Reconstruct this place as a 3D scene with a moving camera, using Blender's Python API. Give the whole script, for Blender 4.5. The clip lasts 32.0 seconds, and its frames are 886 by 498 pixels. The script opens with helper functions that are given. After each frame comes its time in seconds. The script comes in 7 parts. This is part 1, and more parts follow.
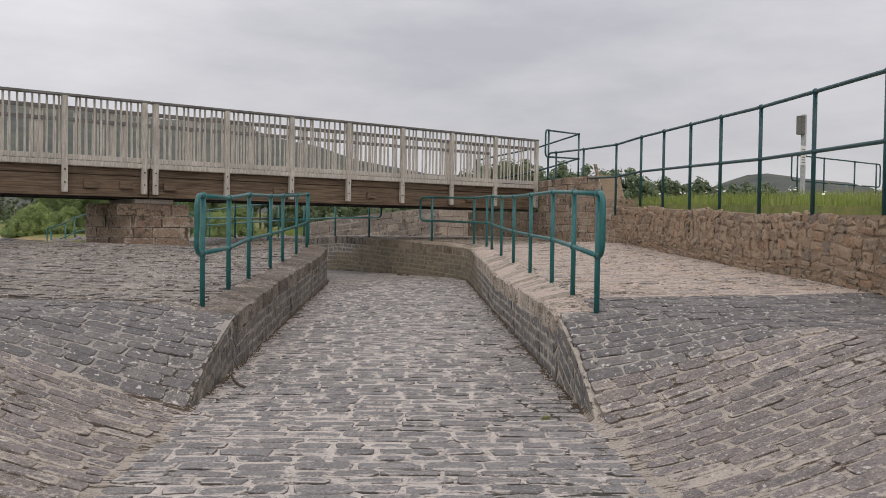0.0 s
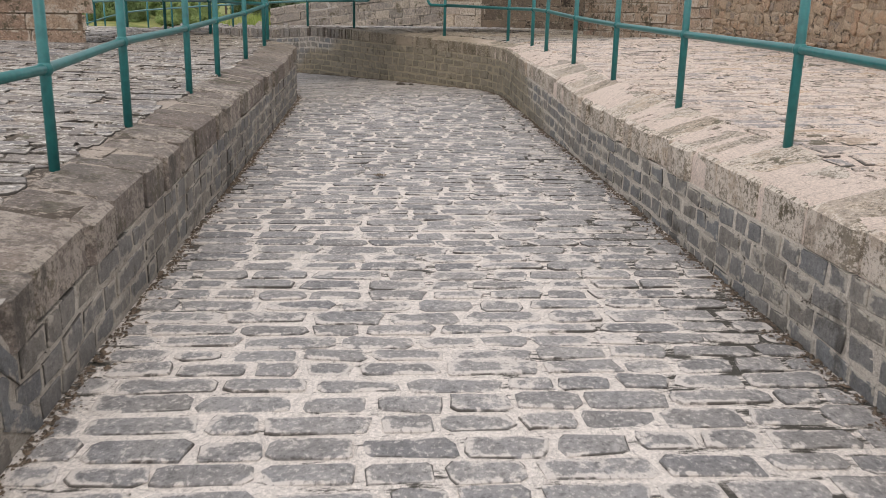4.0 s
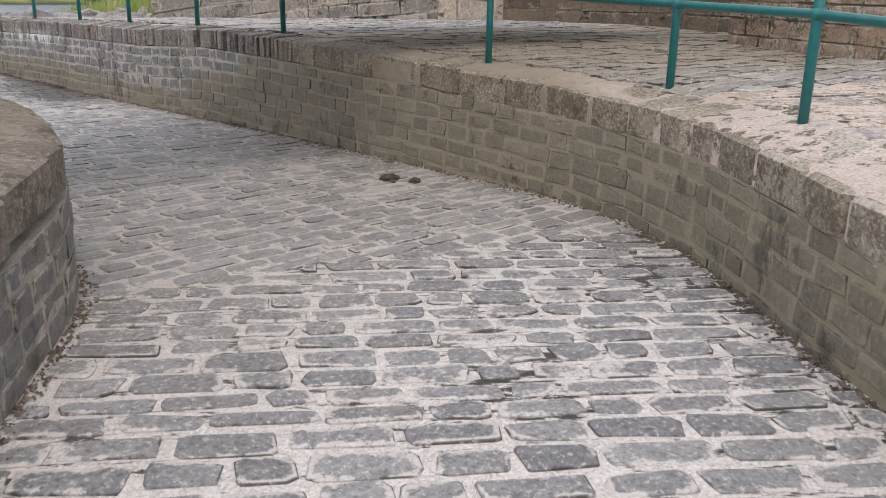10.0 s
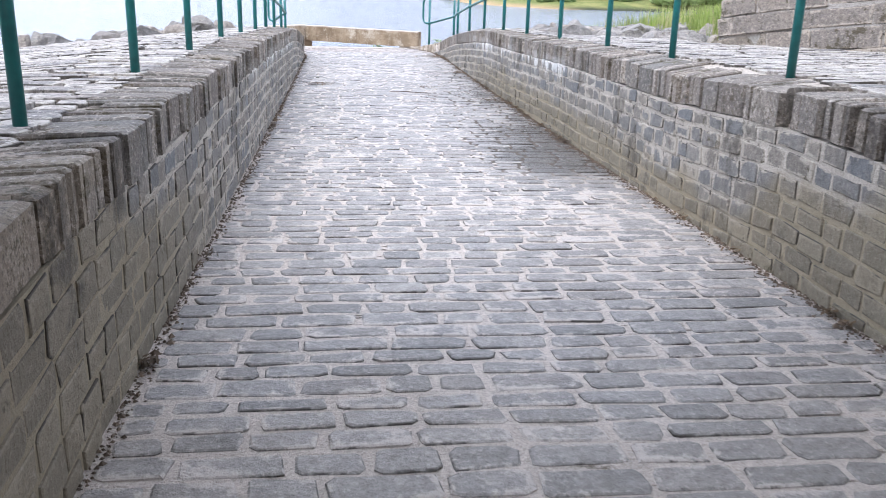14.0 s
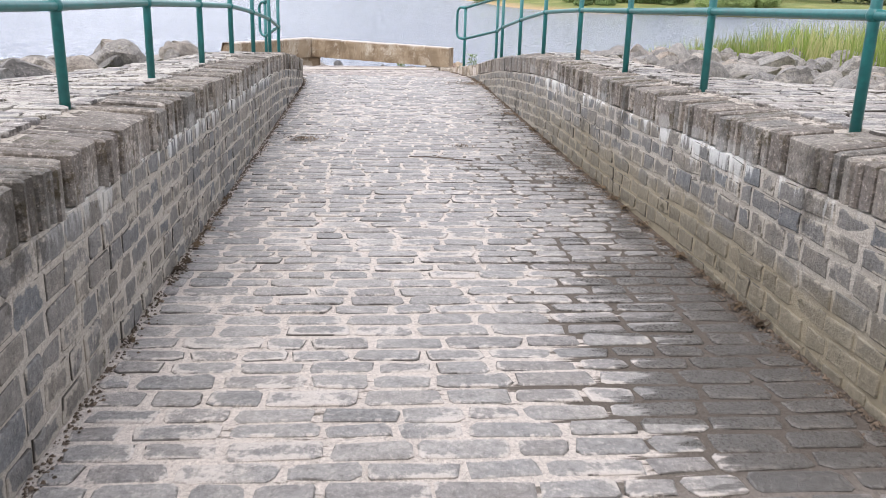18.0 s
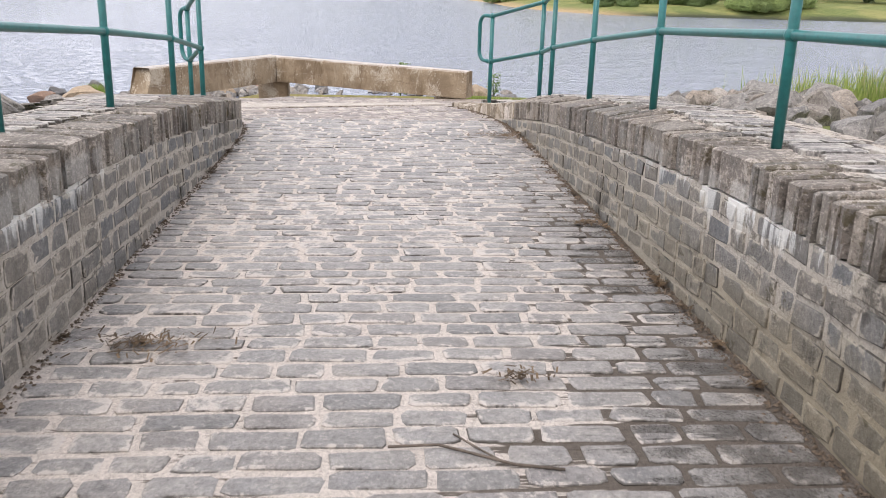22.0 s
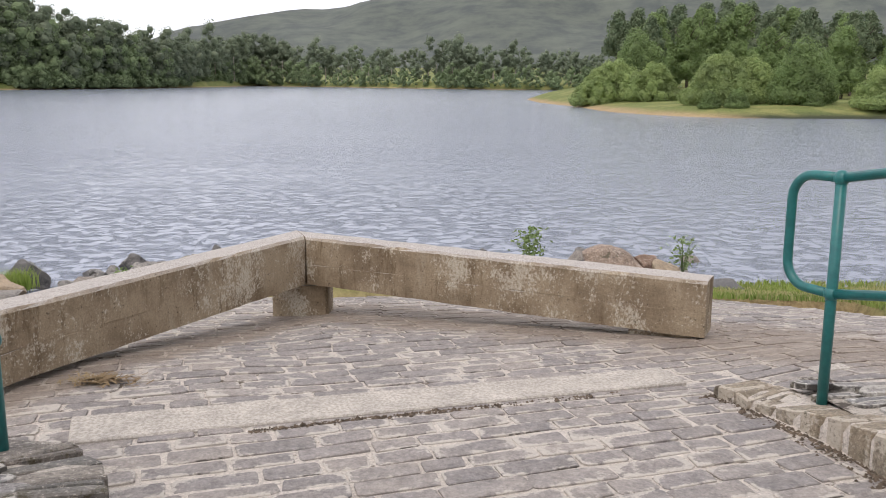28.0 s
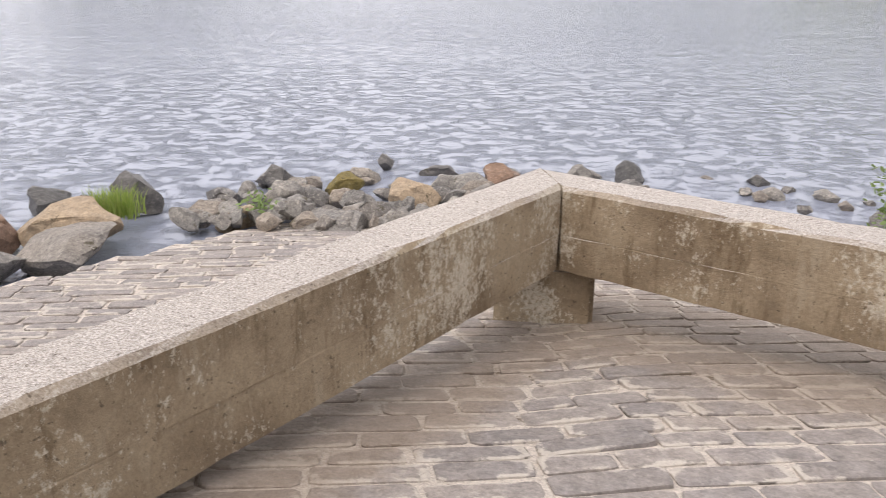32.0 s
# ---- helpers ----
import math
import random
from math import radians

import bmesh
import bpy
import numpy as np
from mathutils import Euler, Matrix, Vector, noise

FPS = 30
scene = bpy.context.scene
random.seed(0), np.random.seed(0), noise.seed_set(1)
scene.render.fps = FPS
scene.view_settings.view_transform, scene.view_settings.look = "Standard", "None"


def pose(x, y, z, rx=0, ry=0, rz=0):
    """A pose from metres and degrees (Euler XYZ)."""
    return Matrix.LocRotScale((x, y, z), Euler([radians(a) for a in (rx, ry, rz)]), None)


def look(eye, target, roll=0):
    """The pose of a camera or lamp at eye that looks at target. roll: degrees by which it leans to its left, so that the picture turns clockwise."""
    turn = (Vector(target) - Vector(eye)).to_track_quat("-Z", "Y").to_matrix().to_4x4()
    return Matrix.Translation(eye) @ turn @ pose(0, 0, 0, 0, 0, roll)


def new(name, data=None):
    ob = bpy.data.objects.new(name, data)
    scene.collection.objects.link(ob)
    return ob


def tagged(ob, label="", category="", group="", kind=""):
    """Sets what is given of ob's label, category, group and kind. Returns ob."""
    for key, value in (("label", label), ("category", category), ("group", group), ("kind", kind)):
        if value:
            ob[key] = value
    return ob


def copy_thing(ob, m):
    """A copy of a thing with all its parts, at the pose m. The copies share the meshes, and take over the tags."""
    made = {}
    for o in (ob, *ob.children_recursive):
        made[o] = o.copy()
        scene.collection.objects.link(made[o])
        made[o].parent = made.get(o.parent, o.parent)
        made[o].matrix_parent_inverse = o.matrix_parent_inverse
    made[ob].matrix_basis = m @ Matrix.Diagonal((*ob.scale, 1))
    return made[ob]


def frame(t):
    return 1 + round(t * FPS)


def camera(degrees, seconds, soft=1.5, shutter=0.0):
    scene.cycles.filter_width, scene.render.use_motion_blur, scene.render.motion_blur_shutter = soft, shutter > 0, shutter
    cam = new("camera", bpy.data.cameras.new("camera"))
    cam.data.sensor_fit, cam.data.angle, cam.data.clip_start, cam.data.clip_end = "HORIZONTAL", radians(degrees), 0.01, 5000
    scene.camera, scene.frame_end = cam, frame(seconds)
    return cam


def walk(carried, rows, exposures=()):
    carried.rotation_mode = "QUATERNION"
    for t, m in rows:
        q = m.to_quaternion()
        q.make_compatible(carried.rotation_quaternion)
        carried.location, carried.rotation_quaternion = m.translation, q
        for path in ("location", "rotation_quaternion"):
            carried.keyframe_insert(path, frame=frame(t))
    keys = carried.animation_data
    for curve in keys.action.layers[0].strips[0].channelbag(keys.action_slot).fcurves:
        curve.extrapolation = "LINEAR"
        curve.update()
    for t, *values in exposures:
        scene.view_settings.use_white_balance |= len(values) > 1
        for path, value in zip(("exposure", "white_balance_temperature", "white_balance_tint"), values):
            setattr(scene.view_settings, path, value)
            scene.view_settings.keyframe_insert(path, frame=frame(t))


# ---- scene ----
cam = camera(54.1, 32.0, soft=0.9, shutter=0.15)
METRES, EYE, TILT, LEAN, TURN = 41.7, 1.5, -2.85, -1.0, -37.4
ROWS = [
    (0.0, 0.0, 0.0, 0.0, 0.0, 1.34, 0.17),
    (0.2, -0.0013, 0.0047, -0.0002, 0.19, 0.17, 0.12),
    (0.5, -0.0028, 0.0128, -0.0001, 0.39, -3.96, 0.09),
    (0.8, -0.0037, 0.0229, 0.0006, 0.35, -6.65, 0.1),
    (1.0, -0.0044, 0.03, 0.0012, 0.35, -6.88, 0.1),
    (1.5, -0.0071, 0.0473, 0.0023, 0.11, -7.8, 0.1),
    (2.0, -0.0087, 0.0661, 0.0031, -0.3, -8.74, 0.08),
    (2.5, -0.0123, 0.0846, 0.0037, -0.41, -9.01, 0.11),
    (4.5, -0.0173, 0.1586, 0.0091, -1.81, -13.14, -0.13),
    (5.0, -0.0175, 0.1772, 0.011, -2.01, -13.22, -0.18),
    (5.5, -0.0183, 0.1962, 0.0127, -2.15, -13.28, -0.22),
    (6.0, -0.0186, 0.2138, 0.0142, -2.16, -13.27, -0.24),
    (6.5, -0.0188, 0.2325, 0.0153, -2.24, -13.32, -0.2),
    (7.0, -0.0197, 0.2507, 0.0165, -2.5, -13.45, -0.23),
    (7.5, -0.0201, 0.2699, 0.0176, -2.9, -13.66, -0.22),
    (8.0, -0.0221, 0.2877, 0.0193, -3.28, -13.89, -0.2),
    (8.5, -0.0234, 0.3056, 0.02, -3.7, -14.04, -0.13),
    (9.0, -0.0264, 0.3233, 0.0208, -4.03, -14.08, -0.14),
    (9.5, -0.0271, 0.3408, 0.0218, -4.4, -14.2, -0.07),
    (10.0, -0.0286, 0.3587, 0.0229, -4.74, -14.26, 0.04),
    (10.5, -0.0296, 0.3763, 0.0235, -5.01, -14.31, 0.1),
    (11.0, -0.0312, 0.3944, 0.0248, -5.2, -14.31, 0.16),
    (11.5, -0.033, 0.4116, 0.026, -4.71, -14.34, 0.24),
    (12.0, -0.036, 0.4288, 0.0272, -2.12, -14.32, 0.08),
    (12.5, -0.0398, 0.444, 0.0288, 2.83, -14.31, -0.23),
    (13.0, -0.0437, 0.4586, 0.0294, 10.66, -14.29, -0.83),
    (13.2, -0.0457, 0.4635, 0.0293, 15.1, -14.29, -1.11),
    (13.5, -0.0491, 0.4702, 0.0291, 21.75, -14.33, -1.53),
    (14.0, -0.0545, 0.4813, 0.0293, 30.86, -14.47, -2.03),
    (14.5, -0.0608, 0.4931, 0.0275, 33.01, -14.54, -2.11),
    (16.5, -0.0909, 0.5405, 0.0281, 32.91, -14.5, -2.24),
    (17.0, -0.0987, 0.5522, 0.0314, 32.88, -14.48, -2.26),
    (17.5, -0.1073, 0.5625, 0.0348, 32.88, -14.47, -2.27),
    (18.0, -0.1162, 0.5747, 0.0358, 32.69, -14.48, -2.27),
    (18.5, -0.1257, 0.5864, 0.036, 32.76, -14.5, -2.23),
    (19.0, -0.1348, 0.6, 0.0364, 33.15, -14.54, -2.27),
    (19.5, -0.1455, 0.6137, 0.0369, 33.15, -14.5, -2.22),
    (20.0, -0.1548, 0.6275, 0.0377, 33.18, -14.46, -2.23),
    (20.5, -0.1634, 0.6427, 0.0387, 33.16, -14.44, -2.2),
    (21.0, -0.1723, 0.6571, 0.0393, 33.19, -14.46, -2.19),
    (21.5, -0.1811, 0.6724, 0.0398, 33.15, -14.46, -2.23),
    (22.0, -0.1911, 0.6862, 0.0406, 33.18, -14.49, -2.25),
    (22.5, -0.2001, 0.7, 0.0421, 33.2, -14.34, -2.19),
    (23.0, -0.2105, 0.7116, 0.0438, 33.31, -14.21, -2.13),
    (23.5, -0.2197, 0.7239, 0.0452, 33.46, -14.07, -2.06),
    (24.0, -0.2296, 0.7368, 0.0465, 35.13, -13.73, -2.0),
    (24.2, -0.2339, 0.7423, 0.0463, 36.28, -14.21, -2.06),
    (24.5, -0.2403, 0.7504, 0.0458, 38.01, -15.81, -2.0),
    (26.5, -0.2762, 0.792, 0.0491, 39.1, -20.12, -1.24),
    (27.0, -0.2852, 0.8017, 0.0497, 38.52, -13.19, -1.18),
    (27.5, -0.2955, 0.8121, 0.0498, 38.06, -8.04, -1.11),
    (28.0, -0.3055, 0.8201, 0.049, 38.05, -8.11, -1.12),
    (28.5, -0.3137, 0.8297, 0.0481, 37.79, -10.02, -1.11),
    (29.0, -0.322, 0.838, 0.0477, 37.74, -9.94, -1.09),
    (29.5, -0.3289, 0.846, 0.0477, 37.64, -9.8, -1.01),
    (30.0, -0.3363, 0.8535, 0.0478, 37.44, -9.63, -0.97),
    (30.5, -0.3434, 0.8584, 0.0472, 37.42, -9.52, -0.91),
    (31.0, -0.3526, 0.8629, 0.0466, 37.19, -9.68, -0.89),
    (31.2, -0.3568, 0.8648, 0.0463, 37.74, -10.87, -0.96),
    (31.5, -0.3632, 0.8671, 0.0459, 40.34, -12.46, -1.27),
    (31.7, -0.3676, 0.8677, 0.0456, 43.85, -14.25, -1.54),
    (32.0, -0.3741, 0.8678, 0.0453, 48.09, -16.08, -1.9),
]
EXPOSURES = [(0.0, -0.37, 7150, 13), (1.0, 0.09, 7430, 13), (2.0, 0.22, 7480, 12), (5.0, 0.27, 6880, 11), (9.0, 0.41, 6650, 11), (11.0, 0.59, 6670, 11), (12.0, 0.94, 6750, 13), (13.0, 1.4, 6550, 11), (14.0, 1.16, 6100, 12), (17.0, 0.88, 6570, 12), (20.0, 0.71, 6870, 13), (23.0, 0.58, 6970, 13), (24.0, 0.39, 6920, 13), (27.0, 0.58, 6970, 12), (28.0, 0.24, 6970, 12), (29.0, 0.38, 7270, 13), (31.0, 0.43, 7270, 14), (32.0, 0.54, 7270, 13)]
walk(cam, [(t, pose(0, 0, EYE, TILT, LEAN, TURN) @ pose(METRES * x, METRES * y, METRES * z, 90 + pitch, roll, yaw)) for t, x, y, z, yaw, pitch, roll in ROWS], EXPOSURES)

# ---- light ----
world = bpy.data.worlds.new("overcast_sky")
scene.world = world
world.use_nodes = True
wn, wl = world.node_tree.nodes, world.node_tree.links
wn.clear()
sky = wn.new("ShaderNodeTexSky")
sky.sky_type, sky.sun_disc, sky.sun_elevation, sky.sun_rotation = "NISHITA", False, radians(55), radians(208)
sky_dim = wn.new("ShaderNodeVectorMath")
sky_dim.operation = "SCALE"
sky_dim.inputs["Scale"].default_value = 0.08
wl.new(sky.outputs[0], sky_dim.inputs[0])
wco = wn.new("ShaderNodeTexCoord")
wmap = wn.new("ShaderNodeMapping")
wmap.inputs["Scale"].default_value = (1.0, 1.0, 3.5)
wl.new(wco.outputs["Generated"], wmap.inputs[0])
wnoise = wn.new("ShaderNodeTexNoise")
wnoise.inputs["Scale"].default_value, wnoise.inputs["Detail"].default_value, wnoise.inputs["Roughness"].default_value = 2.2, 7, 0.55
wl.new(wmap.outputs[0], wnoise.inputs[0])
wramp = wn.new("ShaderNodeValToRGB")
wramp.color_ramp.elements[0].position, wramp.color_ramp.elements[1].position = 0.3, 0.72
wramp.color_ramp.elements[0].color, wramp.color_ramp.elements[1].color = (0.435, 0.465, 0.54, 1), (0.708, 0.742, 0.812, 1)
wl.new(wnoise.outputs[0], wramp.inputs[0])
wmix = wn.new("ShaderNodeMix")
wmix.data_type = "RGBA"
wmix.inputs[0].default_value = 0.9
wl.new(sky_dim.outputs[0], wmix.inputs[6])
wl.new(wramp.outputs[0], wmix.inputs[7])
# heavier cloud over the meadow side, thinner over the lake
wsep = wn.new("ShaderNodeSeparateXYZ")
wl.new(wco.outputs["Generated"], wsep.inputs[0])
wside = wn.new("ShaderNodeMapRange")
wside.interpolation_type = "SMOOTHSTEP"
for k, v in enumerate((-0.6, 0.5)):
    wside.inputs[k + 1].default_value = v
wside.inputs[3].default_value, wside.inputs[4].default_value = 1.42, 1.02
wl.new(wsep.outputs[0], wside.inputs[0])
# the cloud is brighter overhead than along the horizon
wrise = wn.new("ShaderNodeMapRange")
wrise.interpolation_type = "SMOOTHSTEP"
for k, v in enumerate((0.02, 0.4, 0.92, 1.12)):
    wrise.inputs[k + 1].default_value = v
wl.new(wsep.outputs[2], wrise.inputs[0])
wboth = wn.new("ShaderNodeMath")
wboth.operation = "MULTIPLY"
wl.new(wside.outputs[0], wboth.inputs[0])
wl.new(wrise.outputs[0], wboth.inputs[1])
wcloud = wn.new("ShaderNodeVectorMath")
wcloud.operation = "SCALE"
wl.new(wmix.outputs[2], wcloud.inputs[0])
wl.new(wboth.outputs[0], wcloud.inputs["Scale"])
wbg = wn.new("ShaderNodeBackground")
wbg.inputs[1].default_value = 1.42
wl.new(wcloud.outputs[0], wbg.inputs[0])
wout = wn.new("ShaderNodeOutputWorld")
wl.new(wbg.outputs[0], wout.inputs[0])

sun = new("sun", bpy.data.lights.new("sun", "SUN"))
sun.data.energy, sun.data.angle, sun.data.color = 0.9, radians(25), (1.0, 0.96, 0.9)
sun.matrix_world = look((0, 0, 60), (16, 30, 0))


# ---- materials ----
class Nodes:
    """Short hand for building one node material."""

    def __init__(self, name):
        self.mat = bpy.data.materials.new(name)
        self.mat.use_nodes = True
        self.tree = self.mat.node_tree
        self.tree.nodes.clear()
        self.out = self.tree.nodes.new("ShaderNodeOutputMaterial")
        self.bsdf = self.tree.nodes.new("ShaderNodeBsdfPrincipled")
        self.tree.links.new(self.bsdf.outputs[0], self.out.inputs[0])
        self.geo = self.tree.nodes.new("ShaderNodeNewGeometry")
        self.pos = self.geo.outputs["Position"]

    def link(self, a, b):
        self.tree.links.new(a, b)

    def put(self, socket, v):
        if isinstance(v, bpy.types.NodeSocket):
            self.link(v, socket)
        else:
            socket.default_value = v

    def math(self, op, a, b=0.0, c=0.0, clamp=False):
        n = self.tree.nodes.new("ShaderNodeMath")
        n.operation, n.use_clamp = op, clamp
        for k, v in enumerate((a, b, c)):
            self.put(n.inputs[k], v)
        return n.outputs[0]

    def noise(self, scale, detail=4.0, rough=0.6, stretch=(1, 1, 1), src=None, distort=0.0, turn=0.0):
        m = self.tree.nodes.new("ShaderNodeMapping")
        m.vector_type = "TEXTURE"
        m.inputs["Scale"].default_value = tuple(1.0 / v for v in stretch)
        m.inputs["Rotation"].default_value = (0, 0, turn)
        self.link(src or self.pos, m.inputs[0])
        n = self.tree.nodes.new("ShaderNodeTexNoise")
        n.inputs["Scale"].default_value, n.inputs["Detail"].default_value = scale, detail
        n.inputs["Roughness"].default_value, n.inputs["Distortion"].default_value = rough, distort
        self.link(m.outputs[0], n.inputs[0])
        return n.outputs[0]

    def ramp(self, v, stops):
        n = self.tree.nodes.new("ShaderNodeValToRGB")
        els = n.color_ramp.elements
        while len(els) < len(stops):
            els.new(0.5)
        for e, (p, c) in zip(els, stops):
            e.position = p
            e.color = (*c, 1) if isinstance(c, tuple) else (c, c, c, 1)
        self.link(v, n.inputs[0])
        return n.outputs[0]

    def step(self, v, lo, hi, to0=0.0, to1=1.0):
        n = self.tree.nodes.new("ShaderNodeMapRange")
        n.interpolation_type = "SMOOTHSTEP"
        for k, x in enumerate((v, lo, hi, to0, to1)):
            self.put(n.inputs[k], x)
        return n.outputs[0]

    def mix(self, f, a, b, blend="MIX"):
        n = self.tree.nodes.new("ShaderNodeMix")
        n.data_type, n.blend_type = "RGBA", blend
        self.put(n.inputs[0], f)
        self.put(n.inputs[6], (*a, 1) if isinstance(a, tuple) else a)
        self.put(n.inputs[7], (*b, 1) if isinstance(b, tuple) else b)
        return n.outputs[2]

    def axis(self, k):
        n = self.tree.nodes.new("ShaderNodeSeparateXYZ")
        self.link(self.pos, n.inputs[0])
        return n.outputs[k]

    def up(self):
        n = self.tree.nodes.new("ShaderNodeSeparateXYZ")
        self.link(self.geo.outputs["Normal"], n.inputs[0])
        return n.outputs[2]

    def attribute(self, name):
        n = self.tree.nodes.new("ShaderNodeAttribute")
        n.attribute_name = name
        return n.outputs["Fac"]

    def random(self):
        o = self.tree.nodes.new("ShaderNodeObjectInfo")
        return self.math("FRACT", self.math("ADD", o.outputs["Random"], self.geo.outputs["Random Per Island"]))

    def bump(self, h, strength, dist):
        n = self.tree.nodes.new("ShaderNodeBump")
        n.inputs["Strength"].default_value, n.inputs["Distance"].default_value = strength, dist
        self.link(h, n.inputs["Height"])
        self.link(n.outputs[0], self.bsdf.inputs["Normal"])

    def done(self, color, rough, spec=0.5):
        self.put(self.bsdf.inputs["Base Color"], color)
        self.put(self.bsdf.inputs["Roughness"], rough)
        self.bsdf.inputs["Specular IOR Level"].default_value = spec
        return self.mat


def dry_shade_zone(n):
    """Dusty dry stretch under the footbridge, with a ragged rim; it carries the bridge's shade too."""
    y = n.math("ADD", n.axis(1), n.math("MULTIPLY", n.math("SUBTRACT", n.noise(1.6, 6, 0.7), 0.5), 2.8))
    a = n.step(y, 14.3, 17.4)
    b = n.step(y, 19.9, 20.6, 1.0, 0.0)
    x = n.step(n.axis(0), 5.5, 9.5)
    return n.math("MULTIPLY", n.math("MULTIPLY", a, b), x)


def damp_zone(n, reach=0.0):
    """Seeping damp along the foot of the channel wall beside the lake leg."""
    x = n.math("ADD", n.axis(0), n.math("MULTIPLY", n.math("SUBTRACT", n.noise(0.6, 3, 0.6, (1, 0.7, 1)), 0.5), 1.5))
    x = n.math("ADD", x, n.math("MULTIPLY", n.math("SUBTRACT", n.noise(1.0, 4, 0.7, (1.0, 8, 1)), 0.5), 2.3))
    # a wide wet patch past the footbridge
    pool = n.math("SUBTRACT", 1.0, n.math("MINIMUM", n.math("ABSOLUTE", n.math("DIVIDE", n.math("SUBTRACT", n.axis(1), 25.2), 1.5)), 1.0))
    x = n.math("ADD", x, n.math("MULTIPLY", pool, 0.55))
    x = n.math("SUBTRACT", x, n.step(n.axis(1), 29.5, 34.0, 0.0, 0.42))
    a = n.step(x, 12.17 - reach, 12.26 - reach)
    c = n.step(n.axis(0), 12.9, 13.0, 1.0, 0.0)
    b = n.math("MULTIPLY", n.step(n.axis(1), 23.7, 24.7), n.step(n.axis(1), 34, 37, 1.0, 0.0))
    return n.math("MULTIPLY", n.math("MULTIPLY", a, b), c)


def silt_zone(n):
    """Brown silt settled under and before the concrete beams."""
    y = n.math("ADD", n.axis(1), n.math("MULTIPLY", n.math("SUBTRACT", n.axis(0), 9.5), 0.47))
    y = n.math("ADD", y, n.math("MULTIPLY", n.math("SUBTRACT", n.noise(1.5, 6, 0.7), 0.5), 1.7))
    far_side = n.math("MULTIPLY", n.step(y, 41.2, 41.9), n.step(y, 42.6, 43.2, 1.0, 0.0))
    near_x = n.step(n.axis(0), 8.9, 9.6)
    x = n.math("SUBTRACT", n.axis(0), n.math("MULTIPLY", n.math("SUBTRACT", n.axis(1), 39.05), 0.43))
    x = n.math("ADD", x, n.math("MULTIPLY", n.math("SUBTRACT", n.noise(2.2, 6, 0.7), 0.5), 0.8))
    along = n.math("MULTIPLY", n.step(x, 8.35, 8.6, 1.0, 0.0), n.step(x, 7.7, 7.9))
    return n.math("MAXIMUM", n.math("MULTIPLY", far_side, near_x), n.math("MULTIPLY", along, n.step(n.axis(1), 42.0, 42.4, 1.0, 0.0)))


def olive_zone(n):
    """Silty tan film: all over the bend wall, and on the low courses beyond it."""
    y, z = n.axis(1), n.axis(2)
    wob = n.noise(1.3, 5, 0.65)
    zz = n.math("ADD", z, n.math("MULTIPLY", n.math("SUBTRACT", wob, 0.5), 0.7))
    bend_part = n.math("MULTIPLY", n.step(y, 12.5, 15.0), n.step(y, 19.0, 23.0, 1.0, 0.0))
    top = n.math("ADD", 0.40, n.math("MULTIPLY", bend_part, 0.8))
    low = n.step(n.math("SUBTRACT", zz, top), -0.12, 0.12, 1.0, 0.0)
    return n.math("MULTIPLY", n.math("MULTIPLY", low, n.math("MAXIMUM", n.step(n.axis(0), 9.8, 10.4), n.math("MULTIPLY", n.step(y, 16.7, 17.2), n.step(y, 20.5, 24.0, 1.0, 0.0)))), n.math("MULTIPLY", n.step(y, 10.5, 14.0), n.step(y, 29.0, 34.0, 1.0, 0.3)))


def grime_zone(n):
    """Brown weathering over the left wall and its coping, as far as the bend."""
    f = n.math("MULTIPLY", n.step(n.axis(0), 9.5, 9.58, 1.0, 0.0), n.step(n.axis(1), 16.3, 17.0, 1.0, 0.0))
    side = n.math("SUBTRACT", n.axis(1), n.math("MULTIPLY", n.axis(0), 1.434))
    f = n.math("MULTIPLY", f, n.step(side, 0.6, 1.2))
    return n.math("MULTIPLY", f, n.step(n.noise(2.2, 6, 0.7), 0.36, 0.56, 0.25, 1.0))


def lime_zone(n):
    """White lime runs hanging below the coping of the lake leg."""
    y, z = n.axis(1), n.axis(2)
    runs = n.math("ADD", n.noise(6.0, 6, 0.75, (1, 1, 0.12)), n.math("MULTIPLY", n.math("SUBTRACT", n.noise(0.5, 2), 0.5), 0.5))
    head = n.math("SUBTRACT", n.math("SUBTRACT", 1.13, n.math("MULTIPLY", n.math("MAXIMUM", n.math("SUBTRACT", y, 22.0), 0.0), 0.028)), z)
    fall = n.math("MULTIPLY", n.step(head, 0.06, 0.13), n.step(head, 0.14, 0.5, 1.0, 0.0))
    f = n.step(n.math("ADD", runs, n.math("MULTIPLY", fall, 0.20)), 0.685, 0.75, 0, 0.95)
    return n.math("MULTIPLY", n.math("MULTIPLY", f, fall), n.math("MULTIPLY", n.step(y, 24.0, 27.0), n.step(y, 31.0, 35.0, 1.0, 0.0)))


LIME = (0.53, 0.49, 0.44)


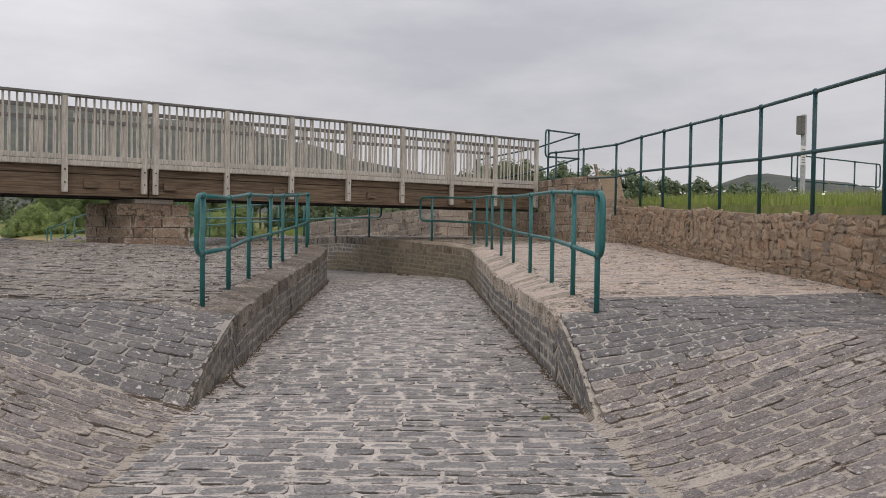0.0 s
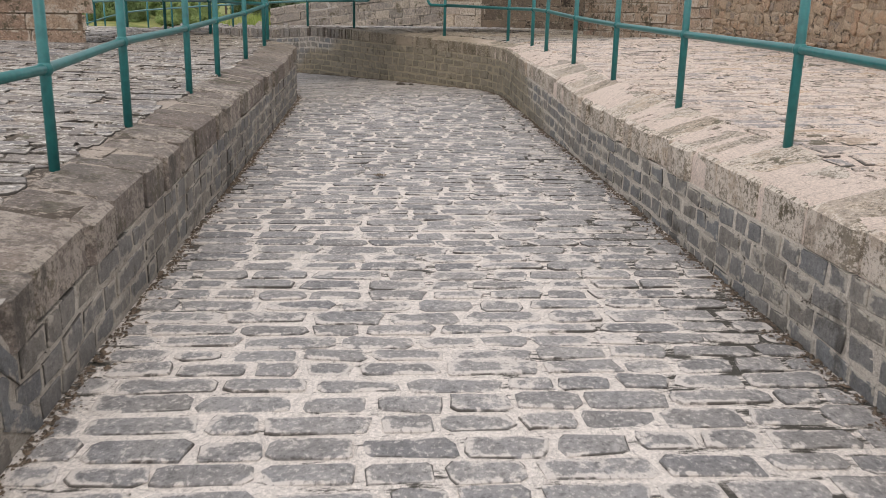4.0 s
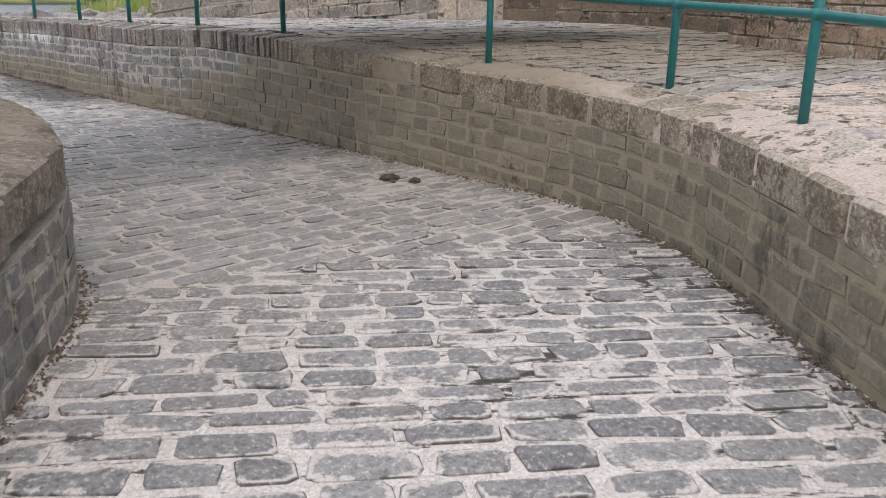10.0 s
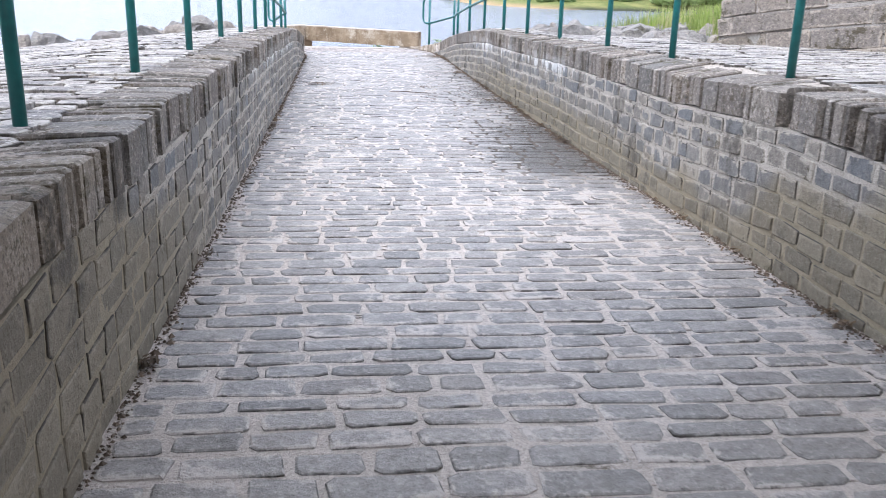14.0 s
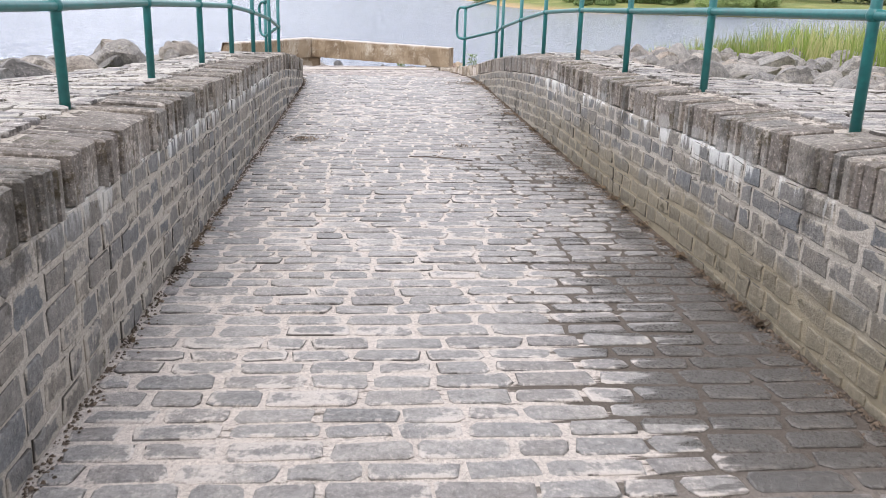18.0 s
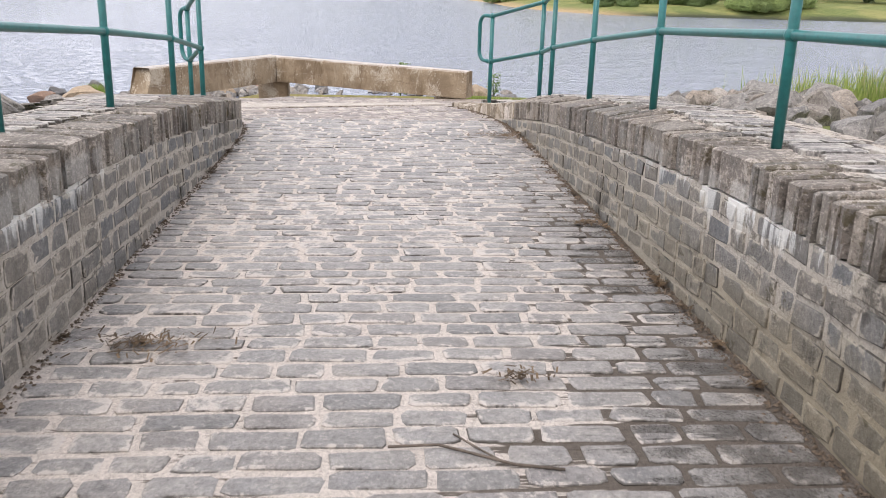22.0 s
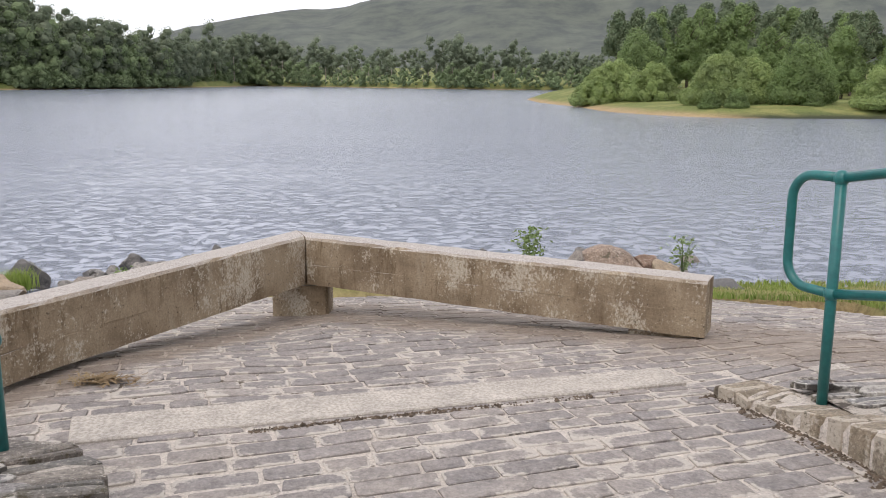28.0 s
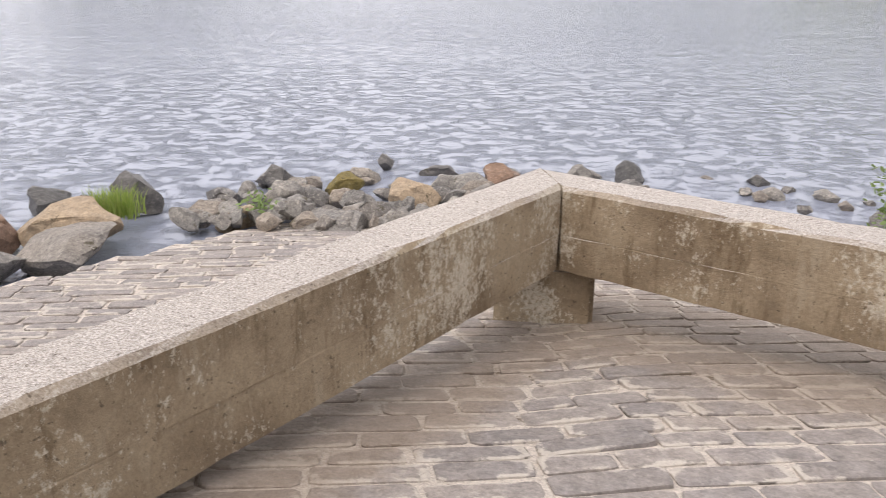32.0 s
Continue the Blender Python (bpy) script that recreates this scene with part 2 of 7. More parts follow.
def stone(name, colours, smear=0.5, lime=LIME, rough=0.72, moss=0.0, dust_shade=0.7, damp=True, grits=1.0, bands=(1, 1, 1), white=0.0, olive=0.0, spill=0.16, crack=0.5, crack_tone=0.05, specks=0.0, silt=0.0, pits=0.0):
    n = Nodes(name)
    k = len(colours)
    rnd = n.random()
    rnd2 = n.math("FRACT", n.math("MULTIPLY", rnd, 7.13))
    base = n.ramp(rnd, [(i / k, c) for i, c in enumerate(colours)])
    grain = n.noise(70, 5, 0.7, bands)
    mid = n.noise(17, 6, 0.7)
    patch = n.noise(4.5, 5, 0.65)
    base = n.mix(0.55, base, n.ramp(grain, [(0.3, 0.55), (0.7, 1.4)]), "MULTIPLY")
    base = n.mix(0.85, base, n.ramp(mid, [(0.3, 0.64), (0.7, 1.34)]), "MULTIPLY")
    base = n.mix(0.5, base, n.ramp(patch, [(0.3, (0.72, 0.74, 0.78)), (0.7, (1.25, 1.2, 1.12))]), "MULTIPLY")
    wash = n.math("ADD", n.math("MULTIPLY", n.noise(26, 7, 0.75), 0.5), n.math("MULTIPLY", n.noise(5, 5, 0.6), 0.5))
    wash = n.math("ADD", wash, n.math("MULTIPLY", n.math("SUBTRACT", rnd2, 0.6), 0.15))
    wash = n.math("ADD", wash, n.math("MULTIPLY", n.math("SUBTRACT", n.noise(0.55, 3), 0.5), 0.25))
    rim = n.attribute("rim")
    wash = n.math("ADD", wash, n.math("MULTIPLY", n.math("MULTIPLY", n.math("POWER", n.math("MINIMUM", rim, 1.0), 1.3), n.step(n.noise(6, 3, 0.6), 0.38, 0.62, 0.0, 1.7)), spill))
    wash_f = n.step(wash, 0.58 - 0.16 * smear, 0.66 - 0.14 * smear, 0.0, 0.8)
    base = n.mix(wash_f, base, n.mix(grain, tuple(0.72 * c for c in lime), tuple(min(1, 1.18 * c) for c in lime)))
    if olive:
        of = n.math("MULTIPLY", olive_zone(n), olive)
        base = n.mix(of, base, n.mix(n.math("ADD", n.math("MULTIPLY", mid, 0.5), n.math("MULTIPLY", rnd2, 0.5)), (0.125, 0.104, 0.068), (0.285, 0.238, 0.16)))
    # dry dust, its browns deepened to hold the footbridge's shade
    if dust_shade:
        base = n.mix(n.math("MULTIPLY", dry_shade_zone(n), dust_shade), base, n.mix(n.math("ADD", n.math("MULTIPLY", mid, 0.7), n.math("MULTIPLY", rnd2, 0.3)), (0.15, 0.118, 0.08), (0.36, 0.295, 0.22)))
    # hard-edged scuffs and pits of the worn face
    grit = n.noise(44, 4, 0.72)
    base = n.mix(n.step(grit, 0.565, 0.615, 0.0, 0.5 * grits), base, tuple(1.05 * c for c in lime))
    base = n.mix(n.step(grit, 0.385, 0.435, 0.7 * grits, 0.0), base, n.mix(0.62, base, (0.02, 0.018, 0.016)))
    if moss:
        mv = n.math("ADD", n.math("MULTIPLY", n.noise(3.0, 5, 0.7), 0.55), n.math("MULTIPLY", n.noise(15, 6, 0.75), 0.45))
        mf = n.step(mv, 0.60 - 0.15 * moss, 0.64 - 0.14 * moss, 0, 0.88)
        base = n.mix(mf, base, n.mix(grain, (0.03, 0.028, 0.018), (0.12, 0.095, 0.05)))
    if pits:
        # clusters of dark lichen holes
        pv = n.math("ADD", n.math("MULTIPLY", n.noise(48, 6, 0.75), 0.6), n.math("MULTIPLY", n.noise(5.0, 4, 0.65), 0.4))
        pv = n.math("ADD", pv, n.step(n.up(), 0.3, 0.8, 0.018, 0.0))
        base = n.mix(n.step(pv, 0.60 - 0.10 * pits, 0.66 - 0.10 * pits, 0, 0.72), base, n.mix(grain, (0.035, 0.026, 0.014), (0.13, 0.095, 0.045)))
    if white:
        base = n.mix(n.math("MULTIPLY", grime_zone(n), 0.36), base, n.mix(mid, (0.045, 0.038, 0.033), (0.14, 0.116, 0.095)))
        # dark weather stains over blocks and pointing alike
        base = n.mix(n.step(n.noise(1.7, 7, 0.75, (1, 1, 0.7)), 0.555, 0.64, 0.0, 0.72), base, (0.045, 0.038, 0.03))
        wf = n.math("MULTIPLY", lime_zone(n), white)
        base = n.mix(wf, base, n.mix(grain, (0.62, 0.62, 0.60), (0.86, 0.85, 0.82)))
    if specks:
        base = n.mix(n.step(n.noise(19, 3, 0.6), 0.70 - 0.06 * specks, 0.725 - 0.06 * specks, 0, 0.8), base, (0.66, 0.63, 0.58))
    if crack:
        cf = n.math("MULTIPLY", n.step(rim, 1.02, 1.25), n.step(n.noise(3.2, 5, 0.7), 0.62 - 0.3 * crack, 0.66 - 0.2 * crack, 0.0, 0.9))
        base = n.mix(cf, base, (crack_tone, crack_tone * 0.85, crack_tone * 0.7))
    if silt:
        base = n.mix(n.math("MULTIPLY", silt_zone(n), silt), base, n.mix(grain, (0.15, 0.105, 0.07), (0.30, 0.22, 0.155)))
    r = n.math("ADD", rough - 0.12, n.math("MULTIPLY", grain, 0.25))
    if damp:
        d = damp_zone(n)
        base = n.mix(n.math("MULTIPLY", d, n.math("MAXIMUM", n.step(n.noise(3.5, 5, 0.7), 0.45, 0.58, 0.3, 0.85), n.step(n.axis(1), 26.5, 28.5, 0.78, 0.0))), base, n.mix(grain, (0.03, 0.027, 0.024), (0.08, 0.07, 0.06)))
        r = n.math("SUBTRACT", r, n.math("MULTIPLY", d, 0.2))
    n.bump(n.math("ADD", n.math("ADD", n.math("MULTIPLY", grain, 0.6), n.math("MULTIPLY", grit, 0.7)), n.math("MULTIPLY", mid, 1.2)), 0.8, 0.014)
    return n.done(base, r, 0.4)


def mortar(name, light, dark, damp=True, dust_shade=0.7, soil=0.55, turn=0.0, run=1.0, foot=False, olive=0.0, white=0.0, silt=0.0, aged=0.0):
    n = Nodes(name)
    fine = n.noise(75, 5, 0.75)
    mid = n.noise(11, 6, 0.75, (1 / run, run, 1), turn=turn)
    wide = n.noise(1.1, 5, 0.65)
    base = n.mix(0.85, light, n.ramp(fine, [(0.3, 0.6), (0.7, 1.3)]), "MULTIPLY")
    line = n.math("ABSOLUTE", n.math("SUBTRACT", n.noise(9, 5, 0.7, distort=0.8), 0.5))
    base = n.mix(n.step(line, 0.006, 0.022, 0.3, 0.0), base, tuple(0.7 * c for c in dark))
    v = n.math("ADD", n.math("MULTIPLY", mid, 0.6), n.math("MULTIPLY", wide, 0.4))
    if foot:
        # soil washed into the joints along the foot of the wall
        u = n.math("ADD", n.math("MULTIPLY", n.math("SUBTRACT", n.axis(0), 2.57), -0.82), n.math("MULTIPLY", n.math("SUBTRACT", n.axis(1), 6.59), 0.572))
        v = n.math("ADD", v, n.math("MULTIPLY", n.math("ADD", n.step(u, -2.9, -2.1, 1.0, 0.0), n.step(u, -0.5, -0.1, 0.0, 0.5)), 0.08))
    base = n.mix(n.step(v, soil - 0.02, soil + 0.035), base, n.mix(fine, tuple(0.5 * c for c in dark), dark))
    if aged:
        # the older pointing of the lake leg has greyed
        base = n.mix(n.math("MULTIPLY", n.step(n.axis(1), 17.0, 22.0), aged), base, n.mix(mid, (0.24, 0.222, 0.20), (0.46, 0.425, 0.38)))
    # the same dust on the joints, with bridge shade in the colour
    if dust_shade:
        base = n.mix(n.math("MULTIPLY", dry_shade_zone(n), dust_shade), base, n.mix(mid, (0.13, 0.10, 0.065), (0.42, 0.345, 0.26)))
    if damp:
        base = n.mix(n.math("MULTIPLY", damp_zone(n, 0.4), 0.9), base, n.mix(fine, (0.035, 0.028, 0.022), (0.11, 0.085, 0.065)))
    if olive:
        base = n.mix(n.math("MULTIPLY", olive_zone(n), olive), base, n.mix(mid, (0.20, 0.166, 0.11), (0.43, 0.362, 0.255)))
    if white:
        base = n.mix(n.math("MULTIPLY", grime_zone(n), 0.55), base, n.mix(mid, (0.065, 0.054, 0.043), (0.24, 0.20, 0.155)))
        base = n.mix(n.step(n.noise(1.7, 7, 0.75, (1, 1, 0.7)), 0.555, 0.64, 0.0, 0.6), base, (0.055, 0.045, 0.034))
        base = n.mix(n.math("MULTIPLY", lime_zone(n), white), base, (0.78, 0.77, 0.74))
    if silt:
        base = n.mix(n.math("MULTIPLY", silt_zone(n), silt), base, n.mix(fine, (0.15, 0.105, 0.07), (0.32, 0.235, 0.165)))
    n.bump(n.math("ADD", fine, n.math("MULTIPLY", mid, 2.0)), 0.8, 0.014)
    return n.done(base, 0.88, 0.3)


M_SETT = stone("slate_grey_setts", [(0.175, 0.169, 0.171), (0.23, 0.222, 0.22), (0.28, 0.267, 0.262), (0.20, 0.19, 0.186), (0.25, 0.238, 0.234)], 0.04, (0.62, 0.56, 0.515), dust_shade=0.4, spill=0.15, crack=0.4, crack_tone=0.05, rough=0.56, grits=1.0)
M_JOINT = mortar("pale_lime_joints", (0.69, 0.625, 0.575), (0.085, 0.078, 0.066), soil=0.56, dust_shade=0.45, turn=2.533, run=2.0, foot=True)
M_SETT_LAKE = stone("worn_pale_grey_setts", [(0.195, 0.188, 0.184), (0.25, 0.238, 0.23), (0.30, 0.283, 0.27), (0.22, 0.204, 0.196), (0.27, 0.257, 0.248)], 0.06, (0.57, 0.51, 0.465), grits=0.55, dust_shade=0.2, spill=0.10, crack=0.3, crack_tone=0.06, rough=0.48)
M_JOINT_LAKE = mortar("pale_pinkish_joints", (0.58, 0.515, 0.465), (0.17, 0.14, 0.115), soil=0.585, dust_shade=0.2, run=2.0)
M_SHORE = stone("brown_grey_shore_setts", [(0.235, 0.21, 0.20), (0.285, 0.252, 0.238), (0.26, 0.232, 0.22), (0.31, 0.272, 0.25)], 0.0, (0.56, 0.50, 0.44), damp=False, dust_shade=0, spill=0.14, crack=0.08, crack_tone=0.09, silt=0.52, grits=0.35)
M_SHORE_JOINT = mortar("pale_shore_joints", (0.60, 0.53, 0.47), (0.19, 0.15, 0.115), damp=False, dust_shade=0, soil=0.58, silt=0.4)
M_APRON = stone("grey_apron_setts", [(0.175, 0.158, 0.153), (0.225, 0.20, 0.19), (0.275, 0.24, 0.222), (0.195, 0.168, 0.156), (0.245, 0.215, 0.21)], 0.2, (0.56, 0.49, 0.42), damp=False, dust_shade=0, spill=0.08, crack=0.35, crack_tone=0.06, specks=1.0)
M_APRON_JOINT = mortar("pale_apron_joints", (0.50, 0.44, 0.38), (0.12, 0.09, 0.065), damp=False, dust_shade=0, soil=0.515, turn=2.533, run=2.0)
M_TOE = stone("dark_slate_toe_setts", [(0.135, 0.13, 0.132), (0.17, 0.16, 0.158), (0.205, 0.19, 0.185), (0.15, 0.142, 0.142)], 0.0, (0.46, 0.42, 0.38), damp=False, dust_shade=0, spill=0.06, crack=0.3, crack_tone=0.05, specks=1.3, grits=0.6)
M_TOE_JOINT = mortar("grey_toe_joints", (0.42, 0.385, 0.35), (0.10, 0.085, 0.07), damp=False, dust_shade=0, soil=0.54)
M_PITCH = stone("weathered_pitching_stone", [(0.18, 0.17, 0.17), (0.25, 0.23, 0.22), (0.21, 0.20, 0.195), (0.29, 0.26, 0.24)], 0.4, damp=False, moss=0.25, crack=0.45, specks=0.5, dust_shade=0.95)
M_PITCH_JOINT = mortar("grey_brown_pitching_joints", (0.50, 0.44, 0.38), (0.13, 0.105, 0.085), damp=False, soil=0.51, dust_shade=0.95)
M_BANK = stone("brown_grey_bank_wall_stone", [(0.19, 0.17, 0.148), (0.25, 0.215, 0.185), (0.215, 0.19, 0.17), (0.29, 0.25, 0.205)], 0.3, (0.48, 0.41, 0.34), damp=False, moss=0.4, dust_shade=0, crack=0.4, crack_tone=0.05)
M_PITCH_DARK = stone("dark_brown_grey_pitching_stone", [(0.15, 0.135, 0.128), (0.205, 0.18, 0.165), (0.17, 0.15, 0.138), (0.25, 0.212, 0.182), (0.18, 0.168, 0.165)], 0.32, (0.46, 0.41, 0.36), damp=False, moss=0.32, crack=0.55, crack_tone=0.045, specks=1.5)
M_PITCH_DARK_JOINT = mortar("soil_filled_pitching_joints", (0.40, 0.335, 0.28), (0.125, 0.098, 0.075), damp=False, soil=0.5)
M_BERM = stone("pale_worn_berm_stone", [(0.34, 0.28, 0.24), (0.42, 0.34, 0.285), (0.26, 0.24, 0.235), (0.42, 0.31, 0.22), (0.30, 0.27, 0.26)], 0.7, (0.61, 0.505, 0.432), damp=False, moss=0.40, dust_shade=0.95, spill=0.3, crack=0.3, specks=0.6, pits=0.4)
M_BERM_JOINT = mortar("pinkish_berm_mortar", (0.64, 0.525, 0.45), (0.19, 0.145, 0.11), damp=False, soil=0.545, dust_shade=0.95)
M_WALL = stone("blue_grey_wall_blocks", [(0.14, 0.143, 0.148), (0.205, 0.193, 0.18), (0.165, 0.16, 0.155), (0.235, 0.21, 0.18), (0.155, 0.162, 0.17), (0.185, 0.168, 0.148)], 0.0, (0.46, 0.41, 0.345), damp=False, moss=0.12, dust_shade=0.2, white=0.9, olive=0.78, spill=0.16, crack=0.4, crack_tone=0.045, grits=0.4)
M_WALL_JOINT = mortar("sandy_wall_mortar", (0.56, 0.50, 0.43), (0.10, 0.08, 0.06), damp=False, dust_shade=0.3, soil=0.57, olive=0.92, white=1.0, aged=0.35)
M_COPE = stone("dark_lichen_coping_stone", [(0.135, 0.113, 0.10), (0.18, 0.148, 0.128), (0.225, 0.183, 0.153), (0.16, 0.126, 0.108)], 0.3, (0.48, 0.41, 0.345), damp=False, moss=0.5, spill=0.05, crack=0.95, crack_tone=0.025, white=0.6, pits=0.5)
M_COPE_LAKE = stone("grey_brown_on_edge_coping", [(0.14, 0.13, 0.118), (0.195, 0.175, 0.155), (0.245, 0.213, 0.182), (0.165, 0.142, 0.124)], 0.05, (0.50, 0.44, 0.385), damp=False, moss=0.32, pits=0.5, spill=0.03, crack=1.3, crack_tone=0.02, white=0.25)
M_COPE_TAN = stone("tan_brown_coping_stone", [(0.25, 0.20, 0.145), (0.30, 0.238, 0.17), (0.215, 0.178, 0.138), (0.275, 0.225, 0.17)], 0.1, (0.52, 0.45, 0.37), damp=False, dust_shade=0, moss=0.15, spill=0.14, crack=0.2, crack_tone=0.06)
M_COPE_PALE = stone("pale_mossy_coping_stone", [(0.38, 0.31, 0.25), (0.44, 0.365, 0.295), (0.35, 0.295, 0.245), (0.41, 0.325, 0.25)], 0.7, (0.62, 0.54, 0.46), damp=False, moss=0.3, dust_shade=0.75, spill=0.12, crack=0.3, crack_tone=0.05, pits=0.95, olive=0.7)
M_RUBBLE = stone("pink_sandstone_rubble", [(0.35, 0.22, 0.14), (0.42, 0.295, 0.195), (0.27, 0.195, 0.14), (0.39, 0.295, 0.205), (0.32, 0.195, 0.122), (0.23, 0.183, 0.145)], 0.5, (0.42, 0.32, 0.225), damp=False, moss=0.28, dust_shade=0, crack=0.1, crack_tone=0.06, spill=0.12)
M_RUBBLE_JOINT = mortar("brown_rubble_joints", (0.34, 0.255, 0.18), (0.09, 0.066, 0.047), damp=False, dust_shade=0, soil=0.56)
M_ASHLAR = stone("red_buff_ashlar", [(0.31, 0.21, 0.145), (0.38, 0.285, 0.205), (0.27, 0.18, 0.13), (0.345, 0.25, 0.175)], 0.3, (0.52, 0.44, 0.36), damp=False, moss=0.5, dust_shade=0)
# wet abutment stone and joints, with the footbridge's shade put into the browns
M_ASHLAR_WET_SHADE = stone("wet_shaded_brown_ashlar", [(0.085, 0.062, 0.044), (0.13, 0.095, 0.065), (0.10, 0.075, 0.054), (0.16, 0.115, 0.078)], 0.05, (0.30, 0.24, 0.18), damp=False, moss=0.5, dust_shade=0, rough=0.55)
M_WET_SHADE_JOINT = mortar("wet_shaded_brown_joints", (0.17, 0.13, 0.095), (0.05, 0.038, 0.028), damp=False, dust_shade=0, soil=0.52)
M_ASHLAR_PALE = stone("pale_buff_ashlar", [(0.42, 0.35, 0.28), (0.37, 0.31, 0.255), (0.45, 0.37, 0.29)], 0.3, (0.56, 0.48, 0.40), damp=False, moss=0.25, dust_shade=0, crack=0.5, crack_tone=0.06, pits=0.3)
M_PINK_ROCK = stone("pinkish_brown_boulder", [(0.285, 0.21, 0.16), (0.26, 0.19, 0.145)], 0.1, (0.50, 0.42, 0.36), damp=False, moss=0.2, dust_shade=0, crack=0)
M_ROCK = stone("grey_brown_boulders", [(0.175, 0.162, 0.152), (0.25, 0.23, 0.21), (0.14, 0.132, 0.128), (0.28, 0.235, 0.195), (0.215, 0.20, 0.188), (0.235, 0.22, 0.205)], 0.15, (0.42, 0.38, 0.33), damp=False, moss=0.2, dust_shade=0)

M_ROCK_DARK = stone("dark_wet_boulder", [(0.085, 0.082, 0.082), (0.12, 0.112, 0.108)], 0.0, (0.36, 0.33, 0.30), damp=False, moss=0.25, dust_shade=0, crack=0, rough=0.5, grits=0.5)
M_ROCK_TAN = stone("tan_sandstone_boulder", [(0.38, 0.285, 0.195), (0.33, 0.255, 0.18)], 0.1, (0.50, 0.42, 0.33), damp=False, moss=0.1, dust_shade=0, crack=0, grits=0.5)
M_ROCK_RED = stone("reddish_brown_boulder", [(0.24, 0.15, 0.105), (0.21, 0.14, 0.105)], 0.0, (0.42, 0.34, 0.28), damp=False, moss=0.15, dust_shade=0, crack=0, grits=0.5)
M_ROCK_OLIVE = stone("weedy_olive_boulder", [(0.19, 0.145, 0.045), (0.16, 0.125, 0.045)], 0.0, (0.36, 0.31, 0.20), damp=False, moss=0.3, dust_shade=0, crack=0, grits=0.5)


def make_concrete():
    n = Nodes("stained_board_marked_concrete")
    grain = n.noise(60, 6, 0.75)
    blotch = n.noise(2.4, 6, 0.6)
    fall = n.noise(7.0, 6, 0.7, (1, 1, 0.22))
    crust = n.noise(30, 9, 0.85, (1, 1, 0.6))
    base = n.mix(n.step(blotch, 0.36, 0.64), (0.20, 0.145, 0.094), (0.335, 0.258, 0.175))
    # rusty and dark runs down the faces
    base = n.mix(n.step(fall, 0.54, 0.65, 0.0, 0.8), base, (0.145, 0.098, 0.056))
    base = n.mix(n.step(fall, 0.33, 0.45, 0.5, 0.0), base, (0.40, 0.328, 0.24))
    # flaking pale crust in clusters, with hard small edges
    fleck = n.noise(55, 8, 0.8, (1, 1, 0.75))
    where = n.noise(2.6, 6, 0.7, (1, 1, 0.8))
    flake = n.math("ADD", n.math("MULTIPLY", fleck, 0.5), n.math("MULTIPLY", where, 0.5))
    base = n.mix(n.step(flake, 0.528, 0.553, 0.0, 0.78), base, n.mix(grain, (0.40, 0.34, 0.26), (0.66, 0.59, 0.49)))
    # bare worn aggregate on the top
    top = n.step(n.up(), 0.55, 0.9)
    stones = n.ramp(n.noise(150, 5, 0.75), [(0.34, (0.16, 0.14, 0.125)), (0.47, (0.40, 0.355, 0.325)), (0.62, (0.70, 0.655, 0.62))])
    base = n.mix(n.math("MULTIPLY", top, 0.9), base, stones)
    base = n.mix(n.step(n.noise(46, 4, 0.65), 0.335, 0.37, 0.75, 0.0), base, (0.085, 0.062, 0.04))
    base = n.mix(0.7, base, n.ramp(grain, [(0.3, 0.68), (0.7, 1.28)]), "MULTIPLY")
    n.bump(n.math("ADD", grain, n.math("ADD", n.math("MULTIPLY", blotch, 1.2), crust)), 0.7, 0.010)
    return n.done(base, 0.85, 0.3)


def make_plain(name, a, b, scale, rough, stretch=(1, 1, 1), bump=0.3, dist=0.006, spec=0.4, metal=0.0):
    n = Nodes(name)
    g = n.noise(scale, 6, 0.65, stretch)
    w = n.noise(scale * 0.12, 4, 0.6)
    base = n.mix(n.step(g, 0.3, 0.7), a, b)
    base = n.mix(0.5, base, n.ramp(w, [(0.3, 0.7), (0.7, 1.25)]), "MULTIPLY")
    n.bump(g, bump, dist)
    n.bsdf.inputs["Metallic"].default_value = metal
    return n.done(base, rough, spec)


def make_leaf(name, cols, trans=0.4, clump=1.1):
    n = Nodes(name)
    drift = n.math("ADD", n.math("MULTIPLY", n.random(), 0.35), n.math("MULTIPLY", n.step(n.noise(clump, 3), 0.35, 0.65), 0.65))
    base = n.ramp(drift, [(i / len(cols), c) for i, c in enumerate(cols)])
    base = n.mix(0.7, base, n.ramp(n.noise(0.3 * clump, 3), [(0.32, 0.66), (0.68, 1.3)]), "MULTIPLY")
    m = n.done(base, 0.6, 0.25)
    tr = n.tree.nodes.new("ShaderNodeBsdfTranslucent")
    n.link(base, tr.inputs[0])
    mx = n.tree.nodes.new("ShaderNodeMixShader")
    mx.inputs[0].default_value = trans
    n.link(n.bsdf.outputs[0], mx.inputs[1])
    n.link(tr.outputs[0], mx.inputs[2])
    n.link(mx.outputs[0], n.out.inputs[0])
    return m


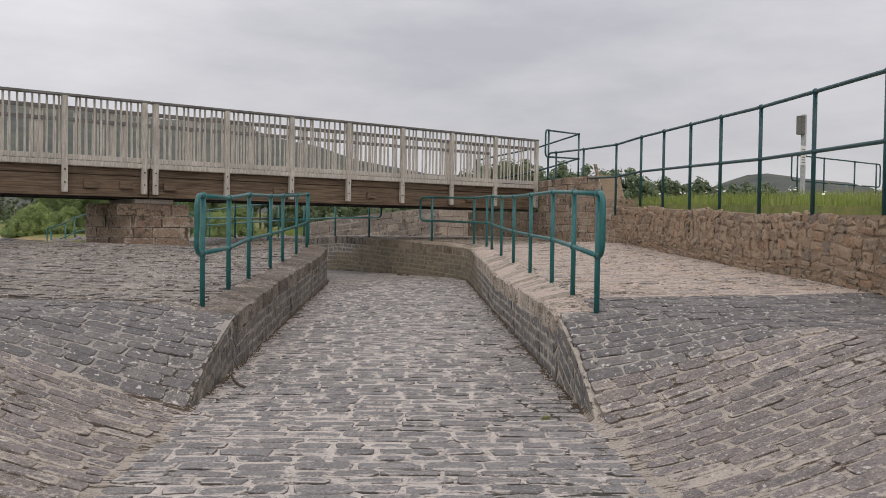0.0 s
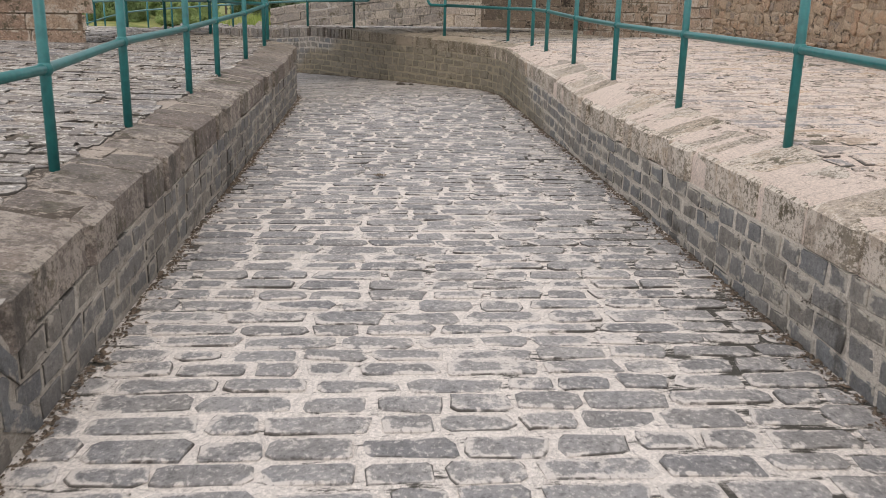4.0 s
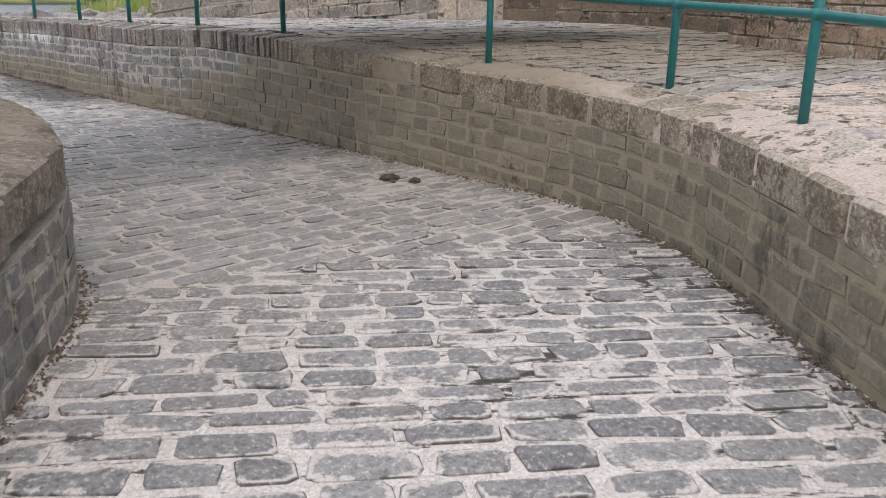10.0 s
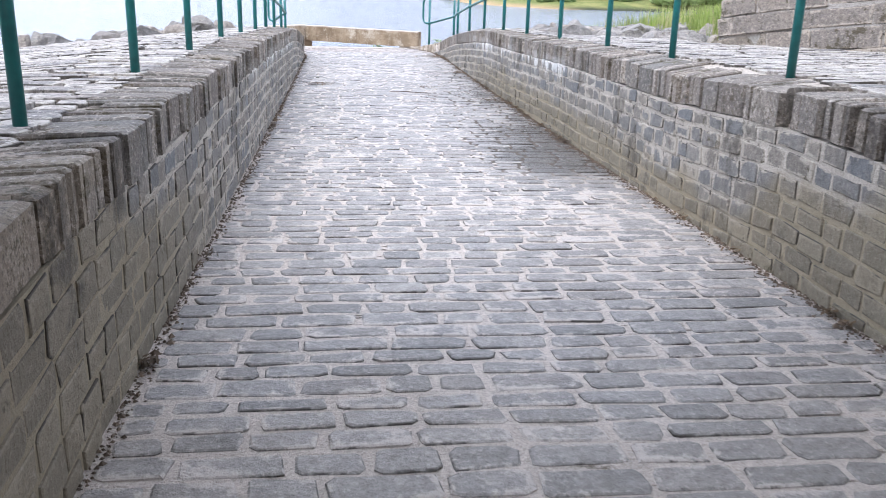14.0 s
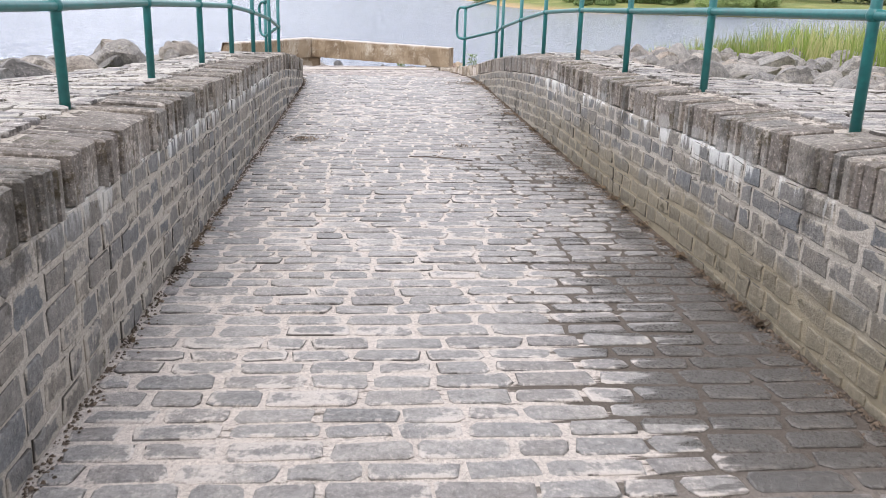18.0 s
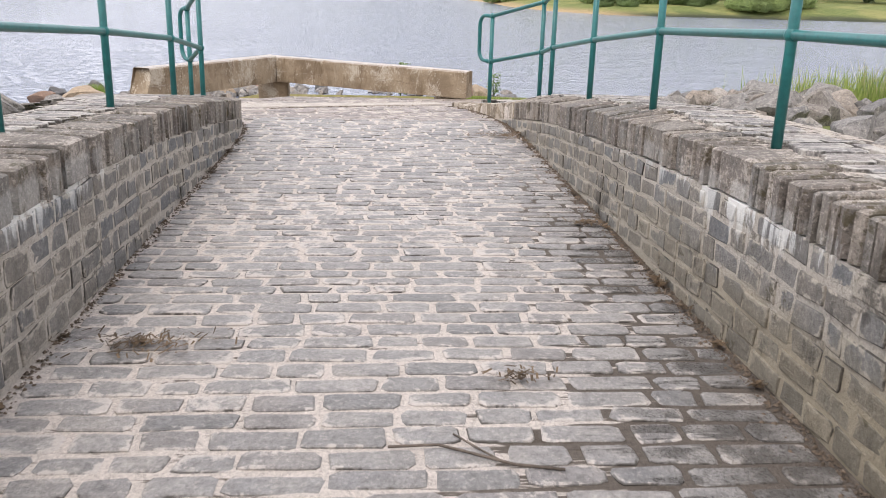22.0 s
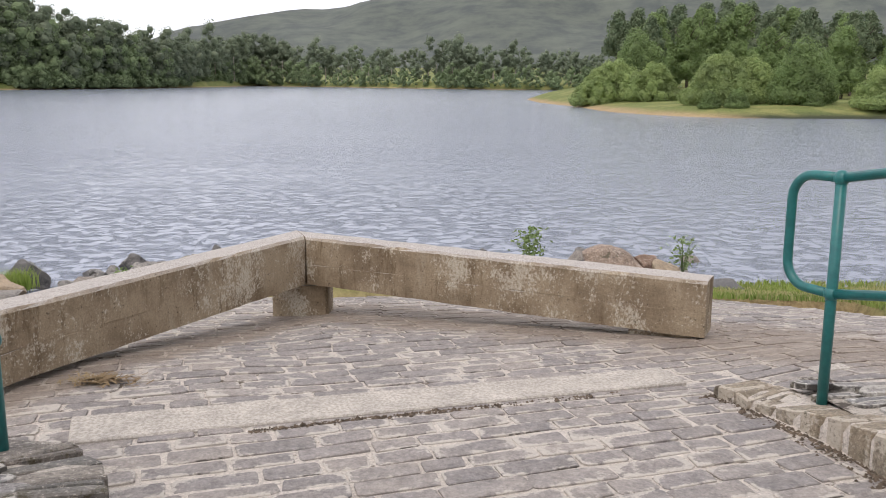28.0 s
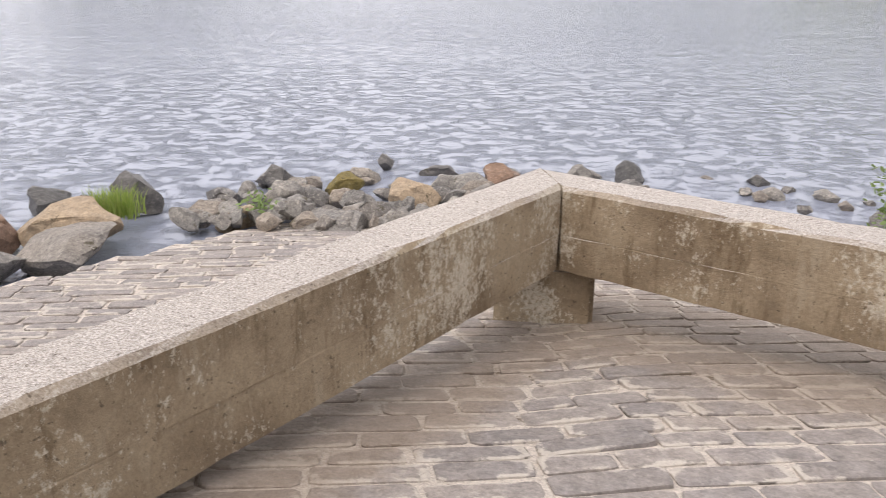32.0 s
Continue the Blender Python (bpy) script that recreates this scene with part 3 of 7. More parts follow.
def make_water():
    n = Nodes("rippled_lake_water")
    calm = n.step(n.axis(1), 60, 220, 1.0, 0.6)
    a = n.noise(3.6, 7, 0.72, (1.15, 1.2, 1), distort=0.5, turn=0.25)
    dash = n.step(a, 0.46, 0.76)
    b = n.noise(0.20, 3, 0.5, (0.6, 1.4, 1), distort=0.4)
    c = n.noise(6.5, 3, 0.6, (1.25, 1.3, 1), turn=0.25)
    swell = n.step(n.noise(0.75, 4, 0.6, (0.75, 1.4, 1), distort=0.6, turn=0.2), 0.54, 0.74)
    gust = n.step(n.noise(0.05, 3, 0.6, (0.5, 1.5, 1)), 0.35, 0.65, 0.6, 1.0)
    h = n.math("ADD", n.math("MULTIPLY", n.math("ADD", n.math("MULTIPLY", dash, 1.3), n.math("MULTIPLY", c, 0.34)), gust), n.math("ADD", n.math("MULTIPLY", b, 0.6), n.math("MULTIPLY", swell, 1.3)))
    n.bump(n.math("MULTIPLY", h, calm), 1.0, 0.019)
    n.bsdf.inputs["IOR"].default_value = 1.33
    return n.done((0.225, 0.245, 0.305, 1), 0.16, 0.5)


def make_ground():
    n = Nodes("grass_and_shore_ground")
    z = n.axis(2)
    g = n.noise(5, 7, 0.7)
    w = n.noise(0.35, 4, 0.6)
    grass = n.mix(n.step(g, 0.3, 0.7), (0.10, 0.13, 0.04), (0.19, 0.21, 0.07))
    grass = n.mix(n.step(w, 0.45, 0.65, 0, 0.6), grass, (0.30, 0.265, 0.105))
    shore = n.mix(n.step(n.noise(9, 6, 0.7), 0.35, 0.65), (0.24, 0.165, 0.09), (0.46, 0.34, 0.19))
    # tree shade and reflection painted onto the muddy shore past the point's sandy tip
    shore_shade = n.math("MULTIPLY", n.step(n.math("ADD", n.axis(0), n.math("MULTIPLY", w, 6.0)), 31.0, 35.0), n.step(n.axis(1), 70, 80))
    shore = n.mix(shore_shade, shore, (0.045, 0.05, 0.028))
    zz = n.math("ADD", z, n.math("MULTIPLY", n.math("SUBTRACT", w, 0.5), 0.5))
    base = n.mix(n.step(zz, -0.75, -0.35), shore, grass)
    n.bump(g, 0.8, 0.05)
    return n.done(base, 0.95, 0.2)


M_CONC = make_concrete()
M_SLAB = make_plain("pale_cast_concrete_slab", (0.29, 0.255, 0.22), (0.52, 0.465, 0.41), 60, 0.85, bump=0.6)
M_PAINT = make_plain("teal_green_gloss_paint", (0.007, 0.105, 0.104), (0.012, 0.145, 0.138), 20, 0.36, bump=0.06, dist=0.002, spec=0.5)
M_FENCE = make_plain("dark_blue_green_fence_paint", (0.004, 0.045, 0.05), (0.008, 0.07, 0.075), 20, 0.4, bump=0.06, dist=0.002, spec=0.5)
M_TIMBER = make_plain("weathered_silver_timber", (0.34, 0.31, 0.27), (0.60, 0.56, 0.50), 14, 0.85, (3, 3, 0.25), 0.4)
M_BOARD = make_plain("dark_brown_fascia_board", (0.075, 0.05, 0.033), (0.21, 0.148, 0.098), 10, 0.85, (0.15, 2, 3), 0.5)
M_CAP = make_plain("grey_handrail_cap", (0.12, 0.115, 0.11), (0.23, 0.22, 0.205), 12, 0.8, (0.2, 3, 3), 0.3)
M_STEEL = make_plain("dark_steel", (0.02, 0.02, 0.022), (0.045, 0.04, 0.038), 25, 0.6, bump=0.1)
M_GALV = make_plain("galvanised_grey_post", (0.34, 0.35, 0.36), (0.48, 0.49, 0.50), 20, 0.5, bump=0.05)
M_WHITE = make_plain("white_sign_plate", (0.72, 0.72, 0.72), (0.82, 0.82, 0.82), 15, 0.5, bump=0.03)
M_LEAF = make_leaf("broadleaf_green", [(0.165, 0.23, 0.095), (0.20, 0.28, 0.11), (0.24, 0.32, 0.125), (0.18, 0.245, 0.10)])
M_LIGHTLEAF = make_leaf("willow_light_green", [(0.30, 0.375, 0.15), (0.345, 0.42, 0.165), (0.27, 0.345, 0.14)])
M_PINE = make_leaf("dark_pine_needles", [(0.12, 0.165, 0.095), (0.155, 0.205, 0.115), (0.19, 0.235, 0.135)], 0.3)
M_GRASS = make_leaf("meadow_grass_blades", [(0.20, 0.29, 0.06), (0.26, 0.34, 0.08), (0.33, 0.37, 0.12), (0.16, 0.24, 0.05), (0.40, 0.38, 0.18)], 0.4)
M_DEAD = make_leaf("dry_straw_litter", [(0.10, 0.066, 0.04), (0.07, 0.048, 0.03), (0.17, 0.115, 0.068)], 0.1)
M_STRAW = make_leaf("pale_tan_straw", [(0.30, 0.215, 0.115), (0.42, 0.315, 0.175), (0.24, 0.165, 0.09)], 0.1)
M_PETAL = make_plain("white_petals", (0.75, 0.75, 0.72), (0.85, 0.85, 0.82), 10, 0.7, bump=0.02)
# haze over the far shore is mixed into these lightened crown colours
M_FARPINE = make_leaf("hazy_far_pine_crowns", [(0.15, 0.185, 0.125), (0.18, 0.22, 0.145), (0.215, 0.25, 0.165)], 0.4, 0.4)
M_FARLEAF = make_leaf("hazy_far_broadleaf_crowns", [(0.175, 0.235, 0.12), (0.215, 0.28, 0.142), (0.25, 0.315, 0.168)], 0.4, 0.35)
M_PALEBARK = make_plain("pale_grey_pine_bark", (0.34, 0.29, 0.25), (0.50, 0.44, 0.39), 9, 0.9, (1, 1, 0.2), 0.3, 0.02)
M_BARK = make_plain("brown_grey_bark", (0.07, 0.055, 0.045), (0.20, 0.16, 0.13), 9, 0.9, (1, 1, 0.2), 0.6, 0.03)
M_WATER = make_water()
M_GROUND = make_ground()
# the hill's grey-green is paled to carry the haze of distance
M_HILL = make_plain("hazy_heather_hillside", (0.066, 0.076, 0.072), (0.12, 0.132, 0.108), 0.02, 0.95, bump=0.0)
M_SOIL = make_plain("brown_soil_crumbs", (0.05, 0.037, 0.027), (0.17, 0.125, 0.09), 25, 0.9, bump=0.2)
M_MUD = make_plain("wet_brown_mud", (0.03, 0.024, 0.018), (0.10, 0.078, 0.055), 30, 0.55, bump=0.6, dist=0.02)


# ---- mesh helpers ----
def part(name, bm, material, parent=None, label=""):
    """Links a bmesh as one mesh object under a thing or part."""
    me = bpy.data.meshes.new(name)
    bm.normal_update()
    bm.to_mesh(me)
    bm.free()
    me.materials.append(material)
    ob = new(name, me)
    if parent is not None:
        ob.parent = parent
    if label:
        ob["label"] = label
    return ob


def empty(name, at=(0, 0, 0), rz=0.0):
    ob = new(name)
    ob.matrix_basis = pose(*at, 0, 0, rz)
    ob.empty_display_size = 0.1
    return ob


def fast_mesh(name, co, loops, starts, material, smooth=True, rim=None):
    me = bpy.data.meshes.new(name)
    co = np.asarray(co, np.float32).reshape(-1, 3)
    me.vertices.add(len(co))
    me.vertices.foreach_set("co", co.ravel())
    me.loops.add(len(loops))
    me.loops.foreach_set("vertex_index", np.asarray(loops, np.int32))
    me.polygons.add(len(starts))
    me.polygons.foreach_set("loop_start", np.asarray(starts, np.int32))
    me.polygons.foreach_set("use_smooth", np.full(len(starts), smooth))
    me.materials.append(material)
    me.update(calc_edges=True)
    me.validate()
    if rim is not None:
        me.attributes.new("rim", "FLOAT", "POINT").data.foreach_set("value", np.asarray(rim, np.float32))
    return me


def quads_mesh(name, co, quads, material, smooth=True):
    quads = np.asarray(quads, np.int32)
    k = quads.shape[1]
    return fast_mesh(name, co, quads.ravel(), np.arange(len(quads)) * k, material, smooth)


def box_bm(x0, y0, z0, x1, y1, z1, bevel=0.0):
    bm = bmesh.new()
    bmesh.ops.create_cube(bm, size=1)
    bmesh.ops.transform(bm, matrix=Matrix.Translation(((x0 + x1) / 2, (y0 + y1) / 2, (z0 + z1) / 2)) @ Matrix.Diagonal((x1 - x0, y1 - y0, z1 - z0, 1)), verts=bm.verts)
    if bevel:
        bmesh.ops.bevel(bm, geom=bm.edges[:], offset=bevel, segments=2, affect="EDGES")
    return bm


def tube_bm(points, radius, sides=10, closed=False):
    """A round tube along a smooth line of points."""
    bm = bmesh.new()
    pts = [Vector(p) for p in points]
    n = len(pts)
    rings = []
    up = Vector((0, 0, 1))
    prev = None
    for i, p in enumerate(pts):
        a = pts[i - 1] if (i or closed) else p
        b = pts[(i + 1) % n] if (i < n - 1 or closed) else p
        t = (b - a).normalized()
        if prev is None:
            side = t.cross(up) if abs(t.z) < 0.95 else t.cross(Vector((1, 0, 0)))
        else:
            side = prev - t * prev.dot(t)
        side.normalize()
        prev = side
        other = t.cross(side)
        rings.append([bm.verts.new(p + (side * math.cos(k * 2 * math.pi / sides) + other * math.sin(k * 2 * math.pi / sides)) * radius) for k in range(sides)])
    m = n if closed else n - 1
    for i in range(m):
        for k in range(sides):
            bm.faces.new((rings[i][k], rings[i][(k + 1) % sides], rings[(i + 1) % n][(k + 1) % sides], rings[(i + 1) % n][k])).smooth = True
    if not closed:
        bm.faces.new(rings[0][::-1])
        bm.faces.new(rings[-1])
    bmesh.ops.recalc_face_normals(bm, faces=bm.faces[:])
    return bm


RNG = np.random.default_rng(7)

# rounded piece of stone: four rings of eight corners and a top
CORNERS = np.array([(-1, -1), (-1, -1), (1, -1), (1, -1), (1, 1), (1, 1), (-1, 1), (-1, 1)]) * 0.5
CUT_P = np.array([0, 1, -1, 0, 0, -1, 1, 0])
CUT_Q = np.array([1, 0, 0, 1, -1, 0, 0, -1])
PIECE_LOOPS, PIECE_STARTS = [], []
for ring in (0, 8, 16):
    for c in range(8):
        PIECE_STARTS.append(len(PIECE_LOOPS))
        PIECE_LOOPS += [ring + c, ring + (c + 1) % 8, ring + 8 + (c + 1) % 8, ring + 8 + c]
PIECE_STARTS.append(len(PIECE_LOOPS))
PIECE_LOOPS += list(range(24, 32))
PIECE_LOOPS, PIECE_STARTS = np.array(PIECE_LOOPS), np.array(PIECE_STARTS)
PIECE_RIM = np.repeat([2.0, 1.35, 1.0, 0.0], 8)


def piece_rings(n, length, width, top, depth, ragged, bevel, cut=0.024):
    """Local (p, q, h) of the 32 corners of n pieces."""
    o = CORNERS[None] * np.stack([length, width], 1)[:, None, :]
    o[..., 0] += CUT_P * np.minimum(0.12 * length, cut)[:, None] * RNG.uniform(0.5, 1.3, (n, 8))
    o[..., 1] += CUT_Q * np.minimum(0.22 * width, cut)[:, None] * RNG.uniform(0.5, 1.3, (n, 8))
    o = o + RNG.uniform(-ragged, ragged, o.shape)
    inner = o - np.sign(o) * np.minimum(bevel, 0.3 * np.abs(o))
    tilt = RNG.normal(0, 0.012, (n, 2))
    hi = top[:, None] + (inner * tilt[:, None, :]).sum(2)
    core = inner - np.sign(inner) * np.minimum(0.035, 0.6 * np.abs(inner))
    p = np.concatenate([o[..., 0], o[..., 0], inner[..., 0], core[..., 0]], 1)
    q = np.concatenate([o[..., 1], o[..., 1], inner[..., 1], core[..., 1]], 1)
    h = np.concatenate([np.broadcast_to(top[:, None] - depth, (n, 8)), hi - 0.55 * bevel, hi, hi + 0.12 * bevel + RNG.normal(0, 0.06 * bevel, (n, 8))], 1)
    return p, q, h


def lay(parent, name, P, Q, length, width, top, depth, mapf, material, spot, stuff, ragged=0.008, bevel=0.007, parts=290, cut=0.024, rims=PIECE_RIM, upright=False):
    """Lays stones at (P, Q) of a mapped surface: those about a spot as parts, the rest joined."""
    n = len(P)
    x, y, z = mapf(P, Q, np.zeros(n))
    dist = (x - spot[0]) ** 2 + (y - spot[1]) ** 2
    order = np.argsort(dist)
    near, rest = order[:parts], order[parts:]
    if len(rest):
        p, q, h = piece_rings(len(rest), length[rest], width[rest], top[rest], depth, ragged, bevel, cut)
        X, Y, Z = mapf(P[rest][:, None] + p, Q[rest][:, None] + q, h)
        co = np.stack([X, Y, Z], 2).reshape(-1, 3)
        k = len(rest)
        loops = (PIECE_LOOPS[None] + 32 * np.arange(k)[:, None]).ravel()
        starts = (PIECE_STARTS[None] + len(PIECE_LOOPS) * np.arange(k)[:, None]).ravel()
        ob = new(stuff, fast_mesh(stuff, co, loops, starts, material, False, np.tile(rims, k)))
        ob.parent = parent
        tagged(ob, kind="stuff")
    if not len(near):
        return
    if upright:
        # stones that stand plumb on a sloping bed keep a shape of their own
        p, q, h = piece_rings(len(near), length[near], width[near], top[near], depth, ragged, bevel, cut)
        X, Y, Z = mapf(P[near][:, None] + p, Q[near][:, None] + q, h)
        for j in range(len(near)):
            at = np.array([X[j].mean(), Y[j].mean(), Z[j].mean()])
            ob = new(name, fast_mesh(name, np.stack([X[j], Y[j], Z[j]], 1) - at, PIECE_LOOPS, PIECE_STARTS, material, False, rims))
            ob.parent = parent
            ob.location = at
        return
    ml, mw = float(np.mean(length)), float(np.mean(width))
    shapes = []
    for v in range(14):
        p, q, h = piece_rings(1, np.array([ml]), np.array([mw]), np.array([0.0]), depth, ragged, bevel, cut)
        shapes.append(fast_mesh(name, np.stack([p, q, h], 2), PIECE_LOOPS, PIECE_STARTS, material, False, rims))
    e = 0.02
    px = np.stack(mapf(P + e, Q, top), 1) - np.stack(mapf(P - e, Q, top), 1)
    py = np.stack(mapf(P, Q + e, top), 1) - np.stack(mapf(P, Q - e, top), 1)
    pz = np.stack(mapf(P, Q, top + e), 1) - np.stack(mapf(P, Q, top - e), 1)
    c = np.stack(mapf(P, Q, top), 1)
    for j, i in enumerate(near):
        ob = new(name, shapes[j % 14])
        a = Vector(px[i]) / (2 * e) * (length[i] / ml)
        b = Vector(py[i]) / (2 * e) * (width[i] / mw)
        d = Vector(pz[i]) / (2 * e)
        if a.length < 1e-4 or b.length < 1e-4:
            bpy.data.objects.remove(ob)
            continue
        # square axes: along the stone, across it, and out of the surface
        b = b - a * (a.dot(b) / a.dot(a))
        out = a.cross(b).normalized()
        d = out if out.dot(d) > 0 else -out
        ob.parent = parent
        ob.matrix_basis = Matrix(((a.x, b.x, d.x, c[i][0]), (a.y, b.y, d.y, c[i][1]), (a.z, b.z, d.z, c[i][2]), (0, 0, 0, 1)))


def courses(p0, p1, q0, q1, lens, pitch, gap, jitter=0.0, wave=0.0, bed=1.0):
    """Rows of pieces of random length over a rectangle; rows go along p."""
    P, Q, L, W = [], [], [], []
    q = q0
    while q < q1:
        w = pitch * RNG.uniform(1 - jitter, 1 + jitter)
        p = p0 - RNG.uniform(0, lens[1])
        while p < p1:
            l = RNG.uniform(*lens)
            P.append(p + l / 2)
            Q.append(q + w / 2)
            L.append(l - gap * RNG.uniform(0.7, 1.5))
            W.append(w - gap * bed * RNG.uniform(0.7, 1.4))
            p += l
        q += w
    P, Q, L, W = map(np.array, (P, Q, L, W))
    if wave:
        Q = Q + wave * np.sin(P * 1.9 + Q * 0.35) + RNG.normal(0, wave * 0.25, len(Q))
    return P, Q, L, W


# ---- plan ----
D = np.array([0.572, 0.820])
N = np.array([-0.820, 0.572])
LT = np.array([2.57, 6.59])
WIDE = 3.11
CORNER = np.array([9.5, 16.55])


def su(x, y):
    return (x - LT[0]) * D[0] + (y - LT[1]) * D[1], (x - LT[0]) * N[0] + (y - LT[1]) * N[1]


def xy(s, u):
    return LT[0] + s * D[0] + u * N[0], LT[1] + s * D[1] + u * N[1]


def lake_leg(x, y):
    return (x - CORNER[0]) * 0.30 + (y - CORNER[1]) * 0.953 > 0


def ramp_up(v):
    v = np.clip(v, 0, 1)
    return 0.7 * v + 0.3 * v * v * (3 - 2 * v)


def smooth(v):
    v = np.clip(v, 0, 1)
    return v * v * (3 - 2 * v)


def z_bed(x, y):
    s, u = su(x, y)
    a = 0.04 + 0.0185 * np.maximum(s, 0)
    b = np.interp(y, [15, 20, 24, 28, 32, 37, 39, 40.7, 42.3, 44, 48], [0.30, 0.23, 0.13, 0.06, 0.0, -0.05, -0.04, -0.13, -0.36, -0.62, -1.3])
    k = smooth(((x - CORNER[0]) * 0.30 + (y - CORNER[1]) * 0.953 + 0.9) / 1.8)
    return a * (1 - k) + b * k


COPE_L1 = ([-0.25, -0.1, 0.06, 0.35, 0.56, 0.9, 1.36, 1.75, 2.6, 5, 7.6, 12.4], [0.0, 0.05, 0.14, 0.25, 0.34, 0.42, 0.52, 0.595, 0.65, 0.75, 0.81, 0.96])
COPE_L2 = ([16.4, 20, 24.5, 28, 30, 32, 33.8, 35.6, 36.9, 37.5, 38.0, 38.5], [0.98, 1.13, 1.06, 0.98, 0.89, 0.82, 0.70, 0.51, 0.34, 0.27, 0.20, 0.12])
COPE_R1 = ([-0.75, -0.5, -0.35, -0.2, 0.0, 0.22, 0.7, 1.2, 2.1, 4, 7.0, 10.2, 12.6, 15], [0.0, 0.085, 0.15, 0.23, 0.32, 0.425, 0.56, 0.695, 0.715, 0.72, 0.74, 0.92, 1.0, 1.06])
COPE_R2 = ([15.5, 20, 21.6, 23.2, 26.5, 28.5, 31.5, 32.75, 35.46, 37, 38.1, 39.0, 39.5], [1.02, 1.15, 1.17, 1.08, 1.03, 0.96, 0.88, 0.80, 0.56, 0.36, 0.19, 0.06, -0.02])
BERM_L1 = ([0, 2, 3.3, 4.6, 6.4, 7.7, 9.6, 11.5], [0.66, 0.70, 0.73, 0.78, 0.82, 0.87, 0.94, 1.02])
BERM_L2 = ([16, 19, 22.7, 26.5, 28.3, 30.2, 32, 33.9, 35.8, 37.2, 38.0, 38.5], [1.04, 1.10, 1.10, 1.04, 0.97, 0.90, 0.83, 0.69, 0.52, 0.32, 0.20, 0.13])
BERM_R1 = ([-0.5, 1.2, 2.35, 3.7, 5.5, 7.5, 9.3, 11, 12.2, 15], [0.66, 0.72, 0.79, 0.83, 0.86, 0.92, 0.97, 1.04, 1.07, 1.09])
BERM_R2 = ([16, 20.5, 22.3, 24.2, 26, 28, 29.9, 31.7, 33.6, 35.5, 37.5, 38.2, 39.2, 40.5, 42, 44, 48], [1.10, 1.18, 1.17, 1.12, 1.07, 1.01, 0.94, 0.88, 0.79, 0.60, 0.37, 0.26, 0.06, -0.10, -0.30, -0.62, -1.3])


def z_left(x, y):
    """Top of the paved berm beside the left wall."""
    s, u = su(x, y)
    cope = np.interp(s, *COPE_L1)
    berm = np.interp(s, *BERM_L1) + 0.022 * np.clip(u - 0.4, 0, 6)
    w = np.interp(s, [0, 1.0, 2.4], [2.1, 1.6, 0.4])
    a = cope + (berm - cope) * ramp_up(u / w)
    a = a + smooth(-s / 0.6) * (0.04 - 0.04 * ramp_up(u / w))
    v = 9.62 - x
    b = np.interp(y, *COPE_L2) + (np.interp(y, *BERM_L2) - np.interp(y, *COPE_L2)) * np.clip(v / 0.36, 0, 1) - 0.10 * np.clip(v - 0.9, 0, 3)
    k = smooth((s - 10.4) / 2.2)
    return a * (1 - k) + b * k


def z_right(x, y):
    s, u = su(x, y)
    u = -u - WIDE
    cope = np.interp(s, *COPE_R1)
    berm = np.interp(s, *BERM_R1) + 0.03 * np.clip(u - 0.4, 0, 3)
    w = np.interp(s, [-0.5, 0.5, 1.0, 2.0], [2.0, 1.4, 0.75, 0.4])
    a = cope + (berm - cope) * ramp_up(u / w)
    a = a + smooth((-0.1 - s) / 0.6) * (0.04 - 0.04 * ramp_up(u / w))
    v = x - 12.72
    b = np.interp(y, *COPE_R2) + (np.interp(y, *BERM_R2) - np.interp(y, *COPE_R2)) * np.clip(v / 0.34, 0, 1)
    b = np.where(y > 39.3, np.interp(y, *BERM_R2), b)
    k = smooth((y - 14.6) / 2.2)
    return a * (1 - k) + b * k


def z_apron(x, y):
    s, u = su(x, y)
    l, r = z_left(x, y), z_right(x, y)
    flat = np.full_like(s, 0.04)
    return np.where(u > 0, np.maximum(l, flat), np.where(u < -WIDE, np.maximum(r, flat), flat))


def bend(points, step=0.12):
    """Even stations along a line of plan points: places and tangents."""
    p = np.array(points, float)
    seg = np.hypot(*(p[1:] - p[:-1]).T)
    t = np.concatenate([[0], np.cumsum(seg)])
    k = int(t[-1] / step) + 1
    st = np.linspace(0, t[-1], k)
    x, y = np.interp(st, t, p[:, 0]), np.interp(st, t, p[:, 1])
    return st, x, y


def on(s, u):
    return tuple(float(v) for v in xy(s, u))


LEFT_LINE = [on(-0.05, 0), on(4, 0), on(8, 0), on(11.7, 0), (9.43, 16.47), (9.53, 16.75), (9.59, 17.15), (9.62, 17.7), (9.62, 25), (9.62, 31), (9.62, 36.7), (9.59, 37.3), (9.51, 37.7), (9.35, 38.05), (9.1, 38.3), (8.4, 38.45), (7.6, 38.5)]
RIGHT_LINE = [on(-0.55, -WIDE), on(4, -WIDE), on(8, -WIDE), on(11.4, -WIDE), (11.94, 14.56), (12.3, 15.12), (12.56, 15.75), (12.68, 16.35), (12.72, 17.1), (12.72, 25), (12.72, 31), (12.72, 36.9), (12.66, 37.9), (12.5, 38.6), (12.3, 39.1), (12.12, 39.45)]


def cope_left(x, y):
    s, u = su(x, y)
    k = smooth((s - 11.4) / 1.4)
    return np.interp(s, *COPE_L1) * (1 - k) + np.interp(y, *COPE_L2) * k


def cope_right(x, y):
    s, u = su(x, y)
    k = smooth((y - 14.4) / 1.6)
    return np.interp(s, *COPE_R1) * (1 - k) + np.interp(y, *COPE_R2) * k


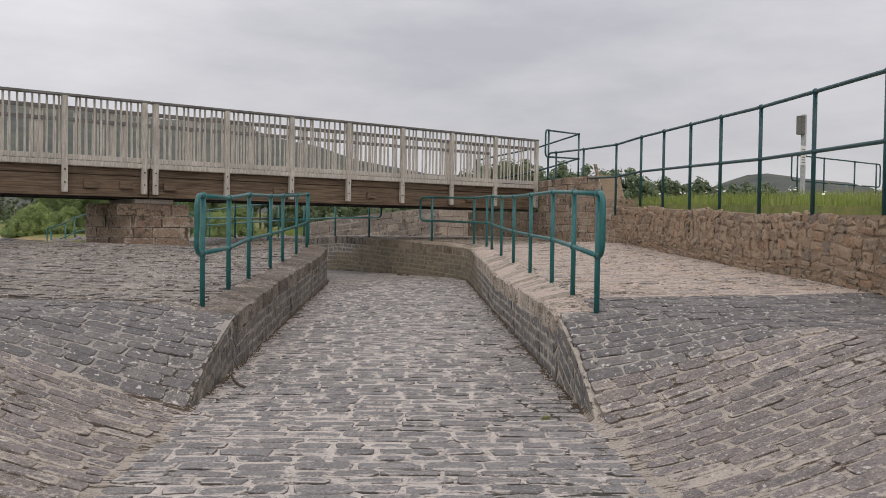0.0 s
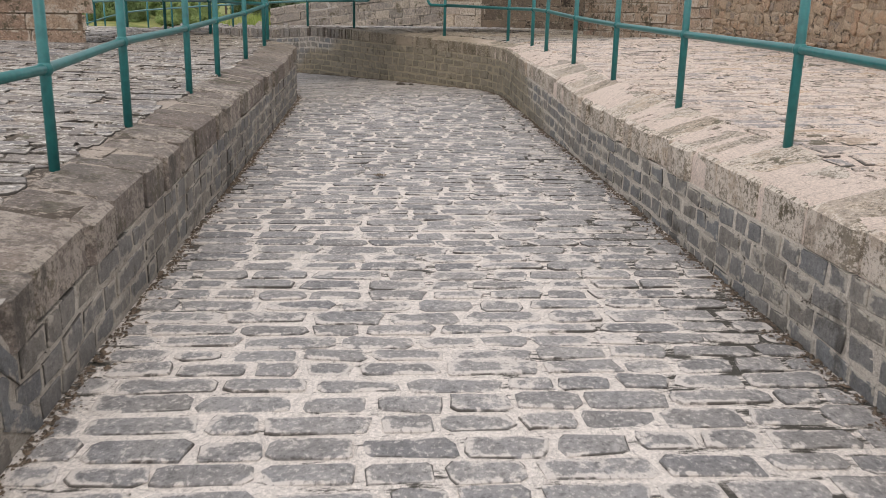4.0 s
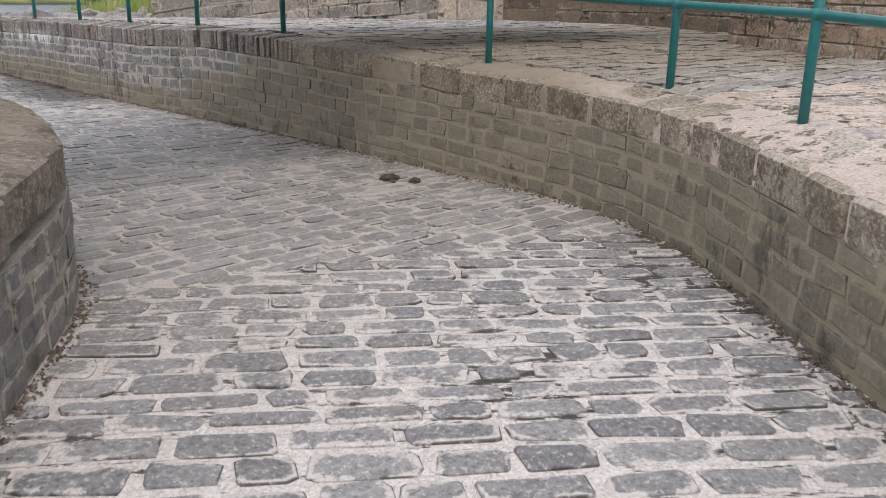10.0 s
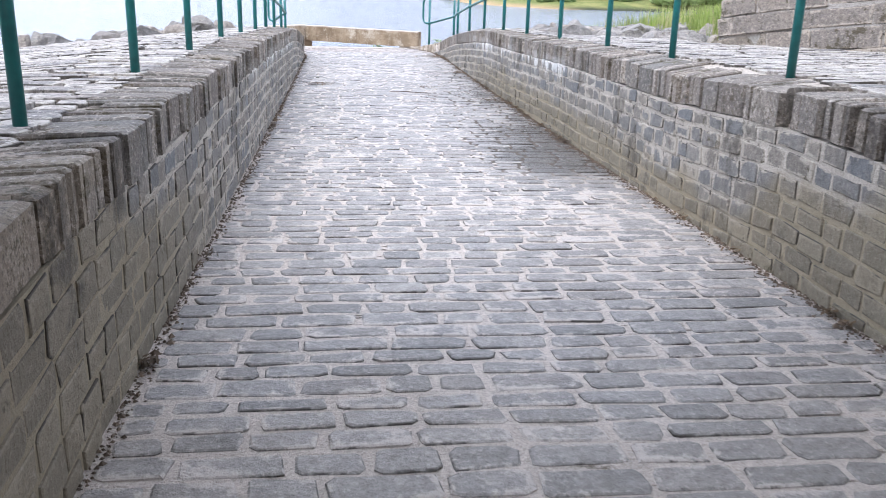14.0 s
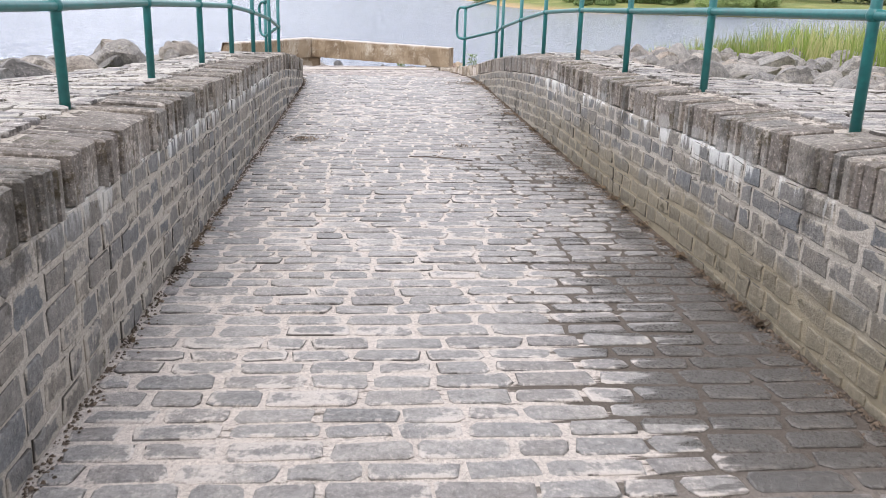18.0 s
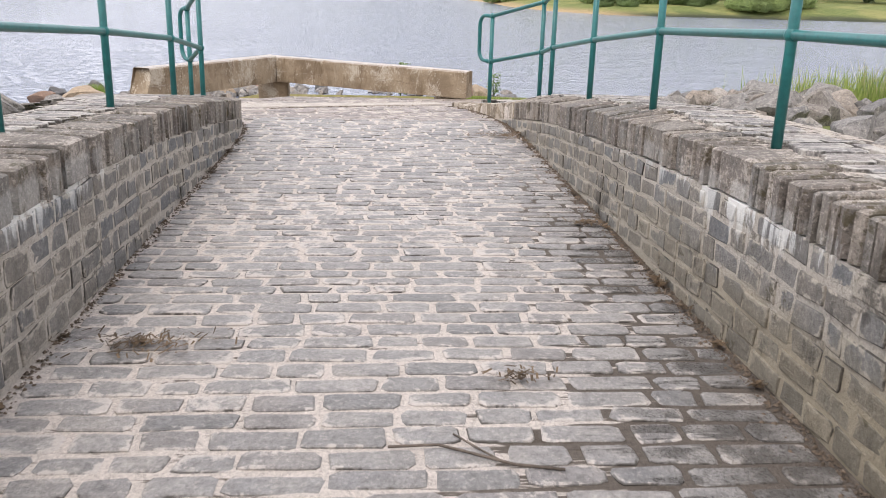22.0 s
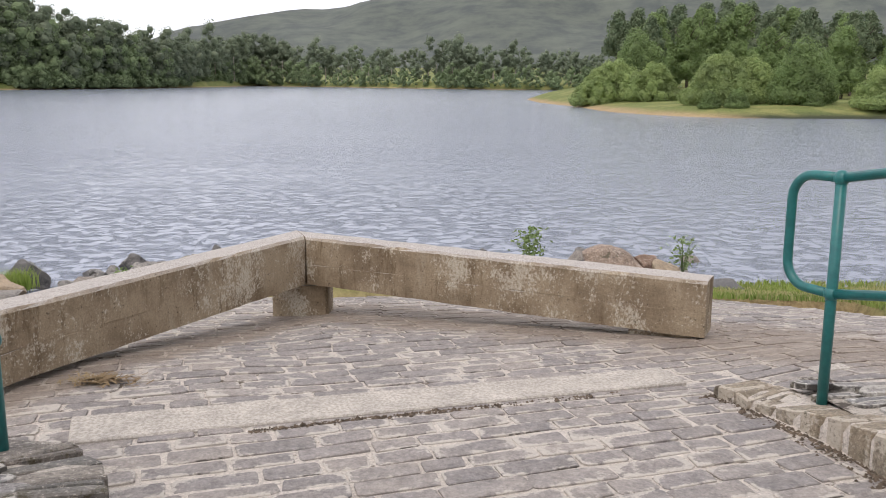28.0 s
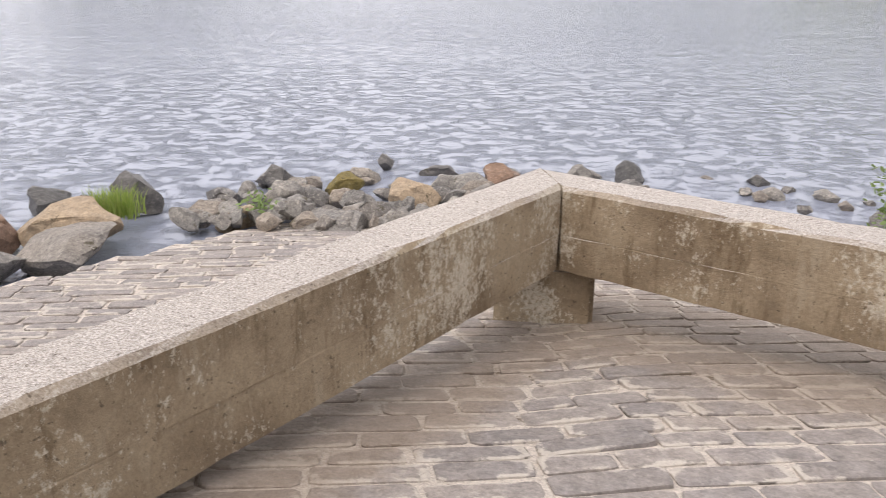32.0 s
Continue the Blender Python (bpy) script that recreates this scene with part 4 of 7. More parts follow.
def in_channel(x, y, grow=0.0):
    s, u = su(x, y)
    st, rx, ry = bend(RIGHT_LINE)
    st2, lx, ly = bend(LEFT_LINE)
    leg = lake_leg(x, y)
    right2 = np.interp(y, ry, rx) + grow
    left2 = np.interp(y, ly[:-20], lx[:-20]) - grow
    left1 = (u < grow)
    a = (s > 0.0 - grow) & left1 & (u > -WIDE - grow) & (x < np.interp(y, ry, rx) + grow)
    b = (x > left2) & (x < right2)
    return np.where(leg, b, a)


def surface(name, frame_map, p0, p1, q0, q1, inside, zf, material, res=0.16, drop=0.0, rough=0.008):
    """The jointing sheet under the stones: a fine grid with small unevenness."""
    np_, nq = int((p1 - p0) / res) + 1, int((q1 - q0) / res) + 1
    P, Q = np.meshgrid(np.linspace(p0, p1, np_), np.linspace(q0, q1, nq), indexing="ij")
    X, Y = frame_map(P, Q)
    Z = zf(X, Y) - drop + RNG.normal(0, rough, X.shape) * 0.6
    idx = np.arange(np_ * nq).reshape(np_, nq)
    quads = np.stack([idx[:-1, :-1], idx[1:, :-1], idx[1:, 1:], idx[:-1, 1:]], 2).reshape(-1, 4)
    cx = X.ravel()[quads].mean(1)
    cy = Y.ravel()[quads].mean(1)
    quads = quads[inside(cx, cy)]
    co = np.stack([X, Y, Z], 2).reshape(-1, 3)
    a = co[quads]
    nz = np.cross(a[:, 1] - a[:, 0], a[:, 3] - a[:, 0])[:, 2]
    if len(nz) and np.mean(nz) < 0:
        quads = quads[:, ::-1]
    used = np.unique(quads)
    remap = np.full(len(co), -1)
    remap[used] = np.arange(len(used))
    return new(name, quads_mesh(name, co[used], remap[quads], material))


def frame1(p, q):
    return xy(q, p)


def frame2(p, q):
    return p, q


def frame3(p, q):
    """Rows of the shore paving, askew to the channel."""
    return 9.62 + 0.951 * p - 0.309 * q, 38.2 + 0.309 * p + 0.951 * q


def pave(name, label, frame_map, p0, p1, q0, q1, inside, inside_base, zf, stone_mat, joint_mat, lens, pitch, gap, spot, proud=0.007, jitter=0.12, wave=0.012, ragged=0.009, piece="sett", bed=1.0, bevel=0.007, cut=0.024, drop=0.004, rows_map=None):
    base = surface(name, frame_map, p0, p1, q0, q1, inside_base, zf, joint_mat, drop=drop, rough=0.003)
    tagged(base, label, "paving", kind="structure")
    if rows_map:
        frame_map = rows_map
        p0, p1, q0, q1 = -4.5, 7.5, -2.6, 7.4
    P, Q, L, W = courses(p0, p1, q0, q1, lens, pitch, gap, jitter, wave, bed)
    # trim each stone to what lies inside the paved area
    f = np.linspace(-0.5, 0.5, 13)
    tx, ty = frame_map(P[:, None] + f * L[:, None], Q[:, None] + 0 * f)
    ok = inside(tx.ravel(), ty.ravel()).reshape(tx.shape)
    lo = np.where(ok, f, 9).min(1)
    hi = np.where(ok, f, -9).max(1)
    P, L, keep = P + L * (lo + hi) / 2, L * (hi - lo), ok.any(1) & ((hi - lo) * L > 0.06)
    P, Q, L, W = P[keep], Q[keep], L[keep], W[keep]
    top = proud * RNG.uniform(0.2, 1.35, len(P))
    top = np.where(RNG.random(len(P)) < 0.02, -0.001, top)

    def mapf(p, q, h):
        X, Y = frame_map(p, q)
        return X, Y, zf(X, Y) + h

    lay(base, piece, P, Q, L, W, top, 0.035, mapf, stone_mat, spot, "paving_stones", ragged, bevel, cut=cut)
    return base


def wall_line(points, cope, foot, sign):
    """Stations of a wall: places, and the way out of its face."""
    st, x, y = bend(points)
    tx, ty = np.gradient(x), np.gradient(y)
    l = np.hypot(tx, ty)
    return st, x, y, -ty / l * sign, tx / l * sign


def masonry(name, label, points, sign, top_f, foot_f, stone_mat, joint_mat, lens, pitch, gap, spot, proud=0.012, jitter=0.15, thick=0.4, cover=0.0, ragged=0.008, piece="stone_block", parts=290, wave=0.006, bevel=0.007, cut=0.012, toe=0.0):
    """A wall with its face out to one side: a solid core with real blocks on the face."""
    st, x, y, nx, ny = wall_line(points, top_f, foot_f, sign)
    cover = np.where(st < toe, 0.03, cover)
    zt, zb = top_f(x, y) - cover, foot_f(x, y) - 0.12
    k = len(st)
    rows = [(0, zb), (0, zt), (-thick, zt), (-thick, zb)]
    co = np.concatenate([np.stack([x + nx * o, y + ny * o, np.maximum(z, zb + 0.01) if j in (1, 2) else z], 1) for j, (o, z) in enumerate(rows)])
    quads = [(a * k + i, a * k + i + 1, b * k + i + 1, b * k + i) for a, b in ((0, 1), (1, 2), (2, 3)) for i in range(k - 1)]
    quads += [(0, k, 2 * k, 3 * k), (k - 1, 4 * k - 1, 3 * k - 1, 2 * k - 1)]
    if sign < 0:
        quads = [q[::-1] for q in quads]
    body = new(name, quads_mesh(name, co, quads, joint_mat, False))
    tagged(body, label, "wall", kind="structure")
    height = float(np.max(zt - zb))
    P, Q, L, W = courses(0, st[-1], 0, height, lens, pitch, gap, jitter, wave)

    def place(p):
        return np.interp(p, st, x), np.interp(p, st, y), np.interp(p, st, nx), np.interp(p, st, ny), np.interp(p, st, zt)

    # the last stone of each course is cut to the end of the wall
    lo, hi = np.maximum(P - L / 2, 0.004), np.minimum(P + L / 2, st[-1] - 0.004)
    P, L = (lo + hi) / 2, hi - lo
    X, Y, _, _, ZT = place(P)
    keep = (ZT - Q + W / 2 > foot_f(X, Y) + 0.03) & (L > 0.05)
    P, Q, L, W = P[keep], Q[keep], L[keep], W[keep]
    top = proud * RNG.uniform(0.1, 1.6, len(P))

    def mapf(p, q, h):
        X, Y, NX, NY, ZT = place(p)
        return X + NX * h, Y + NY * h, ZT - q + 0.0 * h

    flip = -1 if sign > 0 else 1

    def mapg(p, q, h):
        return mapf(p, q * flip, h)

    lay(body, piece, P, Q * flip, L, W, top, 0.05, mapg, stone_mat, spot, "wall_stones", ragged, bevel, parts, cut)
    return body


def coping(name, label, points, sign, surf, lens, deep, high, material, filler, spot, a, b, bevel=0.016, ragged=0.014, rise=(-0.008, 0.008), joint=(0.010, 0.022), level=-0.010, spread=(0.9, 1.06), longs=0.0, recess=0.055):
    """Stones laid on the head of a wall between two stations."""
    st, x, y, nx, ny = wall_line(points, None, None, sign)
    root = tagged(empty(name), label, "coping", kind="structure")
    P, L = [], []
    p = a
    while p < b:
        l = RNG.uniform(*lens) if RNG.random() > longs else RNG.uniform(0.17, 0.36)
        P.append(p + l / 2)
        L.append(l - RNG.uniform(*joint))
        p += l
    P, L = np.array(P), np.array(L)
    W = np.full(len(P), deep) * RNG.uniform(*spread, len(P))
    Q = -W / 2 + RNG.uniform(-0.010, 0.016, len(P))

    def mapf(p, q, h):
        X, Y = np.interp(p, st, x), np.interp(p, st, y)
        X, Y = X + np.interp(p, st, nx) * q, Y + np.interp(p, st, ny) * q
        return X, Y, surf(X, Y) + h

    k = int((b - a) / 0.12)
    t = np.linspace(a, b, k)
    rows = [mapf(t, np.full(k, q), np.full(k, h)) for q, h in ((-recess, -0.24), (-recess, -0.05), (-recess - 0.025, level), (-0.25, level), (-deep - 0.03, level))]
    idx = np.arange(5 * k).reshape(5, k)
    fill = np.stack([idx[:-1, :-1], idx[:-1, 1:], idx[1:, 1:], idx[1:, :-1]], 2).reshape(-1, 4)
    bed = new("mortar_bed", quads_mesh("mortar_bed", np.concatenate([np.stack(r, 1) for r in rows]), fill if sign < 0 else fill[:, ::-1], filler))
    bed.parent = root
    if sign > 0:
        g = mapf
    else:
        def g(p, q, h):
            return mapf(st[-1] - p, q, h)
        P = st[-1] - P
    lay(root, "coping_stone", P, Q, L, W, RNG.uniform(*rise, len(P)), high, g, material, spot, "coping_stones", ragged, bevel, cut=min(0.03, 0.16 * lens[1]), rims=np.repeat([1.0, 1.0, 1.0, 0.0], 8), upright=True)
    return root


# ---- land and water ----
def land_height(x, y):
    s, u = su(x, y)
    base = 0.95 + 0.4 * np.sin(x * 0.05 + 1.3) * np.cos(y * 0.04) * smooth((np.hypot(x, y) - 60) / 60)
    # right-hand meadow behind the retaining wall and the bank along the lake leg
    meadow = np.where(u < -WIDE - 3.6, 1.0, 0.0) * smooth((24 - y) / 6)
    h = base * (1 - meadow) + meadow * (1.72 + 0.028 * np.clip(s, -10, 16) + 0.016 * np.clip(-u - 7, 0, 30))
    bank = smooth((x - 14.6) / 2.0) * smooth((y - 17) / 4) * (1 - smooth((y - 33) / 10))
    h = h + bank * (1.05 + 0.04 * np.clip(x - 16, 0, 20) - h) * 0.999
    # lake
    near_shore = np.interp(x, [-400, -20, 2, 5.5, 7, 9, 12, 15, 18, 24, 40, 120], [60, 26, 22.5, 24.5, 41.5, 44.5, 44.5, 44, 43.5, 44, 50, 58])
    far_shore = np.interp(x, [-500, -104, -97, -87, -79, -77, -74, -60, -32, 8, 40, 80, 200], [215, 224, 240, 261, 292, 318, 396, 390, 354, 297, 260, 236, 200])
    h = np.where((x > 6) & (y < 70), np.minimum(h, np.maximum(-0.9, -0.72 + 0.13 * (near_shore + 1.0 - y))), h)
    lake = smooth((y - near_shore) / 3.0) * (1 - smooth((y - far_shore) / 8))
    isle = np.exp(-(((x - 52) / 32) ** 10)) * smooth((y - (84 + 15 * np.clip((30 - x) / 11, 0, 1) ** 1.5)) / 15) * (1 - smooth((y - 150) / 20))
    right_land = smooth((x - 62) / 12) * smooth((y - 70) / 12)
    lake = lake * (1 - np.maximum(isle, right_land))
    h = h * (1 - lake) + lake * -2.2
    h = h - np.maximum(isle, right_land) * 0.95 * smooth((y - 60) / 10) * (1 - smooth((y - 118) / 20))
    # the far ground lifts into wooded slopes
    h = h + 5 * smooth((y - far_shore - 30) / 260) + 0.02 * np.clip(y - 600, 0, 4000)
    # cut down under the paved corridor
    c1 = (s > -16) & (s < 17) & (u < 9.5) & (u > -WIDE - 3.75) & (y < 27) & ~((y > 20.7) & (x < 7.1))
    side_l = (x < 9.3) & (x > 2) & (y > 27) & (y < 38)
    h = np.where(side_l, np.minimum(h, np.interp(y, *COPE_L2) - 0.14 - 0.16 * np.clip(8.6 - x, 0, 8)), h)
    side_r = (x > 13.2) & (x < 17.5) & (y > 28) & (y < 38)
    h = np.where(side_r, np.minimum(h, np.interp(y, *BERM_R2) - 0.12 + 0.05 * np.clip(x - 15, 0, 3)), h)
    c2 = (x > np.interp(y, [28.6, 30.2, 34.6, 36.6], [6.9, 8.85, 8.85, 6.9])) & (x < np.interp(y, [28.2, 29.4, 35.6, 37], [14.6, 13.4, 13.4, 14.6])) & (y > 14) & (y < 43.2)
    c3 = (x > 12) & (x < 19.2) & (y > 14) & (y < 22.5) & (x + 0.68 * (y - 23) < 17.6)
    c3 = c3 | ((x > 12) & (x < 18.8) & (y > 15) & (y < 22.3)) | ((x > 12) & (y > 20) & (y < 27.5) & (x < 17.6 - (y - 22.6) * 0.72))
    return np.where(c1 | c2 | c3, -1.4, h)


def axis_steps(lo, hi, fine_lo, fine_hi, fine):
    a = list(np.arange(fine_lo, fine_hi + fine / 2, fine))
    step, v = fine, fine_hi
    while v < hi:
        step *= 1.22
        v += step
        a.append(v)
    step, v = fine, fine_lo
    while v > lo:
        step *= 1.22
        v -= step
        a.insert(0, v)
    return np.array(a)


gx = np.union1d(axis_steps(-3500, 3500, -14, 40, 0.45).round(3), np.arange(-132.5, 112, 4.0))
gy = np.union1d(axis_steps(-3000, 4200, -14, 52, 0.45).round(3), np.arange(60.5, 432, 4.0))
GX, GY = np.meshgrid(gx, gy, indexing="ij")
GZ = land_height(GX, GY)
gi = np.arange(GX.size).reshape(GX.shape)
ground = new("ground", quads_mesh("ground", np.stack([GX, GY, GZ], 2), np.stack([gi[:-1, :-1], gi[1:, :-1], gi[1:, 1:], gi[:-1, 1:]], 2).reshape(-1, 4), M_GROUND))
tagged(ground, "grassy banks and stony lake shore running to the hills", "ground", kind="structure")

WATER_Z = -0.78
bm = bmesh.new()
for vx, vy in ((-1400, 15), (300, 15), (300, 1400), (-1400, 1400)):
    bm.verts.new((vx, vy, WATER_Z))
bm.faces.new(bm.verts[:])
water = tagged(part("water", bm, M_WATER), "wind-rippled grey lake under an overcast sky", "lake", kind="structure")

# far hill, with distance haze put into its colour
hang, hrad = np.meshgrid(np.radians(np.linspace(-75, 85, 140)), np.linspace(700, 3000, 36), indexing="ij")
hx, hy = 10 + hrad * np.sin(hang), 35 + hrad * np.cos(hang)
rise = 7.1 * np.exp(-(((np.degrees(hang) - 12) / 31) ** 2)) + 2.6 * np.exp(-(((np.degrees(hang) - 60) / 9) ** 2)) + 0.25 * np.sin(np.degrees(hang) * 0.33) + 0.12 * np.sin(np.degrees(hang) * 1.1 + 1)
HZ = 2000 * np.tan(np.radians(rise)) * np.exp(-(((hrad - 2000) / 520) ** 2)) - 4
HZ += 9 * np.sin(hx * 0.021 + hy * 0.004) * np.sin(hy * 0.013) * np.clip(HZ / 60, 0, 1)
hi_ = np.arange(hx.size).reshape(hx.shape)
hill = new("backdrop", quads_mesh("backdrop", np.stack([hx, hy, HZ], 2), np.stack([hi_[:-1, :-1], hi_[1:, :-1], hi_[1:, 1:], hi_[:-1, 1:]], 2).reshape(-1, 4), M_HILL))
tagged(hill, "long heather hill beyond the lake, its grey-green paled for haze", "hill", kind="structure")


# ---- paving ----
def mouth(x, y, grow):
    """The level strip of paving before the channel mouth."""
    s, u = su(x, y)
    return (s < 0.3) & (u < grow) & (u > -WIDE - grow)


def bed1(x, y):
    return (in_channel(x, y, -0.03) & ~lake_leg(x, y)) | mouth(x, y, -0.03)


def bed1_base(x, y):
    return (in_channel(x, y, 0.2) & ~lake_leg(x, y - 0.22)) | mouth(x, y, 0.06)


def bed2(x, y):
    return in_channel(x, y, -0.03) & lake_leg(x, y) & (y < 38.2)


def bed2_base(x, y):
    return in_channel(x, y, 0.2) & lake_leg(x, y) & (y < 38.42)


SETT = dict(lens=(0.20, 0.42), pitch=0.158, gap=0.030, bed=1.2, proud=0.007, bevel=0.008, cut=0.026, ragged=0.014)
SETT_LAKE = dict(lens=(0.19, 0.38), pitch=0.142, gap=0.026, bed=1.0, proud=0.005, bevel=0.008, cut=0.022, ragged=0.010)


def apron_in(x, y):
    s, u = su(x, y)
    return (s < -0.05) & (u > 0.02)


def apron_right(x, y):
    s, u = su(x, y)
    return (s < -0.05) & (u < -WIDE - 0.03)


def apron_base(x, y):
    s, u = su(x, y)
    return (s < 0.1) & (u > -0.14)


def apron_right_base(x, y):
    s, u = su(x, y)
    return (s < 0.1) & (u < -WIDE + 0.14)


def toe_left(x, y):
    s, u = su(x, y)
    return (s > -0.05) & (s < 1.78) & (u > 0.012)


def toe_left_base(x, y):
    s, u = su(x, y)
    return (s > -0.1) & (s < 1.8) & (u > 0.0)


def toe_right(x, y):
    s, u = su(x, y)
    return (s > -0.05) & (s < 1.98) & (u < -WIDE - np.where(s < 1.3, 0.012, 0.37)) & (u > -WIDE - 3.45)


def toe_right_base(x, y):
    s, u = su(x, y)
    return (s > -0.1) & (s < 2.0) & (u < -WIDE - np.where(s < 1.3, 0.0, 0.2)) & (u > -WIDE - 3.7)


def left1(x, y):
    s, u = su(x, y)
    return (s > 1.8) & (u > np.where(s < 1.75, 0.08, 0.37)) & (x < 9.62 - 0.34) & (y < 20.5)


def left1_base(x, y):
    s, u = su(x, y)
    return (s > 1.8) & (u > 0.2) & (x < 9.62 - 0.18) & (y < 20.6)


def left_edge(y):
    return np.interp(y, [28.4, 29.6, 31, 34, 35.6, 36.8], [7.0, 8.55, 8.85, 8.8, 8.35, 7.0])


def left2(x, y):
    return (y >= 20.5) & (x < 9.62 - 0.34) & (x > left_edge(y)) & (y < np.interp(x, [7.5, 9.0, 9.3], [38.15, 38.0, 37.6]))


def right1(x, y):
    s, u = su(x, y)
    st, rx, ry = bend(RIGHT_LINE)
    return (s > 2.0) & (u < -WIDE - 0.37) & (x > np.interp(y, ry, rx) + np.where(s < 1.3, 0.05, 0.34)) & ~lake_leg(x, y) & (u > -WIDE - 3.45)


def right1_base(x, y):
    s, u = su(x, y)
    st, rx, ry = bend(RIGHT_LINE)
    return (s > 2.0) & (u < -WIDE - 0.2) & (x > np.interp(y, ry, rx) + np.where(s < 1.3, 0.0, 0.2)) & ~lake_leg(x, y - 0.1) & (u > -WIDE - 3.7)


def right2(x, y, grow=0.0):
    st, rx, ry = bend(RIGHT_LINE)
    out = np.where(y < 18, np.interp(y, [13, 14, 18], [15.5, 15.6, 17.2]), np.where(y < 22, 18.7, np.where(y < 26.6, 17.5 - (y - 22.6) * 0.70, np.interp(y, [26.6, 28.2, 29.4, 35.6, 37, 38], [14.6, 14.5, 13.55, 13.55, 14.4, 14.4]))))
    return (x > np.interp(y, ry, rx) + 0.34 - grow) & lake_leg(x, y + grow) & (y < 39.4 + grow) & (x < out + grow)


def right2_base(x, y):
    return right2(x, y, 0.18)


def left2_base(x, y):
    return (y >= 20.3) & (x < 9.62 - 0.16) & (x > left_edge(y) - 0.1) & (y < 38.45)


def shore(x, y):
    return (y >= np.where(x < 9.62, np.interp(x, [8, 9.1, 9.35, 9.6], [38.5, 38.35, 38.1, 37.9]), 38.1)) & ~((x > 11.8) & (y < 39.5) & (x > np.interp(y, [37.9, 38.6, 39.1, 39.45], [12.64, 12.48, 12.28, 12.10]))) & (x > np.interp(y, [38, 42, 44.5], [6.9, 6.3, 7.0])) & (x < np.interp(y, [38, 40, 42.5, 44.5], [14.4, 15.2, 14.0, 12.5]))


def shore_base(x, y):
    return (y >= 37.9) & (x > np.interp(y, [38, 42, 44.5], [6.9, 6.3, 7.0])) & (x < np.interp(y, [38, 40, 42.5, 44.5], [14.4, 15.2, 14.0, 12.5])) & ~((x > 12.75) & (y < 39.3)) & ~((y < 38.5) & (x < 9.2)) & ~((y < 38.25) & (x > 12.35)) & (y > 38.1)


def z_shore(x, y):
    e = smooth((x - 9.3) / 0.6)
    l = np.interp(y, [37, 38.3, 39, 40, 42, 44, 48], [-0.045, -0.04, -0.02, -0.07, -0.36, -0.62, -1.3]) - 0.03 * np.clip(8.6 - x, 0, 3)
    r = z_right(x, np.maximum(y, 39.4))
    c = z_bed(x, y)
    k = smooth((x - 12.2) / 0.8) * smooth((y - 38.6) / 0.7)
    return (l * (1 - e) + c * e) * (1 - k) + r * k


# ---- channel walls ----
wall_left = masonry("wall_left", "low channel wall of squared blue-grey stone blocks", LEFT_LINE, -1, cope_left, z_bed, M_WALL, M_WALL_JOINT, (0.15, 0.31), 0.121, 0.022, (9.6, 24.5), ragged=0.011, proud=0.007, bevel=0.006, cover=0.2, toe=1.75, cut=0.008, jitter=0.1, thick=0.3)
wall_right = masonry("wall_right", "low channel wall of squared stone blocks, mossy and lime-streaked", RIGHT_LINE, 1, cope_right, z_bed, M_WALL, M_WALL_JOINT, (0.15, 0.31), 0.121, 0.022, (12.7, 19.5), ragged=0.011, proud=0.007, bevel=0.006, cover=0.2, toe=1.8, cut=0.008, jitter=0.1, thick=0.3)
coping("trim_left_block", "large worn coping stones on the channel wall", LEFT_LINE, -1, z_left, (0.28, 0.6), 0.42, 0.19, M_COPE, M_PITCH_DARK_JOINT, (7, 13), 1.75, 15.4, bevel=0.026, ragged=0.016, level=-0.006)
coping("trim_left_edge", "dark coping stones set on edge along the channel wall", LEFT_LINE, -1, z_left, (0.06, 0.13), 0.44, 0.2, M_COPE_LAKE, M_PITCH_DARK_JOINT, (9.6, 28), 15.4, 35.4, bevel=0.016, ragged=0.009, joint=(0.014, 0.034), rise=(-0.012, 0.010), level=-0.03, spread=(0.62, 1.06), longs=0.22)
coping("trim_right_block", "large mossy coping stones on the channel wall", RIGHT_LINE, 1, z_right, (0.28, 0.62), 0.42, 0.19, M_COPE_PALE, M_BERM_JOINT, (9, 10), 1.8, 17.7, bevel=0.026, ragged=0.020, rise=(-0.012, 0.004), joint=(0.008, 0.022), level=-0.002, recess=0.018)
coping("trim_right_edge", "dark coping stones set on edge along the channel wall", RIGHT_LINE, 1, z_right, (0.06, 0.13), 0.38, 0.19, M_COPE_LAKE, M_PITCH_DARK_JOINT, (12.7, 30), 17.7, 35.6, bevel=0.016, ragged=0.009, joint=(0.014, 0.034), rise=(-0.012, 0.010), level=-0.03, spread=(0.62, 1.06), longs=0.12)
coping("trim_right_end", "tan-brown coping stones on edge in pale mortar, sinking into the shore paving", RIGHT_LINE, 1, lambda x, y: z_right(x, y) - 0.035 * smooth((y - 38.5) / 0.9), (0.11, 0.175), 0.30, 0.19, M_COPE_TAN, M_SHORE_JOINT, (12.5, 38.3), 35.6, 38.75, bevel=0.010, ragged=0.008, joint=(0.012, 0.026), rise=(-0.005, 0.006), level=-0.004, recess=0.012)


# ---- retaining walls ----
def flat(z):
    return lambda x, y: np.full_like(x, z)


RET_U = -WIDE - 3.47


def ret_top(x, y):
    s, u = su(x, y)
    return np.interp(s, [-12, 2, 5, 9, 13.6], [1.62, 1.73, 1.78, 1.92, 2.07])


